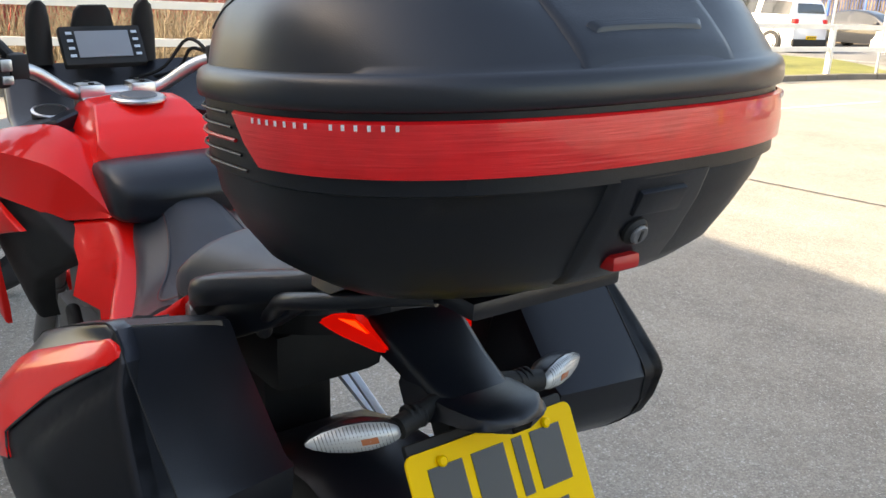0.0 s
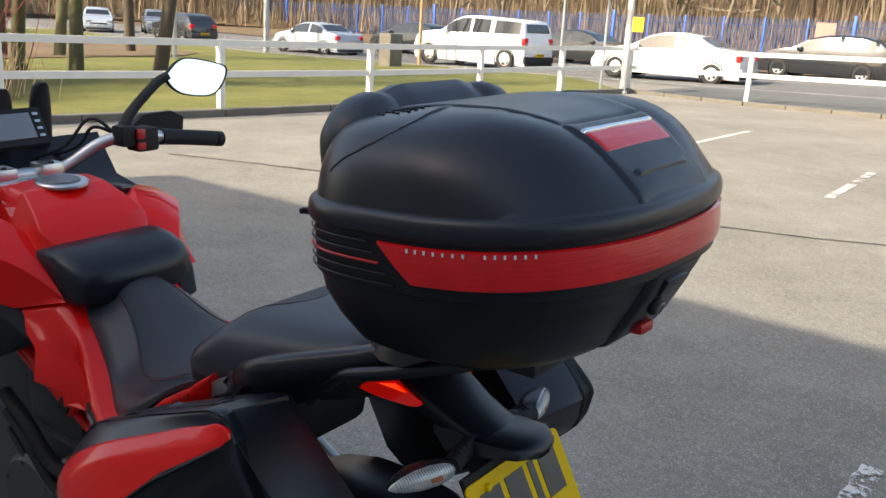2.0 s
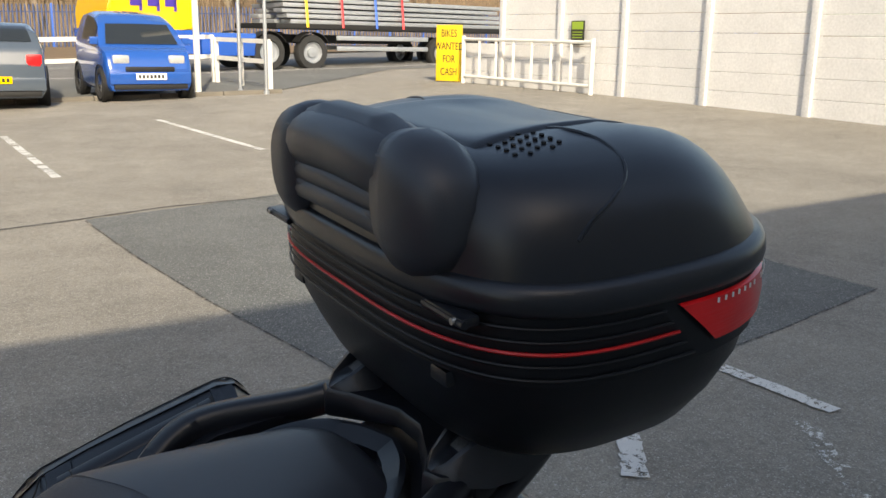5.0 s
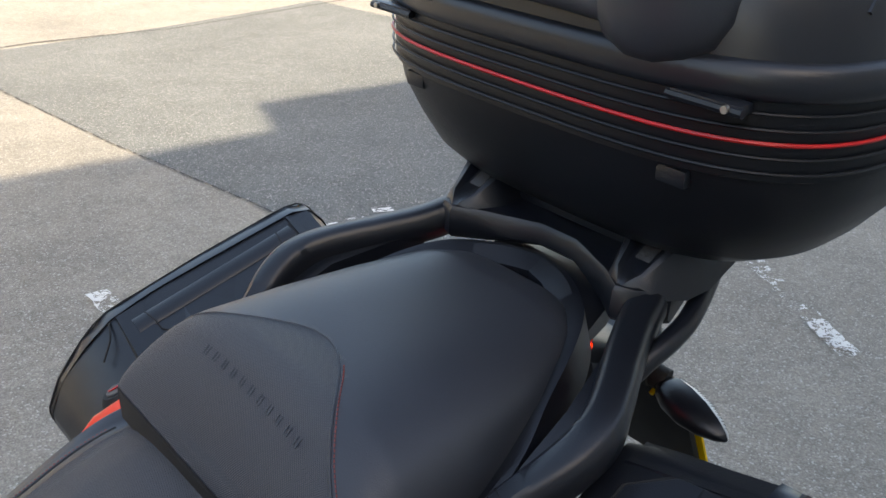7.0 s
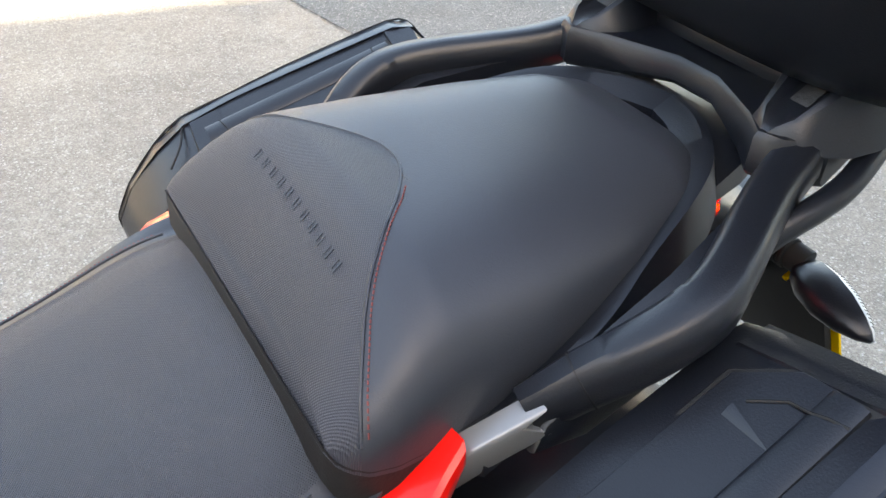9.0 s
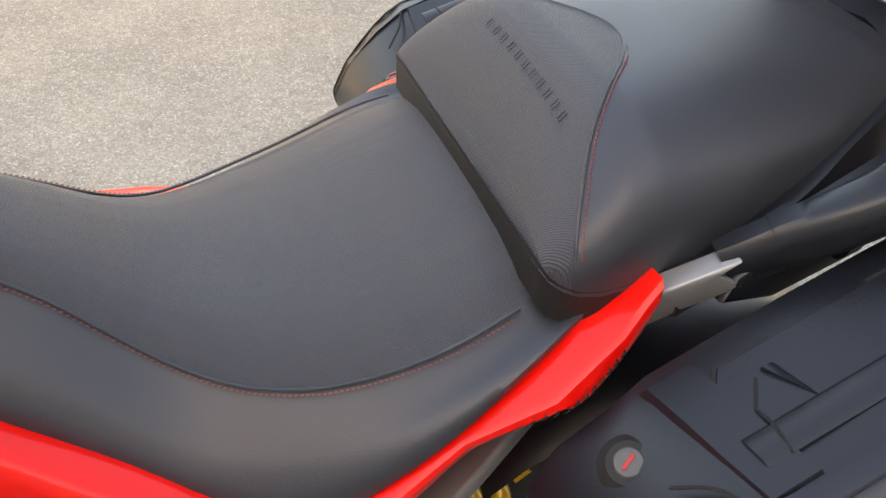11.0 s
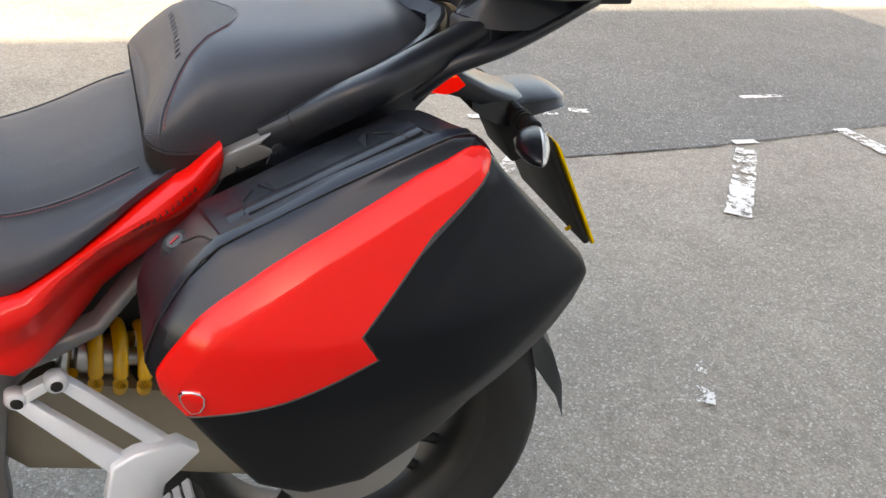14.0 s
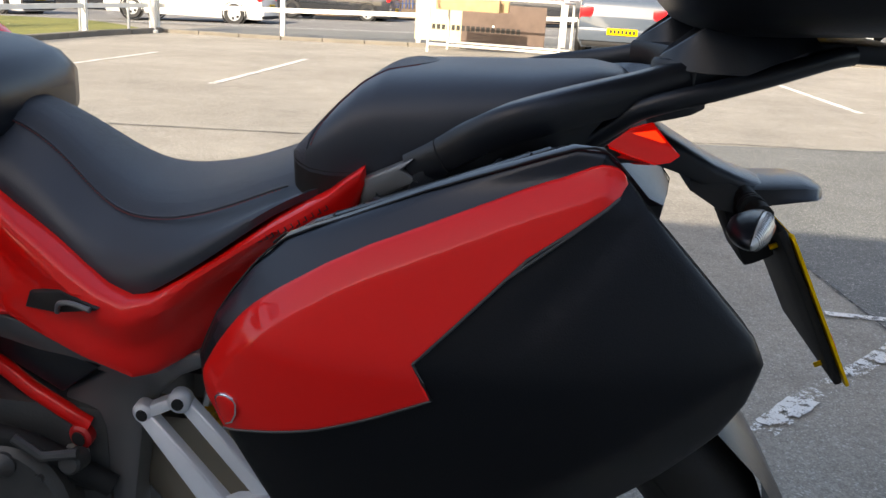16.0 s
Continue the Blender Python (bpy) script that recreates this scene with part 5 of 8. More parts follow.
for z, widths in ((0.038, (0.044, 0.044, 0.014, 0.044)), (-0.042, (0.044, 0.044, 0.044))):
    y = (sum(widths) + 0.012 * (len(widths) - 1)) / 2
    for w in widths:
        bm = bmnew()
        box(bm, -0.0026, -0.0014, y - w, y, z - 0.032, z + 0.032, m=pm)
        part("plate_bar", bm, INK, plate)
        y -= w + 0.012
for y, z in ((0.072, 0.074), (-0.072, 0.074), (0.072, -0.072)):
    bm = bmnew()
    disc(bm, pm @ Vector((-0.004, y, z)), pm.to_3x3() @ Vector((1, 0, 0)), 0.006, 0.006, 16, 0.002)
    tube(bm, [pm @ Vector((0, y, z)), pm @ Vector((0.02, y, z))], 0.003, 8)
    part("plate_screw", bm, PLATE, plate)
bm = bmnew()
box(bm, -0.014, -0.002, -0.035, 0.035, -0.088, -0.062, 0.003, m=pm)
part("rear_reflector", bm, LENS, plate, "small red reflector")

# black trim on the tank's shoulders
for side in (1, -1):
    bm = bmnew()
    top = [(0.748, 0.292, 0.948), (0.69, 0.235, 0.968), (0.635, 0.15, 0.988), (0.67, 0.10, 0.998), (0.75, 0.085, 0.992), (0.83, 0.12, 0.985), (0.83, 0.25, 0.962)]
    rings(bm, [[(x, side * y, z - d) for x, y, z in top] for d in (0.05, 0.004)] + [[(0.745 + (x - 0.745) * 0.95, side * (0.18 + (y - 0.18) * 0.95), z) for x, y, z in top]])
    part("shoulder_trim", bm, BLACK, bike, "black trim on the tank shoulder", 30)

# shock, swingarm, wheels
bm = bmnew()
a, b = Vector((0.132, 0.075, 0.556)), Vector((-0.03, 0.075, 0.520))
d = (b - a).normalized()
u, w = Vector((0, 1, 0)), d.cross(Vector((0, 1, 0)))
pth = [a + d * (0.165 * k / 110) + (u * math.cos(2 * math.pi * k / 19) + w * math.sin(2 * math.pi * k / 19)) * 0.041 for k in range(111)]
tube(bm, pth, 0.0092, 12)
shock = part("coil_spring", bm, SPRING, bike, "yellow coil spring", 60)
bm = bmnew()
disc(bm, a.lerp(b, 0.2), d, 0.024, 0.06, 24, 0.004)
disc(bm, a.lerp(b, 0.55), d, 0.012, 0.16, 20)
disc(bm, a - d * 0.008, d, 0.042, 0.012, 28, 0.003)
part("damper", bm, ALU, shock)
bm = bmnew()
slab(bm, [(0.26, 0.47), (0.22, 0.53), (0.13, 0.53), (0.0, 0.49), (-0.10, 0.42), (-0.22, 0.36), (-0.25, 0.32), (-0.22, 0.29), (-0.08, 0.32), (0.05, 0.36), (0.2, 0.40)], lambda x, z: 0.10, 0.05, 0.012)
part("swingarm", bm, BRONZE, bike, "bronze-grey cast swingarm")
bm = bmnew()
box(bm, -0.02, 0.20, -0.06, 0.06, 0.56, 0.70, 0.02)
box(bm, -0.13, 0.05, -0.09, 0.09, 0.72, 0.815, 0.03)
part("underseat_tray", bm, DEEP, bike)


def wheel(name, cx, r, width, parent, rim_mat, label, disc_r=0.5):
    bm = bmnew()
    w = width / 2
    lathe(bm, (cx, 0, r), (0, 1, 0), [(-w * 0.62, r * 0.68), (-w * 0.95, r * 0.80), (-w, r * 0.88), (-w * 0.8, r * 0.95), (-w * 0.4, r * 0.99), (0, r), (w * 0.4, r * 0.99), (w * 0.8, r * 0.95), (w, r * 0.88), (w * 0.95, r * 0.80), (w * 0.62, r * 0.68)], 56)
    wh = part(name, bm, TYRE, parent, label, 60)
    bm = bmnew()
    lathe(bm, (cx, 0, r), (0, 1, 0), [(-w * 0.7, r * 0.70), (-w * 0.62, r * 0.66), (-w * 0.3, r * 0.60), (w * 0.3, r * 0.60), (w * 0.62, r * 0.66), (w * 0.7, r * 0.70)], 56)
    for k in range(10):
        an = 2 * math.pi * (k // 2) / 5 + (0.16 if k % 2 else -0.16)
        tube(bm, [(cx + 0.04 * math.cos(an), 0, r + 0.04 * math.sin(an)), (cx + r * 0.62 * math.cos(an), 0, r + r * 0.62 * math.sin(an))], [0.014, 0.010], 8)
    disc(bm, (cx, 0, r), (0, 1, 0), 0.05, width * 0.8, 24, 0.01)
    part("rim", bm, rim_mat, wh, "cast spoked rim")
    for s in (1, -1):
        bm = bmnew()
        lathe(bm, (cx, s * w * 0.75, r), (0, 1, 0), [(-0.0025, 0.07), (-0.0025, r * disc_r), (0.0025, r * disc_r), (0.0025, 0.07), (-0.0025, 0.07)], 48)
        part("brake_disc", bm, DISC, wh)
    return wh


wheel("rear_wheel", -0.225, 0.325, 0.19, bike, DARKRIM, "black rear tyre on dark cast rim", 0.36)
wheel("front_wheel", 1.30, 0.30, 0.12, bike, GREYMETAL, "black front tyre on dark cast rim")
bm = bmnew()
pts = [(-0.225 + 0.345 * math.cos(a), 0.325 + 0.345 * math.sin(a)) for a in [radians(20 + 12 * k) for k in range(14)]]
rings(bm, [[(x, -0.10, z - 0.02), (x, -0.07, z), (x, 0.07, z), (x, 0.10, z - 0.02)] for x, z in pts], close=False)
part("rear_hugger", bm, BLACK, bike)

# engine block
bm = bmnew()
box(bm, 0.24, 0.80, -0.17, 0.15, 0.28, 0.56, 0.03)
engine = part("engine", bm, ENGINE, bike, "dark cast engine casing")
for name, x0, x1, w, z0, z1 in (("cylinder", 0.42, 0.62, 0.13, 0.52, 0.74), ("cylinder", 0.66, 0.98, 0.13, 0.34, 0.54), ("airbox", 0.60, 0.95, 0.10, 0.5, 0.88)):
    bm = bmnew()
    box(bm, x0, x1, -w, w, z0, z1, 0.03)
    part(name, bm, ENGINE, engine)
for x, z, r, y in ((0.36, 0.44, 0.085, 0.165), (0.30, 0.36, 0.05, 0.16), (0.52, 0.42, 0.10, 0.168), (0.42, 0.52, 0.024, 0.150), (0.345, 0.50, 0.015, 0.178)):
    bm = bmnew()
    disc(bm, (x, y, z), (0, 1, 0), r, 0.05, 28, 0.01)
    if r > 0.04:
        for k in range(6):
            a = radians(60 * k + 20)
            disc(bm, (x + 0.86 * r * math.cos(a), y + 0.026, z + 0.86 * r * math.sin(a)), (0, 1, 0), 0.005, 0.006, 8)
    part("engine_cover", bm, ENGINE, engine)
for q in (0, 1, 2):
    bm = bmnew()
    pth = smooth_path([(0.62, 0.17, 0.62 - 0.04 * q), (0.52, 0.185, 0.60 - 0.05 * q), (0.44, 0.18, 0.53 - 0.05 * q), (0.34, 0.17, 0.52 - 0.03 * q), (0.24, 0.15, 0.46)], 5)
    tube(bm, pth, 0.014 - 0.004 * q, 10)
    part("hose", bm, DEEP, engine)
bm = bmnew()
tube(bm, [(0.33, 0.19, 0.535), (0.30, 0.19, 0.515), (0.26, 0.185, 0.52)], 0.006, 8)
disc(bm, (0.27, 0.175, 0.505), (0, 1, 0.2), 0.013, 0.03, 16, 0.003)
part("sensor_pipe", bm, ENGINE, engine)
bm = bmnew()
box(bm, 0.266, 0.292, 0.135, 0.158, 0.492, 0.510, 0.006)
part("grey_connector", bm, ALU, engine)

# forks, bars, instruments
for s in (1, -1):
    bm = bmnew()
    tube(bm, [(0.80, s * 0.10, 0.97), (1.10, s * 0.10, 0.52)], 0.027, 16)
    tube(bm, [(1.10, s * 0.10, 0.52), (1.30, s * 0.10, 0.29)], 0.030, 16)
    fork = part("fork_leg", bm, GREYMETAL, bike, "dark fork leg")
    bm = bmnew()
    box(bm, 1.16, 1.22, s * 0.07 - 0.02, s * 0.07 + 0.02, 0.34, 0.42, 0.01)
    part("brake_caliper", bm, ALU, fork)
bm = bmnew()
pts = [(1.30 + 0.325 * math.cos(a), 0.30 + 0.325 * math.sin(a)) for a in [radians(30 + 12 * k) for k in range(13)]]
rings(bm, [[(x, -0.075, z - 0.02), (x, -0.05, z), (x, 0.05, z), (x, 0.075, z - 0.02)] for x, z in pts], close=False)
part("front_fender", bm, RED, bike)
bm = bmnew()
hb = smooth_path([(0.676, 0.446, 1.056), (0.678, 0.33, 1.072), (0.690, 0.23, 1.086), (0.722, 0.165, 1.072), (0.755, 0.085, 1.022), (0.76, 0, 1.018),
                  (0.755, -0.085, 1.022), (0.722, -0.165, 1.072), (0.690, -0.23, 1.086), (0.678, -0.33, 1.072), (0.676, -0.446, 1.056)], 6)
tube(bm, hb, 0.0135, 14)
bars = part("handlebar", bm, ALU, bike, "silver tapered handlebar", 60)
bm = bmnew()
box(bm, 0.725, 0.795, -0.078, 0.078, 0.986, 1.014, 0.008)
for s in (1, -1):
    box(bm, 0.732, 0.789, s * 0.052 - 0.026, s * 0.052 + 0.026, 1.006, 1.039, 0.008)
    tube(bm, [(0.76, s * 0.05, 0.92), (0.76, s * 0.05, 1.0)], 0.022, 16)
clampo = part("bar_clamp", bm, ALU, bars, "cast silver bar clamp")
for s in (1, -1):
    for x in (0.742, 0.780):
        bm = bmnew()
        disc(bm, (x, s * 0.052, 1.040), (0, 0, 1), 0.006, 0.004, 14, 0.001)
        part("clamp_bolt", bm, DEEP, clampo)
for s in (1, -1):
    flip = Matrix.Diagonal((1, s, 1, 1))
    gp = smooth_path([(0.676, 0.437, 1.057), (0.677, 0.36, 1.068), (0.681, 0.29, 1.077)], 5)
    bm = bmnew()
    tube(bm, gp, 0.0185, 16)
    disc(bm, (0.675, 0.450, 1.055), (0, 1, -0.1), 0.019, 0.02, 20, 0.003)
    bmesh.ops.transform(bm, matrix=flip, verts=bm.verts[:])
    part("hand_grip", bm, DEEP, bars, "black rubber grip")
    bm = bmnew()
    box(bm, 0.66, 0.712, 0.215, 0.272, 1.050, 1.105, 0.01)
    box(bm, 0.665, 0.71, 0.180, 0.215, 1.065, 1.112, 0.008)
    tube(bm, [(0.72, 0.21, 1.10), (0.75, 0.30, 1.085), (0.745, 0.42, 1.065)], [0.007, 0.006, 0.005], 8)
    bmesh.ops.transform(bm, matrix=flip, verts=bm.verts[:])
    sw = part("switch_block", bm, DEEP, bars)
    bm = bmnew()
    box(bm, 0.654, 0.662, 0.212, 0.232, 1.082, 1.104, 0.003)
    box(bm, 0.654, 0.662, 0.212, 0.232, 1.058, 1.074, 0.003)
    bmesh.ops.transform(bm, matrix=flip, verts=bm.verts[:])
    part("rocker_switch", bm, REDLINE if s < 0 else ALU, sw)
    bm = bmnew()
    pol = [(0.27, 1.085), (0.31, 1.115), (0.39, 1.118), (0.425, 1.10), (0.42, 1.055), (0.35, 1.05), (0.27, 1.055)]
    rings(bm, [[(0.775, y, z) for y, z in pol], [(0.79, y, z) for y, z in pol]])
    bmesh.ops.transform(bm, matrix=flip, verts=bm.verts[:])
    guard = part("hand_guard", bm, DEEP, bars, "black hand guard")
    bm = bmnew()
    box(bm, 0.773, 0.797, 0.28, 0.42, 1.036, 1.05, 0.006)
    bmesh.ops.transform(bm, matrix=flip, verts=bm.verts[:])
    part("guard_lamp", bm, CLEARLENS, guard)
    # mirror on a flat stalk
    bm = bmnew()
    tube(bm, smooth_path([(0.70, 0.205, 1.105), (0.705, 0.235, 1.140), (0.705, 0.30, 1.195), (0.70, 0.33, 1.212)], 5), [0.015] * 16, 10, 0.7)
    bmesh.ops.transform(bm, matrix=flip, verts=bm.verts[:])
    stalk = part("mirror_stalk", bm, DEEP, bike)
    mp = [(0.318, 1.212), (0.335, 1.186), (0.365, 1.170), (0.425, 1.166), (0.455, 1.188), (0.470, 1.222), (0.452, 1.236), (0.385, 1.250), (0.352, 1.244)]
    mp = [tuple(v)[1:] for v in smooth_path([(0, a, b) for a, b in mp + mp[:1]], 4)][:-1]
    cy = sum(p[0] for p in mp) / len(mp)
    cz = sum(p[1] for p in mp) / len(mp)
    # the glass is turned in towards the rider and tilted to the sky
    tilt = Matrix.Translation((0.675, cy, cz)) @ Matrix.Rotation(radians(12), 4, "Z") @ Matrix.Rotation(radians(7), 4, "Y") @ Matrix.Translation((-0.675, -cy, -cz))
    bm = bmnew()
    rings(bm, [[(0.675, cy + (y - cy) * k, cz + (z - cz) * k) for y, z in mp] for k in (1.0,)] + [[(0.675 + d, cy + (y - cy) * k, cz + (z - cz) * k) for y, z in mp] for d, k in ((-0.0015, 1.05), (0.002, 1.08), (0.012, 1.06), (0.024, 0.8), (0.03, 0.4))], cap=(False, True))
    bmesh.ops.transform(bm, matrix=tilt, verts=bm.verts[:])
    bmesh.ops.transform(bm, matrix=flip, verts=bm.verts[:])
    shell = part("mirror_shell", bm, DEEP, stalk, "", 60)
    bm = bmnew()
    bm.faces.new([bm.verts.new((0.6755, y, z)) for y, z in mp])
    bmesh.ops.transform(bm, matrix=tilt, verts=bm.verts[:])
    bmesh.ops.transform(bm, matrix=flip, verts=bm.verts[:])
    ob = part("mirror_glass", bm, MIRROR, stalk, "angular mirror glass reflecting sky")
bm = bmnew()
box(bm, -0.012, 0.012, -0.085, 0.085, -0.045, 0.045, 0.008, m=Matrix.Translation((0.82, 0.0, 1.105)) @ Matrix.Rotation(radians(32), 4, "Y"))
dash = part("dashboard", bm, DEEP, bike, "black instrument panel")
bm = bmnew()
box(bm, -0.0015, 0.0015, -0.055, 0.055, -0.03, 0.03, 0.001, m=Matrix.Translation((0.8085, 0.0, 1.1125)) @ Matrix.Rotation(radians(32), 4, "Y"))
lcd = part("display", bm, SCREEN, dash, "grey lcd display")
for k in range(4):
    for s in (1, -1):
        bm = bmnew()
        box(bm, -0.001, 0.001, -0.006, 0.006, -0.003, 0.003, 0.0005, m=Matrix.Translation((0.8085, 0.0, 1.1125)) @ Matrix.Rotation(radians(32), 4, "Y") @ Matrix.Translation((-0.002, s * 0.067, -0.026 + 0.017 * k)))
        part("dash_key", bm, ALU, dash)
bm = bmnew()
for y in (0.118, -0.098):
    rings(bm, [[(x0 + 0.018 * math.cos(a), y + w * math.sin(a), z) for a in [2 * math.pi * k / 14 for k in range(14)]] for x0, z, w in ((0.86, 1.07, 0.026), (0.855, 1.12, 0.026), (0.848, 1.165, 0.023), (0.842, 1.19, 0.018), (0.838, 1.200, 0.008))])
rings(bm, [[(x0 + 0.016 * math.cos(a), 0.008 + w * math.copysign(abs(math.sin(a)) ** 0.6, math.sin(a)), z) for a in [2 * math.pi * k / 16 for k in range(16)]] for x0, z, w in ((0.86, 1.10, 0.046), (0.855, 1.15, 0.044), (0.848, 1.178, 0.038), (0.842, 1.190, 0.028))])
part("screen_bracket", bm, DEEP, bike, "black windscreen brackets", 60)
bm = bmnew()
slab(bm, [(0.64, 0.965), (0.74, 0.945), (0.84, 0.95), (0.92, 1.0), (0.93, 1.06), (0.87, 1.07), (0.78, 0.985)], lambda x, z: 0.22 - 0.15 * max(0, x - 0.7), 0.44, 0.012)
part("cowl_panel", bm, BLACK, bike, "black cowl panel ahead of the tank")
bm = bmnew()
disc(bm, (0.725, 0.14, 0.985), (-0.25, 0.0, 1), 0.035, 0.02, 28, 0.005)
knob = part("filler_knob", bm, DEEP, bike, "black round preload knob")
bm = bmnew()
lathe(bm, (0.725, 0.14, 0.989), (-0.25, 0, 1), [(0, 0.034), (0.006, 0.036), (0.008, 0.031), (0.0, 0.030)], 28)
part("knob_ring", bm, ALU, knob)
for k, (y0, y1) in enumerate(((0.25, 0.06), (-0.25, -0.05), (-0.24, 0.02))):
    bm = bmnew()
    tube(bm, smooth_path([(0.71, y0 * 0.85, 1.08), (0.77, y0 * 0.7, 1.08 + 0.02 * k), (0.81, (y0 + y1) / 2, 1.05), (0.87, y1, 1.02)], 6), 0.004, 6)
    part("control_cable", bm, DEEP, bike)
bm = bmnew()
slab(bm, [(0.84, 0.97), (0.92, 0.96), (1.05, 0.91), (1.12, 0.86), (1.02, 0.80), (0.86, 0.80), (0.80, 0.86), (0.80, 0.93)], lambda x, z: 0.21 - 0.3 * max(0, x - 0.85), 0.42, 0.02)
part("nose_fairing", bm, RED, bike, "red nose fairing")
bm = bmnew()
tube(bm, [(0.20, 0.12, 0.33), (0.14, 0.20, 0.16), (0.12, 0.24, 0.02)], 0.011, 10)
disc(bm, (0.12, 0.245, 0.008), (0, 0.1, 1), 0.03, 0.012, 20, 0.003)
part("side_stand", bm, DEEP, bike)

# tank, bars and cockpit stand a little further forward
FORE = ("fuel_tank", "tank_pad", "handlebar", "mirror_stalk", "dashboard", "screen_bracket", "cowl_panel", "filler_knob", "control_cable", "shoulder_trim")
for ob in bike.children:
    if ob.name.split(".")[0] in FORE:
        ob.location.x += 0.024

# ---- top case ----
CASE = BIKE @ Matrix.Translation((-0.47, 0, 0.997)) @ pose(0, 0, 0, 0, 3.8, -2) @ Matrix.Translation((0.47, 0, -1.0))
case = thing("top_case", (-0.465, 0, 0.99), "large black top case with red reflector band and backrest", "top case", frame_of=CASE)
CXC, CA, CAF, CB = -0.474, 0.223, 0.182, 0.270


def outline(s_front, s_rear, s_side, z, n=72, grow=0.0):
    """A ring of the case: squarer to the front, rounder to the rear."""
    pts = []
    for k in range(n):
        a = 2 * math.pi * k / n
        c, s = math.cos(a), math.sin(a)
        p = 3.4 if c > 0 else 2.5
        q = (abs(c) ** p + abs(s) ** p) ** (-1 / p)
        x = CXC + c * q * ((CAF * s_front if c > 0 else CA * s_rear) + grow)
        y = s * q * (CB * s_side + grow)
        pts.append((x, y, z))
    return pts


bm = bmnew()
rows = ((1.013, 0.50, 0.45, 0.50), (1.015, 0.60, 0.54, 0.62), (1.022, 0.70, 0.64, 0.73), (1.038, 0.78, 0.73, 0.83), (1.068, 0.86, 0.815, 0.91), (1.10, 0.935, 0.905, 0.965), (1.122, 0.96, 0.955, 0.975), (1.124, 0.985, 0.985, 0.988), (1.185, 0.985, 0.985, 0.988))
rings(bm, [outline(f, r, s, z) for z, f, r, s in rows], cap=(True, True))
part("case_base", bm, CASEBLACK, case, "black moulded case base", 50)
bm = bmnew()
LIDROWS = ((1.183, 0.99, 0.99, 0.99), (1.1845, 1.006, 1.006, 1.006), (1.190, 1.013, 1.013, 1.012), (1.199, 1.012, 1.012, 1.011), (1.206, 1.003, 1.003, 1.003), (1.2095, 0.985, 0.982, 0.985), (1.2105, 0.970, 0.964, 0.970),
           (1.216, 0.967, 0.948, 0.966), (1.228, 0.960, 0.900, 0.957), (1.243, 0.948, 0.838, 0.940), (1.258, 0.928, 0.768, 0.912), (1.271, 0.903, 0.696, 0.876), (1.282, 0.866, 0.612, 0.828), (1.290, 0.81, 0.52, 0.76), (1.296, 0.70, 0.405, 0.64), (1.3005, 0.54, 0.30, 0.48), (1.303, 0.33, 0.17, 0.29), (1.304, 0.1, 0.06, 0.1))
rings(bm, [outline(f, r, s, z, 96) for z, f, r, s in LIDROWS], cap=(True, True))
# swell the sides apart from the spine
for v in bm.verts:
    if v.co.z > 1.225:
        t = min(1, (v.co.z - 1.225) / 0.03)
        spine = max(0, 1 - (abs(v.co.y) / 0.105) ** 4)
        hump = math.exp(-((abs(v.co.y) - 0.15) / 0.05) ** 2) * max(0, min(1, (CXC + 0.10 - v.co.x) / 0.08))
        v.co.z += t * (0.007 * hump - 0.005 * spine * max(0.3, min(1, (-0.42 - v.co.x) / 0.06)))
lid = part("case_lid", bm, LID, case, "domed black grained lid", 55)


def lid_z(x, y):
    """Height of the lid at a point of the plan."""
    best = 1.21
    for (z0, f0, r0, s0), (z1, f1, r1, s1) in zip(LIDROWS[5:], LIDROWS[6:]):
        for t in [k / 24 for k in range(25)]:
            f, r, s, z = f0 + (f1 - f0) * t, r0 + (r1 - r0) * t, s0 + (s1 - s0) * t, z0 + (z1 - z0) * t
            dx = x - CXC
            p = 3.4 if dx > 0 else 2.5
            if (abs(dx) / (CAF * f if dx > 0 else CA * r)) ** p + (abs(y) / (CB * s)) ** p <= 1:
                best = max(best, z)
    if best > 1.225:
        t = min(1, (best - 1.225) / 0.03)
        spine = max(0, 1 - (abs(y) / 0.105) ** 4)
        hump = math.exp(-((abs(y) - 0.15) / 0.05) ** 2) * max(0, min(1, (CXC + 0.10 - x) / 0.08))
        best += t * (0.007 * hump - 0.005 * spine * max(0.3, min(1, (-0.42 - x) / 0.06)))
    return best


def band_point(a, z, grow):
    c, s = math.cos(a), math.sin(a)
    p = 3.4 if c > 0 else 2.5
    q = (abs(c) ** p + abs(s) ** p) ** (-1 / p)
    k = 0.987
    return Vector((CXC + c * q * ((CAF if c > 0 else CA) * k + grow), s * q * (CB * k + grow), z))


# red reflector wrapped round the rear, cut on the slant at both ends
bm = bmnew()
A0, A1 = radians(90), radians(270)
n = 120
loops = []
for i in range(n + 1):
    t = i / n
    lp = []
    for z, g in ((1.136, 0.001), (1.137, 0.0045), (1.154, 0.006), (1.176, 0.0045), (1.178, 0.001)):
        k = (1.178 - z) / 0.042
        slant = radians(12) * k
        a = (A0 + slant) + (A1 - A0 - 2 * slant) * t
        lp.append(band_point(a, z, g))
    loops.append(lp)
rings(bm, loops, close=False)
band = part("reflector_band", bm, LENS, case, "red ribbed reflector band", 50)
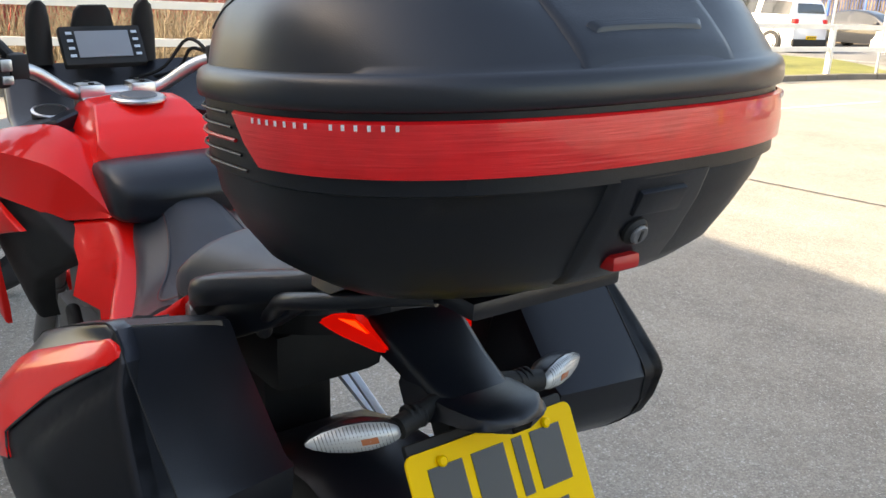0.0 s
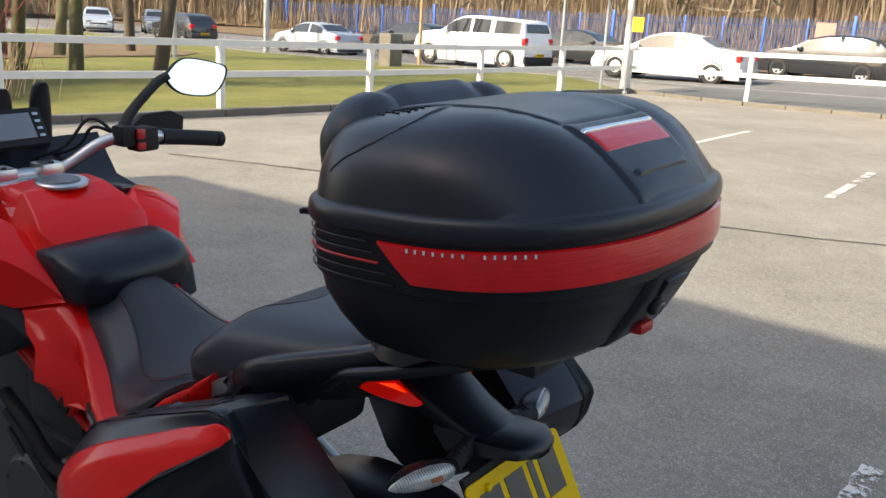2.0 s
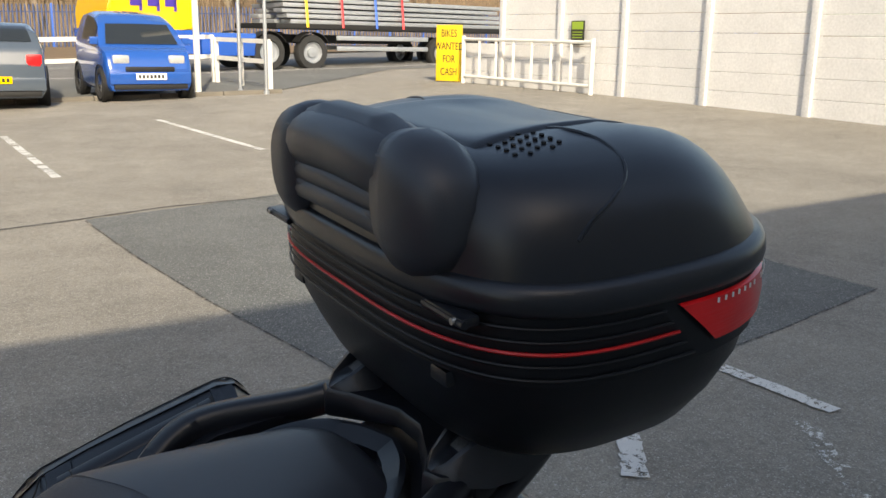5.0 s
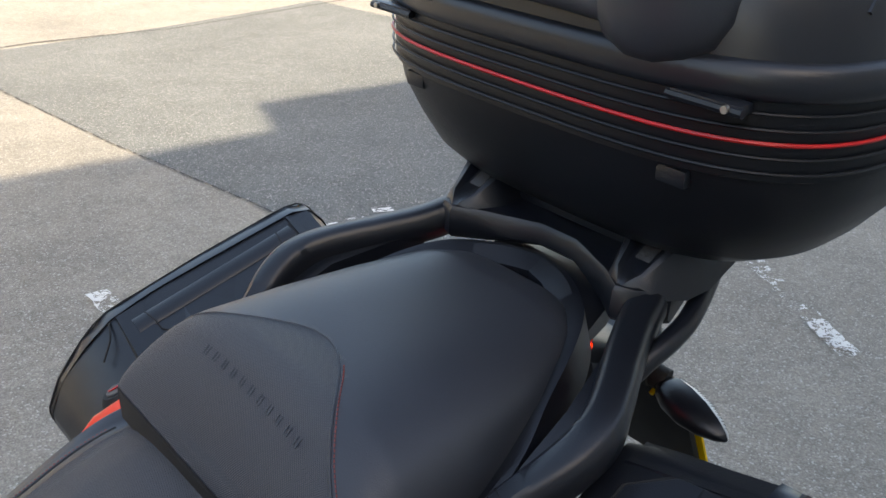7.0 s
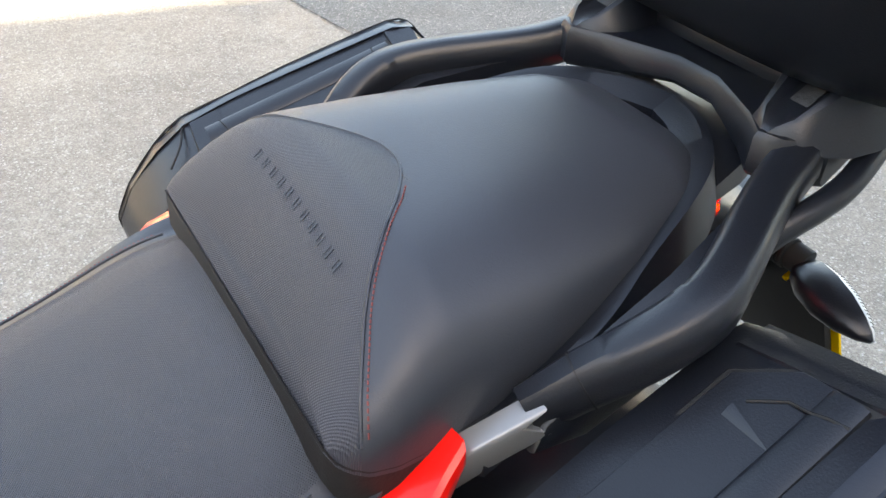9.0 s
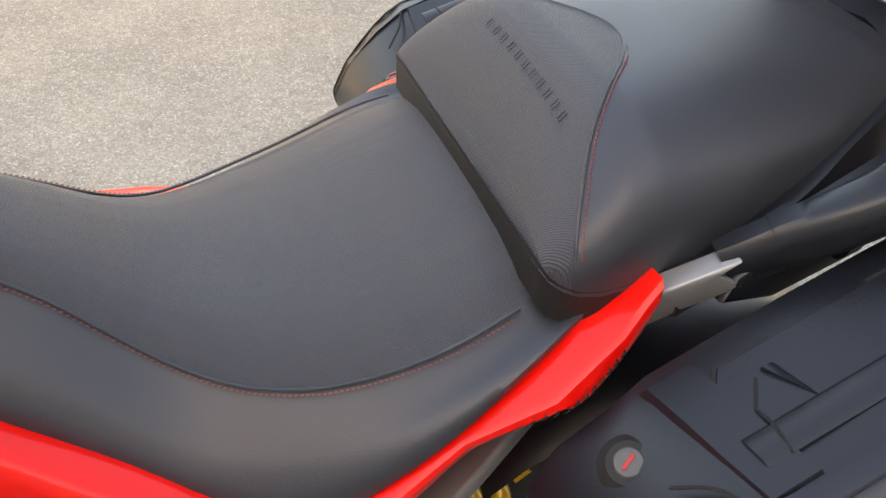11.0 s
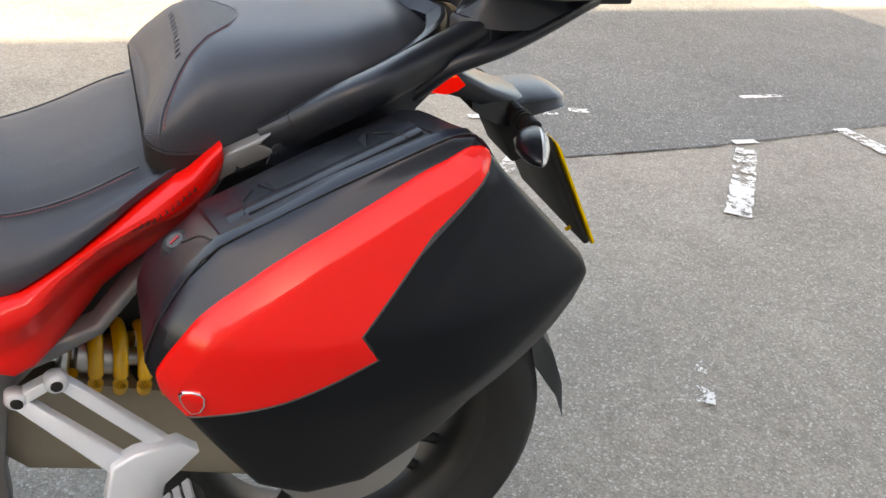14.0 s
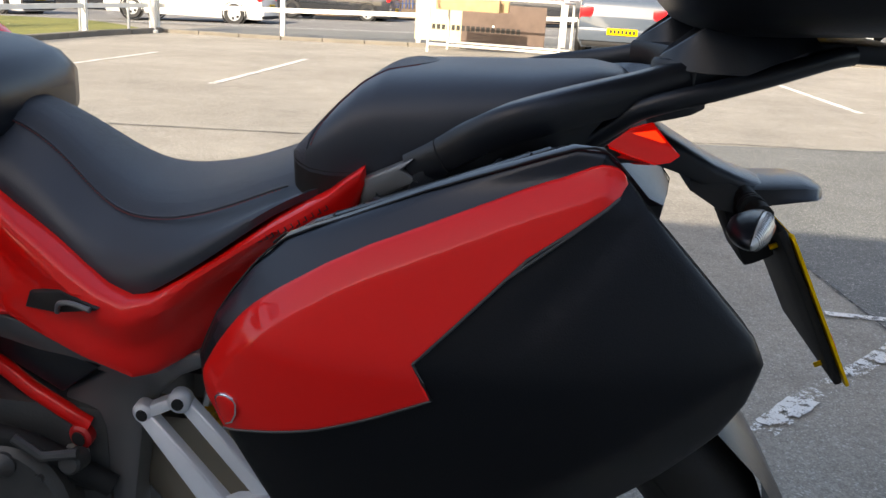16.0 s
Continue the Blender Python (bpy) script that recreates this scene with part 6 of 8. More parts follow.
# lettering stands as plain bars
for start in (radians(101.2), radians(216)):
    a = start
    for word, step in ((7, 2.55), (6, 2.25)):
        bm = bmnew()
        for k in range(word):
            o = band_point(a, 1.1735, 0.0062)
            t = (band_point(a + 0.01, 1.1735, 0.0062) - o).normalized()
            nrm = Vector((t.y, -t.x, 0))
            m = Matrix((( t.x, nrm.x, 0, o.x), (t.y, nrm.y, 0, o.y), (0, 0, 1, o.z), (0, 0, 0, 1)))
            box(bm, -0.0012, 0.0012, -0.0004, 0.0004, -0.0021, 0.0021, m=m)
            a += radians(step)
        part("white_bars", bm, WHITEINK, band, "row of small white bars")
        a += radians(2.6)
# grooved front half of the band with its red line
for z, r, mt, nm in ((1.175, 0.0012, CASEBLACK, "groove_rib"), (1.1635, 0.0013, CASEBLACK, "groove_rib"), (1.1535, 0.0017, REDLINE, "red_line"), (1.1425, 0.0013, CASEBLACK, "groove_rib"), (1.131, 0.0014, CASEBLACK, "groove_rib")):
    bm = bmnew()
    k = (1.178 - z) / 0.048
    lim = radians(85) + radians(11) * k
    tube(bm, [band_point(-lim + 2 * lim * i / 90, z, 0.0025) for i in range(91)], r, 6)
    part(nm, bm, mt, case, "thin red line round the case" if nm == "red_line" else "")
# rear lock panel, lock and red button
bm = bmnew()
lp = []
for z, s in ((1.126, 0.960), (1.10, 0.91), (1.06, 0.80), (1.038, 0.725), (1.028, 0.67)):
    x = CXC - CA * s - 0.006
    lp.append([(x + 0.02, 0.062, z), (x + 0.004, 0.055, z), (x, 0.048, z), (x, -0.048, z), (x + 0.004, -0.055, z), (x + 0.02, -0.062, z)])
rings(bm, lp, close=False)
lockp = part("lock_panel", bm, BLACK, case)
bm = bmnew()
disc(bm, (CXC - CA * 0.868 - 0.004, 0.012, 1.077), (-0.92, 0, -0.4), 0.0125, 0.010, 28, 0.003)
part("lock_ring", bm, DEEP, lockp)
bm = bmnew()
disc(bm, (CXC - CA * 0.868 - 0.0085, 0.012, 1.075), (-0.92, 0, -0.4), 0.0088, 0.006, 24, 0.0015)
barrel = part("lock_barrel", bm, GREYMETAL, lockp, "bright steel key barrel")
bm = bmnew()
box(bm, -0.0006, 0.0006, -0.0012, 0.0012, -0.005, 0.005, m=Matrix.Translation((CXC - CA * 0.868 - 0.0115, 0.012, 1.0737)) @ Matrix.Rotation(-0.41, 4, "Y"))
part("keyhole", bm, INK, barrel)
bm = bmnew()
box(bm, -0.012, 0.012, -0.016, 0.016, -0.007, 0.007, 0.005, m=Matrix.Translation((CXC - CA * 0.760 - 0.006, 0.008, 1.047)))
part("release_button", bm, REDLINE, lockp, "red release button")
bm = bmnew()
box(bm, -0.005, 0.005, -0.026, 0.026, -0.012, 0.012, 0.003, m=Matrix.Translation((CXC - CA * 0.918 - 0.005, 0.0, 1.104)) @ Matrix.Rotation(-0.5, 4, "Y"))
part("latch_flap", bm, BLACK, lockp)
# reflector and raised panel on the lid's rear
for nm, x0, x1, w0, w1, mt, g, lab in (("lid_spine", -0.365, -0.590, 0.128, 0.094, LID, 0.0034, "raised flat spine of the lid"), ("lid_panel", -0.588, -0.686, 0.093, 0.084, BLACK, 0.0046, "smooth rear panel of the lid"), ("lid_reflector", -0.612, -0.640, 0.083, 0.079, LENS, 0.0062, "red reflector on the lid"), ("chrome_strip", -0.6085, -0.6125, 0.084, 0.084, CHROME, 0.0075, "thin chrome strip"),
                                  ("lid_ridge", -0.664, -0.670, 0.064, 0.058, LID, 0.0085, "")):
    bm = bmnew()
    lp = []
    rows_n = 40 if nm == "lid_spine" else 24
    for i in range(rows_n + 1):
        t = i / rows_n
        x = x0 + (x1 - x0) * t
        w = w0 + (w1 - w0) * t
        lp.append([Vector((x, w * u, lid_z(x, w * u) + g - (0.005 if abs(u) == 1 or i in (0, rows_n) else 0))) for u in [-1, -0.985] + [0.9 * (2 * k / 16 - 1) for k in range(17)] + [0.985, 1]])
    rings(bm, lp, close=False)
    smooth_seat(bm, 2)
    part(nm, bm, mt, lid, lab, 60)
# seam curves on the lid
for s in (1, -1):
    bm = bmnew()
    pth = smooth_path([(-0.410, 0.0, 0), (-0.440, 0.07 * s, 0), (-0.462, 0.14 * s, 0), (-0.466, 0.19 * s, 0), (-0.452, 0.222 * s, 0), (-0.425, 0.238 * s, 0), (-0.385, 0.246 * s, 0)], 6)
    tube(bm, [(p.x, p.y, lid_z(p.x, p.y) - 0.0004) for p in pth], 0.0020, 6)
    part("lid_seam", bm, LID, lid)
bm = bmnew()
for i in range(5):
    for j in range(5):
        x, y = -0.384 - 0.0115 * i, 0.112 + 0.0125 * j + 0.006 * (i % 2)
        disc(bm, (x, y, lid_z(x, y) + 0.0006), (0.05, 0.2, 1), 0.0023, 0.002, 8)
part("vent_dots", bm, DEEP, lid, "rows of small vent holes")
bm = bmnew()
z = lid_z(-0.478, 0)
vs = disc(bm, (0, 0, 0), (0, 0, 1), 0.022, 0.004, 32, 0.0015)
bmesh.ops.transform(bm, matrix=Matrix.Translation((-0.478, 0, z - 0.0008)) @ Matrix.Diagonal((0.65, 1.5, 1, 1)), verts=bm.verts[:])
part("lid_badge", bm, BLACK, lid, "oval black badge")
# front hinges and catches
for y in (0.185, -0.185):
    bm = bmnew()
    box(bm, -0.3150, -0.2970, y - 0.03, y + 0.03, 1.176, 1.185, 0.003)
    tube(bm, [(-0.2990, y - 0.032, 1.180), (-0.2990, y + 0.032, 1.180)], 0.0038, 8)
    hinge = part("hinge", bm, BLACK, case)
    bm = bmnew()
    disc(bm, (-0.2955, y + (0.02 if y > 0 else -0.02), 1.181), (1, 0, 0), 0.003, 0.004, 10)
    part("hinge_screw", bm, BOLT, hinge)
    bm = bmnew()
    box(bm, -0.3250, -0.3070, y * 0.86 - 0.014, y * 0.86 + 0.014, 1.106, 1.121, 0.003)
    part("underside_catch", bm, BLACK, case)
bm = bmnew()
tube(bm, [(-0.2975, 0.0, 1.128), (-0.2975, 0.0, 1.18)], 0.0016, 6)
part("mould_line", bm, DEEP, case)
# backrest cushion: a ribbed middle between two lobes
bm = bmnew()
lp = []
for i in range(33):
    y = -0.115 + 0.23 * i / 32
    t = 1 - abs(y) / 0.115
    z1 = 1.312 + 0.014 * min(1, t * 2)
    lp.append([(-0.3650, y, 1.205), (-0.3110, y, 1.207), (-0.2970, y, 1.222)] + [(-0.2890 - 0.010 * math.cos(2 * math.pi * (k - 0.5) / 4 * 1.0 * 1) * 0.45, y, 1.228 + 0.074 * k / 16) for k in range(17)] + [(-0.3050, y, z1 - 0.004), (-0.3250, y, z1 - 0.002), (-0.3450, y, z1 - 0.014), (-0.3700, y, 1.284)])
rings(bm, lp)
back = part("backrest", bm, VINYL, case, "padded black backrest cushion", 60)
for s in (1, -1):
    bm = bmnew()
    lp = []
    for y, r, zc in ((0.086, 0.046, 1.262), (0.094, 0.058, 1.258), (0.115, 0.064, 1.254), (0.140, 0.060, 1.252), (0.162, 0.050, 1.250), (0.178, 0.036, 1.249), (0.186, 0.016, 1.248)):
        lp.append([(-0.3210 + 0.042 * math.copysign(abs(math.cos(a)) ** 0.8, math.cos(a)) * min(1, r / 0.06), s * y, zc + r * math.copysign(abs(math.sin(a)) ** 0.75, math.sin(a))) for a in [2 * math.pi * k / 26 for k in range(26)]])
    rings(bm, lp)
    part("backrest_lobe", bm, VINYL, back, "", 60)
for k in range(4):
    bm = bmnew()
    z = 1.232 + 0.0195 * k
    tube(bm, [(-0.2985, -0.094, z), (-0.2955, -0.05, z + 0.003), (-0.2945, 0, z + 0.004), (-0.2955, 0.05, z + 0.003), (-0.2985, 0.094, z)], 0.0135, 10, 1.0)
    part("cushion_rib", bm, VINYL, back, "", 60)
bm = bmnew()
tube(bm, smooth_path([(-0.328, -0.150, 1.256), (-0.318, -0.118, 1.274), (-0.306, -0.07, 1.284), (-0.305, 0, 1.287), (-0.306, 0.07, 1.284), (-0.318, 0.118, 1.274), (-0.328, 0.150, 1.256)], 5), 0.030, 16, 1.0)
part("top_roll", bm, VINYL, back, "", 60)

# ---- panniers ----
PAN = [(0.078, 0.740), (0.064, 0.775), (0.036, 0.816), (0.008, 0.842), (-0.038, 0.861), (-0.098, 0.886), (-0.156, 0.907), (-0.210, 0.926), (-0.234, 0.925), (-0.250, 0.910), (-0.268, 0.886), (-0.356, 0.796),
       (-0.367, 0.774), (-0.362, 0.736), (-0.346, 0.706), (-0.30, 0.665), (-0.20, 0.600), (-0.12, 0.568), (-0.06, 0.566), (-0.012, 0.590), (0.020, 0.640), (0.058, 0.700), (0.076, 0.725)]


def inset(poly, d):
    n, out = len(poly), []
    area = sum(poly[i][0] * poly[(i + 1) % n][1] - poly[(i + 1) % n][0] * poly[i][1] for i in range(n))
    s = 1 if area > 0 else -1
    for i in range(n):
        a, b, c = Vector(poly[i - 1]), Vector(poly[i]), Vector(poly[(i + 1) % n])
        d1, d2 = (b - a).normalized(), (c - b).normalized()
        nn = (Vector((-d1.y, d1.x)) + Vector((-d2.y, d2.x))) * s
        out.append(tuple(b + nn / max(0.5, nn.length_squared / 2) * d))
    return out


def divided(poly, step=0.012):
    """The same outline with its long edges cut into short ones."""
    out = []
    for a, b in zip(poly, poly[1:] + poly[:1]):
        n = max(1, int(math.dist(a, b) / step))
        out += [(a[0] + (b[0] - a[0]) * k / n, a[1] + (b[1] - a[1]) * k / n) for k in range(n)]
    return out


def pan_top(x):
    return interp(-x, [-p[0] for p in PAN[:9]], [p[1] for p in PAN[:9]])


# the red panel keeps an even, slowly widening distance from the pannier's upper edge
RED_LOW = [(0.050, 0.692), (-0.03, 0.718), (-0.075, 0.736), (-0.113, 0.752), (-0.098, 0.778), (-0.176, 0.850), (-0.244, 0.893)]
REDPAN = [(-0.251, 0.902), (-0.246, 0.911), (-0.230, 0.9150)]
for k in range(15):
    x = -0.205 + 0.225 * k / 14
    REDPAN.append((x, interp(-x, (-0.02, 0.0, 0.03, 0.06, 0.10, 0.14, 0.18, 0.22), (0.8021, 0.8161, 0.8344, 0.8491, 0.8650, 0.8809, 0.8970, 0.9104))))
REDPAN += [(0.036, 0.788), (0.050, 0.770), (0.063, 0.749), (0.071, 0.731), (0.069, 0.714), (0.062, 0.701)] + RED_LOW


RED_EDGE = [(p.x, p.z) for p in smooth_path([(x, 0, z) for x, z in REDPAN[:24]], 3)]
REDPAN = RED_EDGE + RED_LOW


def from_edge(x, z):
    """How far a point lies inside (+) or outside (-) the red panel's upper and front edge."""
    best, sign = 9.0, 1
    for (x0, z0), (x1, z1) in zip(RED_EDGE, RED_EDGE[1:]):
        dx, dz = x1 - x0, z1 - z0
        t = max(0, min(1, ((x - x0) * dx + (z - z0) * dz) / (dx * dx + dz * dz)))
        d = math.hypot(x - x0 - dx * t, z - z0 - dz * t)
        if d < best - 1e-9:
            best, sign = d, 1 if dx * (z - z0) - dz * (x - x0) <= 0 or (t == 0 and x0 < -0.25) or (t == 1 and z1 < 0.702) else -1
    return best * sign


SHELF = 0.0165


def ease(v, r):
    """max(0, v) with its corner rounded."""
    return 0.5 * (v + math.hypot(v, r))


def face_y(x, z):
    """The lid's outer face: leaning flank, a strip of the red turned to the sky, the black edge rolling inwards, facets to the rear and below."""
    q = from_edge(x, z)
    y = sum(interp(x + d, (-0.37, -0.33, -0.28, -0.22, -0.14, -0.06, -0.03, 0.0, 0.0485, 0.08), (0.346, 0.362, 0.378, 0.391, 0.390, 0.387, 0.381, 0.3725, 0.346, 0.326)) for d in (-0.02, -0.01, 0, 0.01, 0.02)) / 5
    y -= 0.55 * ease(z - 0.775, 0.012) + 0.70 * ease(SHELF - q, 0.0012)
    y -= 0.26 * ease(0.70 - z, 0.02)
    # facet that falls away behind and below
    y -= 0.42 * ease(-0.51 * (x + 0.265) - 0.86 * (z - 0.724), 0.003) * max(0, min(1, (-0.12 - x) / 0.12))
    # shallow channel from the rear corner
    t = max(0, min(1, (-0.145 - x) / 0.06)) * max(0, min(1, (x + 0.290) / 0.03))
    w = (z - 0.800 + 0.92 * (x + 0.170)) / 0.013
    y -= 0.0035 * t * math.exp(-w * w)
    return 0.306 + ease(y - 0.306, 0.006)


def pannier(side, label):
    flip = Matrix.Diagonal((1, side, 1, 1))

    def fl(bm):
        if side < 0:
            bmesh.ops.transform(bm, matrix=flip, verts=bm.verts[:])
        return bm
    hung = BIKE @ SPLAY if side > 0 else BIKE @ Matrix.Translation((-0.02, -0.006, -0.016)) @ flip @ SPLAY @ flip
    body = thing("pannier", (-0.14, side * 0.28, 0.592), label, "pannier", "pair of panniers", frame_of=hung)
    bm = bmnew()
    lp = []
    for y, d in ((0.165, 0.045), (0.17, 0.026), (0.19, 0.020), (0.25, 0.010), (0.285, 0.003), (0.303, 0.0012)):
        lp.append([(x, y, z) for x, z in [q if p[1] > 0.78 else ((p[0] + q[0]) / 2, p[1] * 0.75 + q[1] * 0.25) for p, q in zip(PAN, inset(PAN, d))]])
    rings(bm, lp)
    shellp = part("pannier_shell", fl(bm), BLACK, body, "black pannier shell", 32)
    bm = bmnew()
    edge = divided(PAN)
    rings(bm, [[(x, 0.3036, z) for x, z in inset(edge, 0.002)], [(x, 0.3045, z) for x, z in inset(edge, 0.0006)], [(x, face_y(x, z) - 0.006, z) for x, z in inset(edge, 0.0006)]], cap=(True, False))
    folds = [RED_EDGE, inset(REDPAN, -0.006)[:70], inset(REDPAN, SHELF)[3:66], divided([(-0.358, 0.7792), (-0.180, 0.6736)], 0.01)] + [divided([(-0.290, 0.9104 + d), (-0.145, 0.777 + d)], 0.008) for d in (-0.016, 0, 0.016)]
    slab(bm, inset(edge, 0.0006), lambda x, z: face_y(x, z) - 0.001, 0.02, 0.006, grain=0.012, lines=folds)
    # the strip above the red takes the black with sky blue mixed in
    for f in bm.faces:
        c = f.calc_center_median()
        if c.x < 0.06 and from_edge(c.x, c.z) < -0.0005:
            f.material_index = 1
    part("pannier_lid", fl(bm), [MATT, SHOULDERBLACK], body, "black pannier lid", 40)
    bm = bmnew()
    slab(bm, divided(REDPAN), lambda x, z: face_y(x, z) + 0.003, 0.012, 0.0022, grain=0.011, lines=[inset(REDPAN, SHELF - 0.0012)[3:66], inset(REDPAN, SHELF + 0.0012)[3:66], inset(REDPAN, 0.007)[2:68]])
    redp = part("red_panel", fl(bm), RED, body, "gloss red painted panel", 20)
    # outline bead along the lower edge
    bm = bmnew()
    tube(bm, [(x, face_y(x, z) + 0.0015, z) for x, z in divided(RED_LOW)[:-20]], 0.0015, 6)
    part("panel_bead", fl(bm), ENGINE, redp)
    bm = bmnew()
    bd = [(0.047 + (x - 0.047) * 0.8, 0.712 + (z - 0.712) * 0.85) for x, z in ((0.059, 0.721), (0.055, 0.7265), (0.046, 0.729), (0.037, 0.7275), (0.033, 0.723), (0.0335, 0.712), (0.038, 0.702), (0.047, 0.696), (0.054, 0.702), (0.058, 0.711))]
    slab(bm, bd, lambda x, z: face_y(x, z) + 0.0062, 0.005, 0.001)
    badge = part("shield_badge", fl(bm), CHROME, redp, "small chrome-edged shield badge")
    bm = bmnew()
    slab(bm, inset(bd, 0.0017), lambda x, z: face_y(x, z) + 0.0068, 0.002, 0.0003)
    part("shield_face", fl(bm), RED, badge)
    bm = bmnew()
    disc(bm, (0.0262, 0.2105, 0.7925), (0.45, 0.2, 0.85), 0.0195, 0.020, 32, 0.006)
    lk = part("lock_boss", fl(bm), DEEP, body, "round black lock boss")
    bm = bmnew()
    disc(bm, (0.0307, 0.2125, 0.8010), (0.45, 0.2, 0.85), 0.0095, 0.004, 28, 0.001)
    part("lock_barrel", fl(bm), ENGINE, lk, "steel lock barrel")
    bm = bmnew()
    box(bm, -0.0011, 0.0011, -0.0055, 0.0055, -0.0006, 0.0006, m=Matrix.Translation((0.0318, 0.2130, 0.8031)) @ Vector((0.45, 0.2, 0.85)).to_track_quat("Z", "Y").to_matrix().to_4x4())
    part("key_mark", fl(bm), REDLINE, lk, "red mark")
    # carrying handle let into the top
    slope = math.atan2(0.907 - 0.861, 0.118)
    hm = Matrix.Translation((-0.105, 0.246, 0.8735)) @ Matrix.Rotation(slope, 4, "Y") @ Matrix.Rotation(0.15, 4, "X")

    def plate(bm, poly, z0, z1, grow=0.0):
        rings(bm, [[hm @ Vector((x, y, z)) for x, y in inset(poly, -grow + d)] for z, d in ((z0, 0.0), (z1 - 0.001, 0.0), (z1, 0.001))])
    hexa = [(0.104, 0.030), (0.104, -0.020), (0.078, -0.052), (-0.078, -0.052), (-0.104, -0.020), (-0.104, 0.030)]
    bm = bmnew()
    plate(bm, hexa, -0.010, 0.0018, 0.003)
    hd = part("handle_recess", fl(bm), DEEP, body)
    bm = bmnew()
    plate(bm, [(0.103, 0.004), (0.103, -0.020), (0.078, -0.051), (-0.078, -0.051), (-0.103, -0.020), (-0.103, 0.004)], -0.008, 0.003)
    part("latch_plate", fl(bm), BLACK, hd)
    bm = bmnew()
    loops = []
    for k in range(9):
        x = -0.100 + 0.025 * k
        loops.append([hm @ Vector((x, y, z)) for y, z in ((0.000, -0.002), (0.000, 0.0036), (0.003, 0.0056), (0.019, 0.0064), (0.0235, 0.0048), (0.0245, 0.001), (0.0245, -0.002))])
    rings(bm, loops)
    part("carry_handle", fl(bm), BLACK, hd, "black carrying handle", 50)
    for q in (1, -1):
        bm = bmnew()
        tube(bm, [hm @ Vector((q * 0.084, 0.023, 0.0050)), hm @ Vector((q * 0.082, 0.012, 0.0063)), hm @ Vector((q * 0.080, 0.002, 0.0050)), hm @ Vector((q * 0.080, -0.012, 0.0034)), hm @ Vector((q * 0.066, -0.030, 0.0034))], 0.0011, 6)
        part("handle_joint", fl(bm), DEEP, hd)
        bm = bmnew()
        rings(bm, [[hm @ Vector(p) for p in ((q * 0.060, -0.034, 0.0028), (q * 0.050, -0.034, 0.0028), (q * 0.046, 0.004, 0.0028))], [hm @ Vector(p) for p in ((q * 0.059, -0.033, 0.0062), (q * 0.055, -0.033, 0.0062), (q * 0.047, 0.002, 0.0032))]])
        part("handle_wedge", fl(bm), LID, hd)
    # raised ribs over the top
    for xc in (-0.215, -0.012):
        bm = bmnew()
        lp = []
        for y, up in ((0.178, -0.006), (0.182, 0.0022), (0.215, 0.0024), (0.25, 0.0024), (0.285, 0.0024), (0.290, -0.004)):
            drop = interp(y, (0.17, 0.19, 0.25, 0.285), (0.026, 0.020, 0.010, 0.003))
            lp.append([(x, y, pan_top(x) - drop * 1.06 + h * up - (1 - h) * 0.004) for x, h in ((xc - 0.016, 0), (xc - 0.0145, 1), (xc + 0.0145, 1), (xc + 0.016, 0))])
        rings(bm, lp, close=False)
        part("strap_rib", fl(bm), BLACK, shellp)
    # short mould line over the front shoulder
    bm = bmnew()
    tube(bm, smooth_path([(0.030, 0.245, 0.817), (0.017, 0.262, 0.831), (0.010, 0.285, 0.838)], 4), 0.0012, 6)
    part("mould_line", fl(bm), DEEP, shellp)
    bm = bmnew()
    tube(bm, smooth_path([(x, 0.3037, z) for x, z in inset(PAN, 0.0008) + inset(PAN, 0.0008)[:1]], 2), 0.0010, 6)
    part("lid_gasket", fl(bm), DEEP, body)
    return body


pannier(1, "black pannier with gloss red panel, hung beside the seat")
pannier(-1, "black pannier with red lid panel, hung on the far side")

# ---- palisade fence ----
pal = thing("palisade_fence", on(0, -57), "dark blue steel palisade fence beyond the road", "fence")
rnd = random.Random(11)
PAL = [(-70, -56), (-20, -56), (10, -57), (30, -58), (48, -58), (70, -56)]
pp = [Vector((p.x, p.y, 0)) for p in smooth_path([(x, y, 0) for x, y in PAL], 8)]
cum = [0.0]
for a, b in zip(pp, pp[1:]):
    cum.append(cum[-1] + (b - a).length)


def along(s):
    i = max(1, min(len(pp) - 1, int(np.searchsorted(cum, s))))
    t = (s - cum[i - 1]) / (cum[i] - cum[i - 1])
    return pp[i - 1].lerp(pp[i], t), (pp[i] - pp[i - 1]).normalized()


pales = bmnew()
s = 0.2
while s < cum[-1]:
    q, d = along(s)
    z = gz(q.x, q.y)
    w = d * 0.045
    h = 2.5 + 0.02 * rnd.random()
    add_faces(pales, [q - w + Vector((0, 0, z)), q + w + Vector((0, 0, z)), q + w + Vector((0, 0, z + h - 0.08)), q + Vector((0, 0, z + h)), q - w + Vector((0, 0, z + h - 0.08)), q + Vector((-d.y, d.x, 0)) * 0.02 + Vector((0, 0, z + h - 0.1)), q + Vector((-d.y, d.x, 0)) * 0.02 + Vector((0, 0, z))], [(0, 6, 5, 3, 4), (6, 1, 2, 3, 5)])
    s += 0.22
tagged(part("paling", pales, PALISADE, pal, "blue steel pales"), kind="stuff")
for lo in (0.4, 2.05):
    bm = bmnew()
    pts = [along(cum[-1] * k / 60)[0] for k in range(61)]
    tube(bm, [(q.x, q.y, gz(q.x, q.y) + lo) for q in pts], 0.03, 4)
    part("rail", bm, PALISADE, pal)
s = 1.0
k = 0
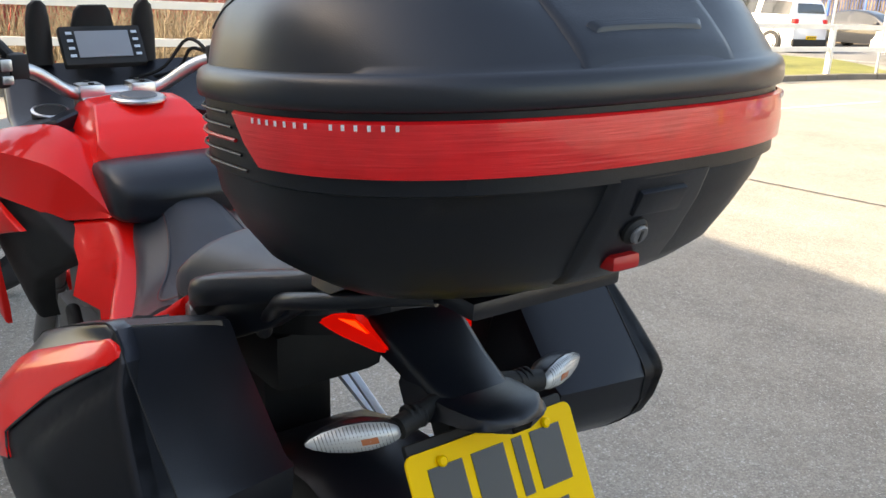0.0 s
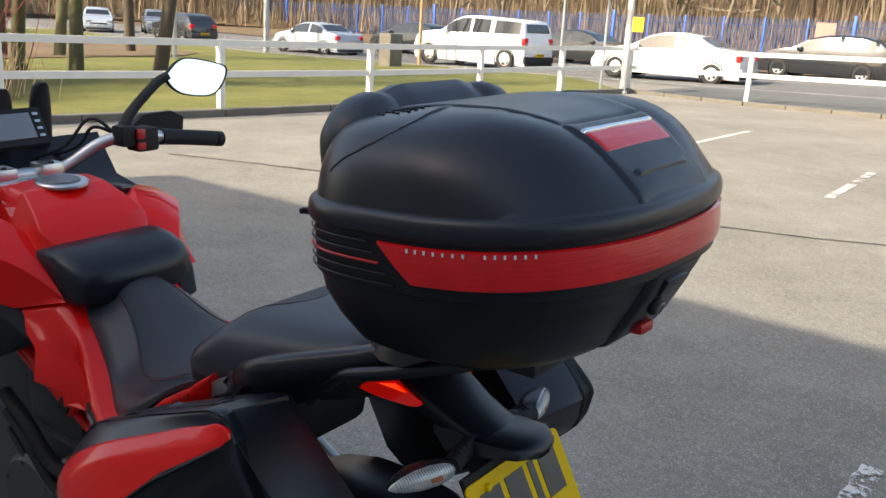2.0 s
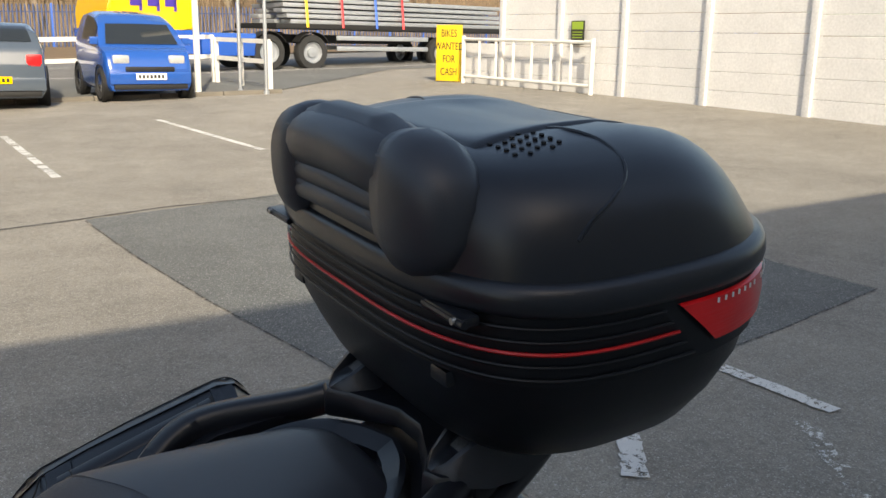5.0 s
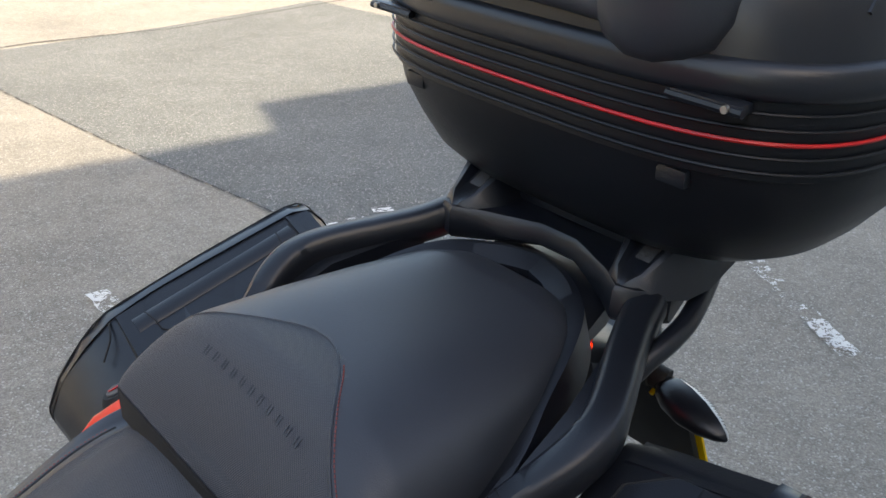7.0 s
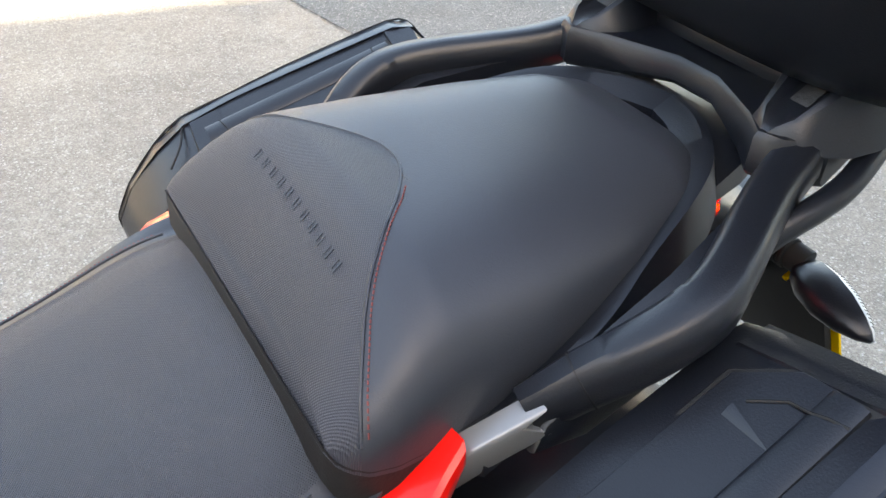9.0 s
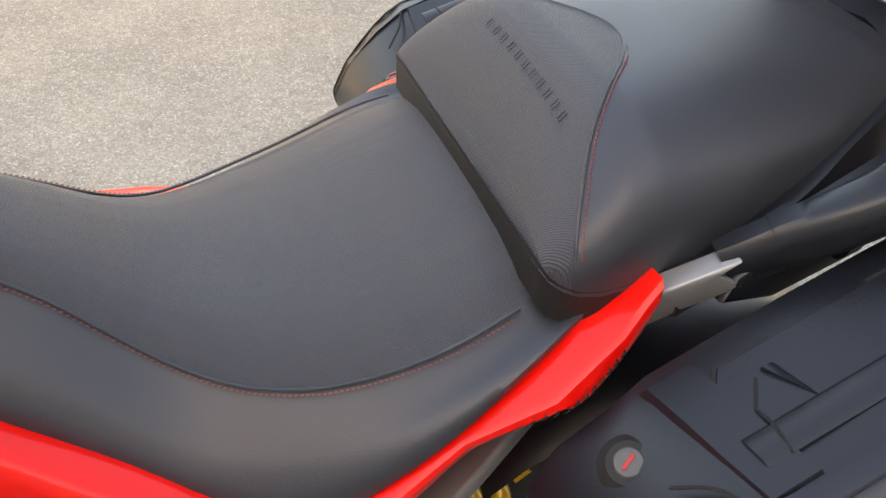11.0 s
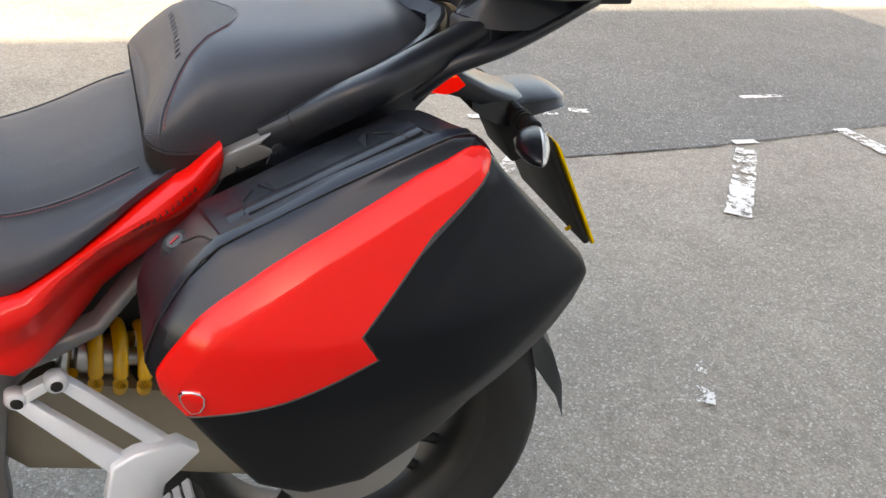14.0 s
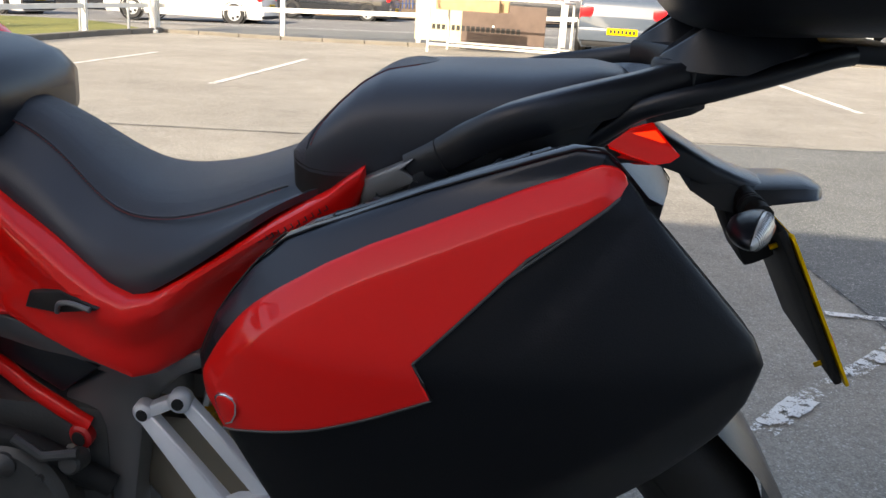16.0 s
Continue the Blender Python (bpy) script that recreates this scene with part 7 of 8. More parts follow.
while s < cum[-1]:
    q, d = along(s)
    bm = bmnew()
    z = gz(q.x, q.y)
    r = 0.10 if k % 6 == 0 else 0.05
    box(bm, q.x - r, q.x + r, q.y - r, q.y + r, z, z + (2.75 if k % 6 == 0 else 2.55), 0.01)
    part("post", bm, GATEBLUE, pal)
    s += 2.75
    k += 1
for s, mt, lab in ((cum[-1] - 42, YELLOWSIGN, "small yellow notice on the palisade"), (cum[-1] - 55, material("pale_red_notice", (0.6, 0.22, 0.18), 0.6), "faded red notice on the palisade")):
    q, d = along(s)
    z = gz(q.x, q.y)
    n = Vector((-d.y, d.x, 0))
    if n.y < 0:
        n = -n
    c = q + n * 0.05
    bm = bmnew()
    u = d * 0.6
    add_faces(bm, [c - u + Vector((0, 0, z + 1.3)), c + u + Vector((0, 0, z + 1.3)), c + u + Vector((0, 0, z + 2.3)), c - u + Vector((0, 0, z + 2.3)), c - u + n * 0.02 + Vector((0, 0, z + 1.3)), c + u + n * 0.02 + Vector((0, 0, z + 1.3)), c + u + n * 0.02 + Vector((0, 0, z + 2.3)), c - u + n * 0.02 + Vector((0, 0, z + 2.3))], [(0, 1, 2, 3), (4, 5, 6, 7), (0, 1, 5, 4), (1, 2, 6, 5), (2, 3, 7, 6), (3, 0, 4, 7)])
    solo("notice", bm, mt, lab, "sign")

# ---- bank and trees ----
bm = bmnew()
lp = []
bp = smooth_path([(-110, -60, 0), (-30, -60, 0), (0, -60, 0), (30, -62, 0), (55, -58, 0), (75, -42, 0), (85, -15, 0), (95, 30, 0)], 8)
for i, q in enumerate(bp):
    t = (bp[min(i + 1, len(bp) - 1)] - bp[max(i - 1, 0)]).normalized()
    n = Vector((t.y, -t.x, 0))
    lp.append([q + n * d + Vector((0, 0, h - 0.2 + 0.4 * noise.noise((q + n * d) * 0.3))) for d, h in ((0, -0.3), (4, 0.6), (9, 1.8), (16, 3.4), (26, 8.5), (45, 15), (80, 24))])
rings(bm, lp, close=False)
ob = new("bank", finish("bank", bm, LITTER, 80))
tagged(ob, "brown wooded bank beyond the fence", "ground", kind="structure")


def grow_tree(verts, faces, base, height, rnd, r0, depth, sides=5, lean=0.1, spread=0.75, first=0.35, kids=(3, 5)):
    """Branch by branch, tapered prisms."""
    def limb(a, d, length, r, level):
        n = 3 if level < 2 else 2
        prev = None
        p, dd = a.copy(), d.copy()
        stops = []
        for i in range(n + 1):
            rr = r * (1 - 0.55 * i / n) if level < depth else r * (1 - 0.8 * i / n)
            u = dd.orthogonal().normalized()
            w = dd.cross(u)
            sd = max(3, sides - level)
            i0 = len(verts)
            for k in range(sd):
                an = 2 * math.pi * k / sd
                verts.append(p + (u * math.cos(an) + w * math.sin(an)) * rr)
            if prev is not None:
                for k in range(sd):
                    faces.append((prev + k, prev + (k + 1) % sd, i0 + (k + 1) % sd, i0 + k))
            prev = i0
            stops.append((p.copy(), dd.copy(), rr))
            dd = (dd + Vector((rnd.uniform(-1, 1), rnd.uniform(-1, 1), rnd.uniform(-0.3, 0.6))) * lean * (1 + level * 0.6)).normalized()
            p = p + dd * (length / n)
        if level < depth:
            for _ in range(rnd.randint(*kids)):
                t = rnd.uniform(first if level == 0 else 0.2, 1.0) * n
                i = min(n - 1, int(t))
                q = stops[i][0].lerp(stops[i + 1][0], t - i)
                ax = Vector((rnd.uniform(-1, 1), rnd.uniform(-1, 1), rnd.uniform(-0.1, 0.9))).normalized()
                nd = (stops[i][1] * (1 - spread * 0.6) + ax * spread).normalized()
                limb(q, nd, length * rnd.uniform(0.45, 0.7), stops[i][2] * rnd.uniform(0.4, 0.62), level + 1)
    limb(base, Vector((rnd.uniform(-0.08, 0.08), rnd.uniform(-0.08, 0.08), 1)).normalized(), height * 0.62, r0, 0)


def tree_object(name, x, y, z, height, r0, depth, seed, mat, label, kids=(4, 6)):
    rnd = random.Random(seed)
    root = thing(name, (x, y, z), label, "tree", "bare trees on the grass")
    vt, ft = [], []
    grow_tree(vt, ft, Vector((x, y, z - 0.15)), height, rnd, r0, depth, 7, 0.17, 0.8, 0.22, kids)
    for nm, sel in (("trunk", ft[:21]), ("crown", ft[21:])):
        me = bpy.data.meshes.new(nm)
        me.from_pydata([v - Vector((x, y, z)) for v in vt], [], sel)
        me.materials.append(mat if nm == "trunk" else TWIG)
        for p in me.polygons:
            p.use_smooth = True
        b = bmesh.new()
        b.from_mesh(me)
        bmesh.ops.delete(b, geom=[v for v in b.verts if not v.link_faces], context="VERTS")
        b.to_mesh(me)
        b.free()
        o = new(nm, me)
        o.parent = root
    return root


for k, (x, y, r, h, mt) in enumerate(((19.0, -6.2, 0.13, 9, BARK), (17.4, -6.6, 0.15, 9, MOSSBARK), (15.9, -6.9, 0.15, 9, MOSSBARK), (19.2, -9.2, 0.17, 10, MOSSBARK), (17.4, -9.6, 0.17, 10, MOSSBARK), (15.7, -10.5, 0.17, 9, BARK), (21, -3.0, 0.15, 9, BARK), (18.5, -2.5, 0.13, 9, BARK), (21.5, -6.9, 0.14, 10, MOSSBARK), (28.2, -13.2, 0.22, 13, BARK), (27.3, -14.7, 0.20, 12, MOSSBARK), (30.5, -19.4, 0.22, 13, BARK))):
    tree_object("tree", x, y, gz(x, y) + 0.05, h, r, 4, 40 + k, mt, "bare mossy-trunked tree on the grass", (4, 5))
# woodland
rnd = random.Random(3)
vt, ft = [], []
for k in range(250):
    t = rnd.uniform(0.12, 0.97)
    row = lp[int(t * (len(lp) - 1))]
    j = rnd.choice((0, 1, 1, 2, 2, 3, 3, 4))
    p = row[j].lerp(row[j + 1], rnd.random()) + Vector((rnd.uniform(-1.5, 1.5), rnd.uniform(-1.5, 1.5), -0.1))
    grow_tree(vt, ft, p, rnd.uniform(12, 20), rnd, rnd.uniform(0.12, 0.30), 3, 5, 0.30, 0.85, 0.2, (5, 7))
me = bpy.data.meshes.new("woodland")
me.from_pydata(vt, [], ft)
me.materials.append(TWIG)
tagged(new("woodland", me), "leafless brown woodland on the bank", "woodland", kind="stuff")
vt, ft = [], []
for k in range(9000):
    t = rnd.uniform(0.1, 0.98)
    row = lp[int(t * (len(lp) - 1))]
    j = rnd.choice((0, 0, 0, 1, 1, 2, 2, 3, 4))
    p = row[j].lerp(row[j + 1], rnd.random()) + Vector((rnd.uniform(-3, 3), rnd.uniform(-3, 3), -0.1))
    h = rnd.uniform(1.0, 4.5)
    tip = p + Vector((rnd.uniform(-0.5, 0.5), rnd.uniform(-0.5, 0.5), h))
    w = Vector((rnd.uniform(-1, 1), rnd.uniform(-1, 1), 0)).normalized() * rnd.uniform(0.03, 0.08)
    u = Vector((-w.y, w.x, 0))
    i0 = len(vt)
    mid = p.lerp(tip, 0.55) + w * 3
    vt += [p + w, p - w * 0.5 + u, p - w * 0.5 - u, mid, tip]
    ft += [(i0, i0 + 1, i0 + 3), (i0 + 1, i0 + 2, i0 + 3), (i0 + 2, i0, i0 + 3), (i0, i0 + 1, i0 + 4), (i0 + 1, i0 + 2, i0 + 4)]
me = bpy.data.meshes.new("undergrowth")
me.from_pydata(vt, [], ft)
me.materials.append(BRUSH)
tagged(new("undergrowth", me), "dry brown brambles and saplings", "shrub", kind="stuff")


def stem_bush(name, x, y, n, spread, h, mat, label, seed):
    rnd = random.Random(seed)
    vt, ft = [], []
    for _ in range(n):
        p = Vector((rnd.gauss(0, spread), rnd.gauss(0, spread), 0.0))
        d = Vector((rnd.gauss(0, 0.22), rnd.gauss(0, 0.22), 1)).normalized()
        ln = h * rnd.uniform(0.5, 1.0)
        r = rnd.uniform(0.006, 0.013)
        a = p
        for s in range(3):
            b = a + d * ln / 3
            u = d.orthogonal().normalized()
            w = d.cross(u)
            i0 = len(vt)
            for q, rr in ((a, r * (1 - s * 0.25)), (b, r * (0.75 - s * 0.25) + 0.001)):
                vt.extend([q + u * rr, q - u * rr * 0.5 + w * rr, q - u * rr * 0.5 - w * rr])
            ft += [(i0 + k, i0 + (k + 1) % 3, i0 + 3 + (k + 1) % 3, i0 + 3 + k) for k in range(3)]
            if s and rnd.random() < 0.8:
                e = b + (d + Vector((rnd.uniform(-1, 1), rnd.uniform(-1, 1), 0.4)) * 0.8).normalized() * ln * 0.3
                i0 = len(vt)
                vt.extend([b + u * r * 0.6, b - u * r * 0.6, b + w * r * 0.6, e])
                ft += [(i0, i0 + 1, i0 + 3), (i0 + 1, i0 + 2, i0 + 3), (i0 + 2, i0, i0 + 3)]
            a = b
            d = (d + Vector((rnd.gauss(0, 0.12), rnd.gauss(0, 0.12), 0))).normalized()
    me = bpy.data.meshes.new(name)
    me.from_pydata(vt, [], ft)
    me.materials.append(mat)
    ob = new(name, me)
    ob.location = on(x, y, 0.03)
    return tagged(ob, label, "shrub")


for k, (x, y) in enumerate(((15.5, -3.6), (16.8, -5.0), (14.8, -1.8), (17.8, -6.3), (16.5, -2.0), (15.0, 0.2))):
    stem_bush("dogwood_bush", x, y, 520, 0.75, 3.0, REDTWIG, "red-stemmed bare dogwood bush", 60 + k)
for k, (x, y) in enumerate(((12.6, -2.4), (12.3, -3.8), (13.0, -0.6), (13.5, -5.0))):
    stem_bush("dry_bush", x, y, 420, 0.6, 1.05, BRUSH, "tangled dry brown bush behind the fence", 80 + k)


# ---- vehicles ----
def paint(name, c):
    return material(name, c, 0.25, coat=1.0, vary=0.04, scale=3)


def car(name, x, y, yaw, length, width, height, color, label, style="hatch", plate=True, group="cars on the road"):
    """A road car: x along its length, front at +x."""
    z = gz(x, y)
    root = thing(name, (x, y, z + (0.012 if y < -16.8 else 0.0)), label, "car", group)
    root.rotation_euler[2] = radians(yaw)
    OFFSET[root] = Vector()
    L, W, H = length, width, height
    belt = H * 0.60
    f, b = L / 2, -L / 2
    pm = color
    tops = {"hatch": ((0, 0.45), (0.01, 0.66), (0.04, 0.74), (0.10, 0.90), (0.20, 0.985), (0.35, 1.0), (0.48, 0.985), (0.60, 0.90), (0.72, 0.68), (0.80, 0.64), (0.92, 0.56), (0.975, 0.48), (1, 0.36)),
            "saloon": ((0, 0.45), (0.01, 0.66), (0.05, 0.71), (0.16, 0.72), (0.30, 0.95), (0.42, 1.0), (0.52, 0.985), (0.62, 0.90), (0.73, 0.69), (0.82, 0.64), (0.93, 0.56), (0.98, 0.47), (1, 0.36)),
            "pickup": ((0, 0.48), (0.01, 0.70), (0.035, 0.92), (0.06, 0.96), (0.3, 0.985), (0.45, 1.0), (0.56, 0.985), (0.64, 0.90), (0.73, 0.69), (0.82, 0.66), (0.94, 0.61), (0.985, 0.52), (1, 0.38)),
            "van": ((0, 0.4), (0.01, 0.85), (0.03, 0.985), (0.2, 1.0), (0.6, 0.99), (0.70, 0.93), (0.82, 0.66), (0.93, 0.58), (0.98, 0.5), (1, 0.33)),
            "micro": ((0, 0.42), (0.02, 0.70), (0.06, 0.90), (0.14, 0.98), (0.35, 1.0), (0.55, 0.96), (0.68, 0.86), (0.84, 0.60), (0.94, 0.54), (0.98, 0.46), (1, 0.34))}[style]
    screen, rear, sides = {"hatch": ((0.605, 0.705), (0.05, 0.15), ((0.12, 0.345), (0.375, 0.66))), "saloon": ((0.625, 0.72), (0.18, 0.285), ((0.21, 0.40), (0.43, 0.675))),
                           "pickup": ((0.645, 0.72), (0.014, 0.032), ((0.045, 0.26), (0.30, 0.45), (0.475, 0.69))), "van": ((0.71, 0.81), (0.012, 0.022), ((0.58, 0.75),)),
                           "micro": ((0.69, 0.83), (0.025, 0.055), ((0.30, 0.70),))}[style]

    def shape(u):
        """Half width, belt, roof line and lean of the cabin at a share u of the length, from the tail."""
        top = H * sum(interp(u + d, [p[0] for p in tops], [p[1] for p in tops]) for d in (-0.008, 0, 0.008)) / 3
        w = W / 2 * (1 - 0.07 * abs(2 * u - 1) ** 7 - 0.02 * (2 * u - 1) ** 2)
        bz = min(H * interp(u, (0, 1), (0.66, 0.60)), top - 0.02)
        return w, bz, top, 0.19 * max(0, top - bz) / (H - belt)

    def flank(u, v):
        """A point of the cabin's side, v from the belt up to the roof."""
        w, bz, top, lean = shape(u)
        return b + L * u, w * 0.97 - lean * v, bz + (top - bz) * v
    bm = bmnew()
    lps = []
    for k in range(57):
        u = 0.5 - 0.5 * math.cos(math.pi * k / 56)
        w, bz, top, lean = shape(u)
        half = [(w * 0.90, 0.17), (w * 0.985, 0.28), (w, min(0.40 * H, bz - 0.07)), (w * 0.985, min(0.50 * H, bz - 0.04)), (w * 0.97, bz), (w * 0.97 - lean * 0.5, bz + (top - bz) * 0.5), (w * 0.97 - lean * 0.9, bz + (top - bz) * 0.88), (w * 0.94 - lean - 0.05, bz + (top - bz) * 0.975)]
        lps.append([(b + L * u, y, z) for y, z in half] + [(b + L * u, 0, top)] + [(b + L * u, -y, z) for y, z in reversed(half)])
    rings(bm, lps)
    cab = part("body", bm, pm, root, "", 50)

    def pane(name, rows):
        bmp = bmnew()
        rings(bmp, rows, close=False, cap=(False, False))
        return part(name, bmp, CARGLASS, cab, "", 60)
    for nm, (u0, u1), nose in (("windscreen", screen, 0.010), ("rear_window", rear, -0.012)):
        rows = []
        for k in range(7):
            u = u0 + (u1 - u0) * k / 6
            w, bz, top, lean = shape(u)
            wy = (w * 0.94 - lean - 0.05)
            rows.append([(b + L * u + nose, wy * q, top - (top - bz) * 0.025 * abs(q) + 0.008) for q in (-0.94, -0.5, 0, 0.5, 0.94)])
        pane(nm, rows)
    x0 = b + L * screen[1]
    for s in (1, -1):
        for u0, u1 in sides:
            rows = []
            for k in range(9):
                u = u0 + (u1 - u0) * k / 8
                rows.append([(x, s * (y + 0.007), z) for x, y, z in (flank(u, 0.09), flank(u, 0.5), flank(u, 0.84))])
            pane("side_window", rows)
        wr = 0.30 if style not in ("pickup",) else 0.37
        if style == "micro":
            wr = 0.28
        for wx in (f - (0.82 if style != "micro" else 0.42), b + (0.78 if style != "micro" else 0.40)):
            bmw = bmnew()
            lathe(bmw, (wx, s * (W / 2 - 0.09), wr), (0, s, 0), [(-0.09, wr * 0.6), (-0.09, wr * 0.94), (-0.06, wr), (0.06, wr), (0.09, wr * 0.94), (0.092, wr * 0.66), (0.07, wr * 0.62)], 28)
            wh = part("wheel", bmw, TYRE, root, "", 50)
            bmw = bmnew()
            disc(bmw, (wx, s * (W / 2 - 0.085), wr), (0, s, 0), wr * 0.64, 0.10, 24, 0.01)
            part("rim", bmw, GALV if style != "pickup" else ALU, wh)
            bmw = bmnew()
            for q in range(5):
                an = 2 * math.pi * q / 5
                disc(bmw, (wx + wr * 0.4 * math.cos(an), s * (W / 2 - 0.034), wr + wr * 0.4 * math.sin(an)), (0, s, 0), wr * 0.14, 0.004, 10)
            part("rim_opening", bmw, DEEP, wh)
            bmw = bmnew()
            lathe(bmw, (wx, s * (W / 2 - 0.02), wr), (0, s, 0), [(-0.05, wr + 0.05), (0.022, wr + 0.055), (0.022, wr + 0.03), (-0.05, wr + 0.025)], 28)
            part("wheel_arch", bmw, DEEP, root)
        bmw = bmnew()
        box(bmw, x0 - 0.28, x0 - 0.12, s * (W / 2 + 0.02) - 0.06, s * (W / 2 + 0.02) + 0.09, belt + 0.02, belt + 0.15, 0.02)
        part("door_mirror", bmw, pm, root)
        bmw = bmnew()
        box(bmw, f - 0.16, f - 0.02, s * (W / 2 - 0.30) - 0.14, s * (W / 2 - 0.30) + 0.14, belt * 0.68, belt * 0.84, 0.04)
        part("headlamp", bmw, CLEARLENS, root, "clear headlamp")
        bmw = bmnew()
        box(bmw, b + 0.0, b + 0.14, s * (W / 2 - 0.20) - 0.10, s * (W / 2 - 0.20) + 0.135, belt * 0.78, belt * 1.04, 0.03)
        part("tail_lamp", bmw, LENS, root, "red tail lamp")
    for xx, wd, nm in ((b - 0.02, 0.92, "rear_bumper"), (f + 0.0, 0.9, "front_bumper")):
        bmw = bmnew()
        box(bmw, xx - 0.05, xx + 0.05, -W / 2 * wd, W / 2 * wd, 0.28, 0.50, 0.04)
        part(nm, bmw, pm if style != "pickup" else DEEP, root)
        bmw = bmnew()
        box(bmw, xx - 0.062, xx + 0.062, -W / 2 * wd * 0.9, W / 2 * wd * 0.9, 0.20, 0.28, 0.02)
        part("bumper_lip", bmw, DEEP, root)
    bmw = bmnew()
    box(bmw, b - 0.085, b - 0.075, -0.26, 0.26, 0.50 if style != "hatch" else 0.40, 0.61 if style != "hatch" else 0.51, 0.004)
    pl = part("number_plate", bmw, PLATE, root, "yellow number plate")
    bmw = bmnew()
    for q in range(7):
        box(bmw, b - 0.088, b - 0.085, -0.22 + 0.065 * q, -0.18 + 0.065 * q, 0.525 if style != "hatch" else 0.425, 0.585 if style != "hatch" else 0.485)
    part("plate_writing", bmw, INK, pl)
    bmw = bmnew()
    box(bmw, f + 0.05, f + 0.062, -0.26, 0.26, 0.36, 0.47, 0.004)
    pl = part("number_plate", bmw, WHITEINK, root, "white number plate")
    bmw = bmnew()
    for q in range(7):
        box(bmw, f + 0.062, f + 0.065, -0.22 + 0.065 * q, -0.18 + 0.065 * q, 0.385, 0.445)
    part("plate_writing", bmw, INK, pl)
    bmw = bmnew()
    box(bmw, f - 0.02, f + 0.03, -W * 0.27, W * 0.27, 0.50, 0.58, 0.02)
    part("grille", bmw, DEEP, root)
    return root


SILVER = paint("silver_paint", (0.36, 0.40, 0.44))
WHITECAR = paint("white_car_paint", (0.78, 0.78, 0.78))
DARKCAR = paint("dark_grey_paint", (0.02, 0.022, 0.026))
MIDBLUE = paint("mid_blue_paint", (0.012, 0.08, 0.34))
REDCAR = paint("red_car_paint", (0.5, 0.02, 0.02))
car("hatchback", -1.52, -16.75, -95, 3.85, 1.63, 1.36, paint("blue_silver_paint", (0.07, 0.09, 0.115)), "silver-blue parked hatchback seen from the rear", "hatch", group="cars parked by the fence")
car("microcar", -3.82, -16.5, 91, 2.6, 1.55, 1.54, MIDBLUE, "small blue two-seat city car parked facing the bike", "micro", group="cars parked by the fence")
car("saloon", 10.4, -24.9, 2, 4.6, 1.8, 1.42, WHITECAR, "white saloon car on the road", "saloon")
car("hatchback", 7.6, -31.0, -2, 4.3, 1.8, 1.5, DARKCAR, "dark hatchback on the far lane", "hatch")
car("estate", 0.3, -31.0, 178, 4.5, 1.8, 1.5, DARKCAR, "dark estate car on the far lane", "hatch")
car("pickup", 18.3, -25.9, -3, 5.1, 1.85, 1.8, WHITECAR, "white pickup with canopy on the road", "pickup")
car("saloon", 29.2, -28.2, -4, 4.5, 1.75, 1.4, SILVER, "silver saloon car on the road", "saloon")
car("estate", 27.5, -33.0, -6, 4.5, 1.8, 1.5, DARKCAR, "dark estate car on the road", "hatch")
car("saloon", 18.0, -33.2, 175, 4.6, 1.8, 1.42, DARKCAR, "black saloon car on the far lane", "saloon")
car("hatchback", 41.0, -29.5, -5, 4.1, 1.75, 1.5, DARKCAR, "dark hatchback beyond the trees", "hatch")
car("hatchback", 52.0, -31.0, 150, 4.2, 1.8, 1.5, SILVER, "silver hatchback far along the road", "hatch")
car("hatchback", 50.0, -34.0, 150, 4.2, 1.8, 1.5, paint("slate_paint", (0.12, 0.14, 0.17)), "slate grey hatchback far along the road", "hatch")
car("van", 52.0, -22.0, 20, 4.6, 1.9, 1.95, WHITECAR, "white van beyond the trees", "van")
car("hatchback", 56.0, -14.0, 20, 4.2, 1.8, 1.5, REDCAR, "red hatchback beyond the trees", "hatch")
car("hatchback", 55.0, -11.0, 20, 4.2, 1.8, 1.5, MIDBLUE, "blue hatchback beyond the trees", "hatch")

# ---- lorry ----
lz = gz(-8.5, -23) + 0.012
lorry = thing("lorry", (-7.9, -24.2, lz), "yellow lorry with a flatbed load of steel profiles", "lorry")
lorry.rotation_euler[2] = radians(8)
OFFSET[lorry] = Vector()
CABY = paint("yellow_cab_paint", (0.8, 0.47, 0.01))
CABB = paint("blue_cab_paint", (0.015, 0.09, 0.42))
bm = bmnew()
rings(bm, [[(3.4, yy, 0.55), (3.42, yy, 1.5), (3.2, yy, 2.2), (2.95, yy, 3.2), (1.1, yy, 3.25), (1.1, yy, 1.05), (2.0, yy, 1.05), (2.1, yy, 0.55)] for yy in (-1.22, 1.22)])
bmesh.ops.bevel(bm, geom=bm.edges[:], offset=0.06, segments=2, affect="EDGES")
cabo = part("cab", bm, CABY, lorry, "yellow cab")
bm = bmnew()
rings(bm, [[(3.44, yy, 0.45), (3.46, yy, 1.05), (1.05, yy, 1.05), (1.05, yy, 0.45)] for yy in (-1.235, 1.235)])
part("cab_skirt", bm, CABB, cabo, "blue lower cab")
bm = bmnew()
add_faces(bm, [(3.235, -1.1, 2.2), (3.235, 1.1, 2.2), (3.0, 1.05, 3.0), (3.0, -1.05, 3.0)], [(0, 1, 2, 3)])
bmesh.ops.solidify(bm, geom=bm.faces[:], thickness=0.02)
part("windscreen", bm, CARGLASS, cabo)
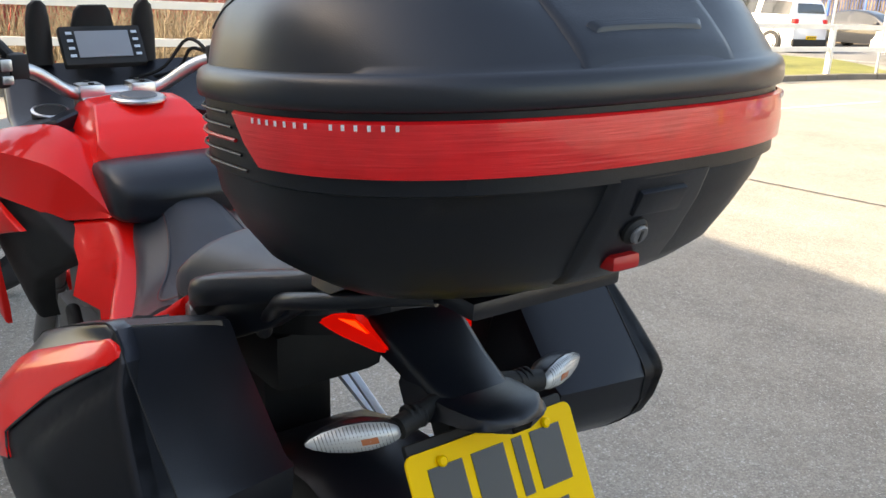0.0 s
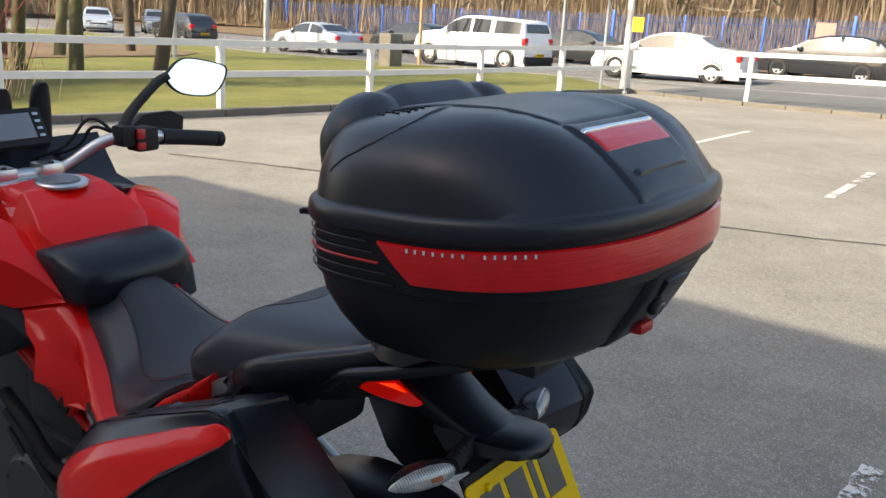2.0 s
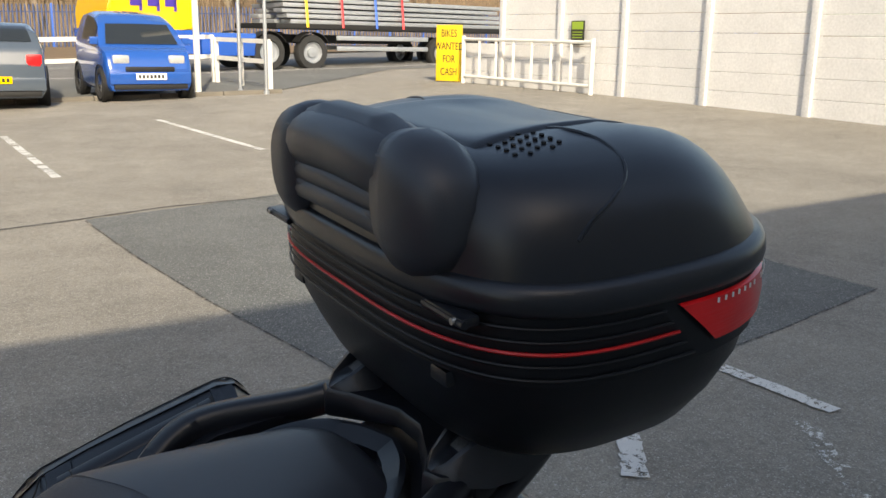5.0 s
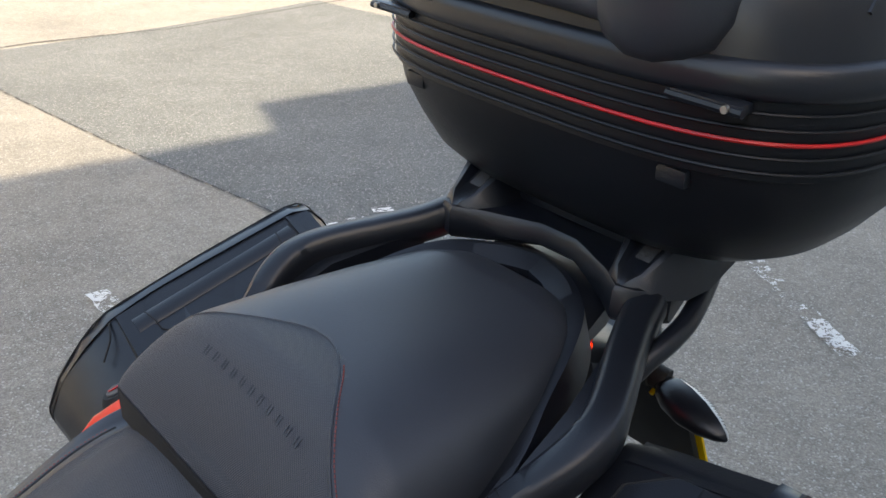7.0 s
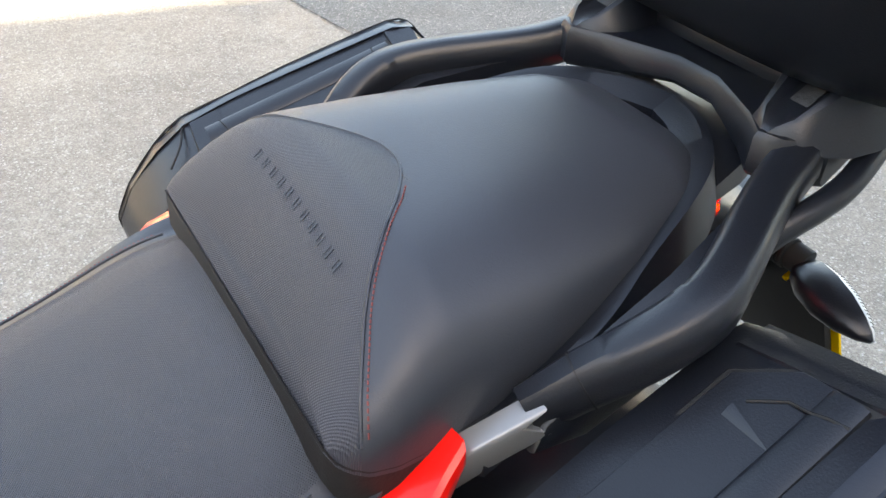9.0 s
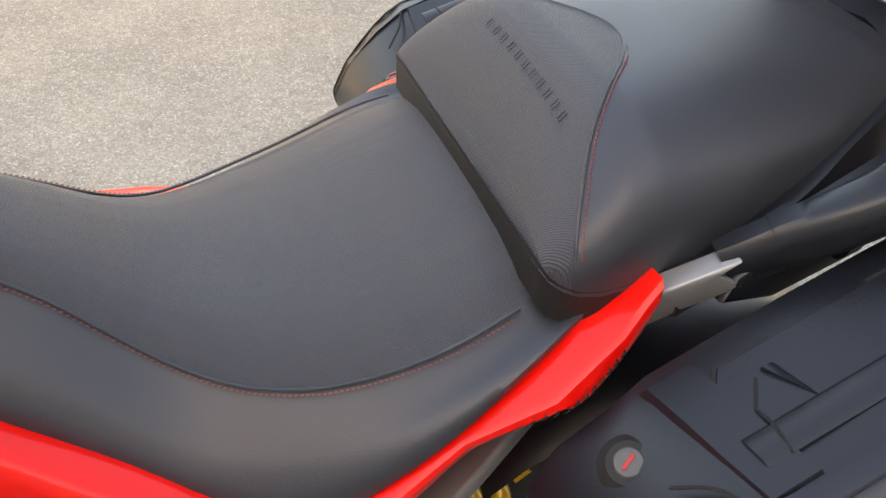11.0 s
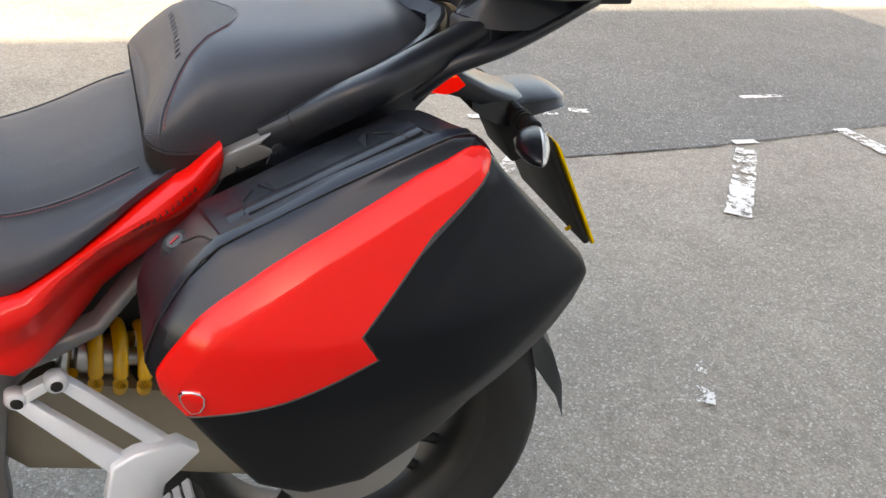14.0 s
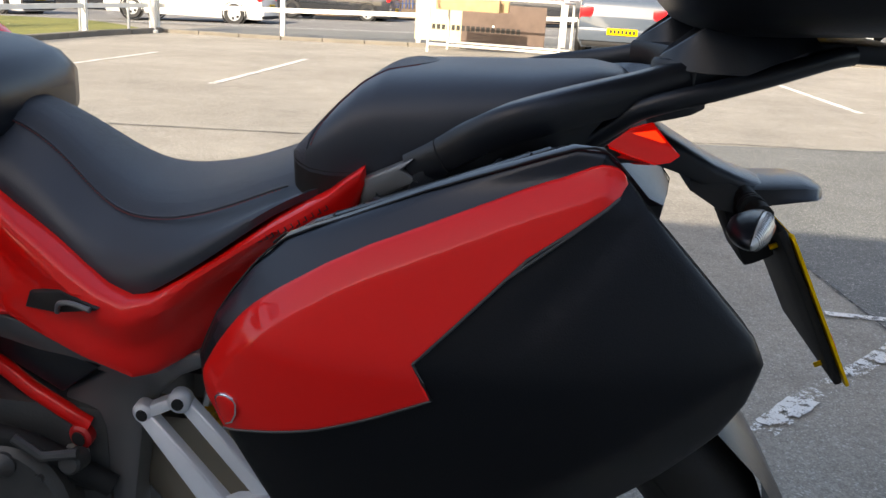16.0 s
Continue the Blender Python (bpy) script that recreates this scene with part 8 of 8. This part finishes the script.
for s in (1, -1):
    bm = bmnew()
    box(bm, 2.0, 2.85, s * 1.225 - 0.01, s * 1.225 + 0.01, 2.1, 2.85, 0.01)
    part("side_window", bm, CARGLASS, cabo)
    bm = bmnew()
    box(bm, 3.0, 3.12, s * 1.45 - 0.1, s * 1.45 + 0.1, 2.0, 2.7, 0.03)
    part("door_mirror", bm, DEEP, cabo)
    bm = bmnew()
    for k in range(3):
        box(bm, 2.55 - 0.45 * k, 2.85 - 0.45 * k, s * 1.232 - 0.006, s * 1.232 + 0.006, 1.62, 1.80, 0.0)
        box(bm, 2.55 - 0.45 * k, 2.62 - 0.45 * k, s * 1.232 - 0.006, s * 1.232 + 0.006, 1.50, 1.92, 0.0)
    part("door_bars", bm, material("purple_print", (0.06, 0.03, 0.3), 0.4), cabo, "purple bars")
bm = bmnew()
box(bm, -6.5, 1.0, -0.45, 0.45, 0.75, 1.0, 0.02)
box(bm, -10.5, -1.2, -1.25, 1.25, 1.15, 1.3, 0.02)
part("flatbed", bm, DEEP, lorry)
bm = bmnew()
box(bm, -0.6, 1.0, 0.9, 1.2, 0.4, 1.0, 0.03)
part("fuel_tank", bm, CABB, lorry, "blue side tank")
bm = bmnew()
box(bm, -0.6, 1.0, -1.2, -0.9, 0.4, 1.0, 0.03)
part("fuel_tank", bm, CABB, lorry, "blue side tank")
for s in (1, -1):
    for wx in (2.4, -1.0, -2.4, -7.2, -8.5, -9.8):
        bm = bmnew()
        lathe(bm, (wx, s * 1.05, 0.5), (0, s, 0), [(-0.15, 0.3), (-0.15, 0.47), (-0.1, 0.5), (0.1, 0.5), (0.15, 0.47), (0.15, 0.32), (0.05, 0.28)], 28)
        wh = part("wheel", bm, TYRE, lorry, "", 50)
        bm = bmnew()
        lathe(bm, (wx, s * 1.05, 0.5), (0, s, 0), [(0.14, 0.30), (0.06, 0.26), (0.05, 0.16), (0.12, 0.14), (0.13, 0.0)], 20)
        part("hub", bm, material("pale_hub", (0.55, 0.5, 0.3), 0.5) if wx == 2.4 and s == 1 else GALV, wh)
    for wx in (-1.0, -2.4):
        bm = bmnew()
        lathe(bm, (wx, s * 1.05, 0.5), (0, s, 0), [(-0.2, 0.56), (0.2, 0.56), (0.2, 0.58), (-0.2, 0.58)], 24)
        bmesh.ops.delete(bm, geom=[v for v in bm.verts if v.co.z < 0.7], context="VERTS")
        part("mudguard", bm, DEEP, lorry)
    bm = bmnew()
    for z in (0.55, 0.85):
        box(bm, -6.6, -3.2, s * 1.2 - 0.02, s * 1.2 + 0.02, z, z + 0.13, 0.01)
    part("side_guard", bm, GALV, lorry)
rnd = random.Random(8)
load = thing("steel_load", (-7.9, -24.2, lz), "stacked galvanised steel profiles strapped on the flatbed", "cargo")
load.rotation_euler[2] = radians(8)
OFFSET[load] = Vector()
for j in range(9):
    for yy in (-1.0, -0.4, 0.2, 0.8):
        bm = bmnew()
        x0 = -10.2 + rnd.uniform(0, 0.6)
        x1 = -1.4 - rnd.uniform(0, 0.8)
        zz = 1.3 + 0.15 * j
        if j > 4 and x1 > -5:
            x0 = -6.0
        box(bm, x0, x1, yy - 0.26, yy + 0.26 + rnd.uniform(-0.06, 0.06), zz, zz + 0.11, 0.008)
        part("steel_profile", bm, GALV, load)
for k, xx in enumerate((-2.2, -3.4, -4.6, -5.6)):
    bm = bmnew()
    pts = [(xx, 1.27, 1.2), (xx, 1.14, 2.3), (xx, 0.9, 2.68), (xx, -0.9, 2.68), (xx, -1.27, 1.2)]
    tube(bm, pts, 0.045, 4, 0.4)
    part("ratchet_strap", bm, (YELLOWSIGN, REDCAR, GATEBLUE, REDCAR)[k], load, "coloured ratchet strap")

# ---- the other motorcycle ----
B2 = Matrix.Translation((2.58, 0.10, 0)) @ pose(0, 0, 0, 0, 0, 238)
sport = thing("motorcycle", (0, 0, 0), "blue motorcycle parked on tarmac, bright front brake discs", "motorcycle", frame_of=B2)
wheel("front_wheel", 0.0, 0.30, 0.12, sport, DEEP, "black front tyre with bright brake discs")
bm = bmnew()
pts = [(0.325 * math.cos(a), 0.30 + 0.325 * math.sin(a)) for a in [radians(25 + 11 * k) for k in range(13)]]
rings(bm, [[(x, -0.08, z - 0.04), (x, -0.06, z), (x, 0.06, z), (x, 0.08, z - 0.04)] for x, z in pts], close=False)
part("front_fender", bm, BLUE, sport, "blue front mudguard")
for s in (1, -1):
    bm = bmnew()
    tube(bm, [(0.0, s * 0.105, 0.30), (-0.30, s * 0.105, 0.90)], 0.027, 14)
    part("fork_leg", bm, ALU, sport)
bm = bmnew()
loops = []
for x, zc, w, h in ((-0.28, 0.95, 0.12, 0.10), (-0.4, 0.9, 0.17, 0.16), (-0.6, 0.86, 0.17, 0.17), (-0.8, 0.80, 0.14, 0.12), (-1.1, 0.82, 0.13, 0.08), (-1.4, 0.92, 0.08, 0.05)):
    loops.append([(x, w * math.cos(a), zc + h * math.sin(a)) for a in [2 * math.pi * k / 20 for k in range(20)]])
rings(bm, loops)
part("bodywork", bm, BLUE, sport, "", 60)
bm = bmnew()
box(bm, -0.95, -0.35, -0.16, 0.16, 0.3, 0.75, 0.05)
part("engine", bm, ENGINE, sport)
wheel("rear_wheel", -1.42, 0.32, 0.17, sport, DEEP, "black rear tyre")
bm = bmnew()
tube(bm, [(-0.30, 0.38, 1.0), (-0.26, 0, 1.02), (-0.30, -0.38, 1.0)], 0.014, 10)
part("handlebar", bm, DEEP, sport)
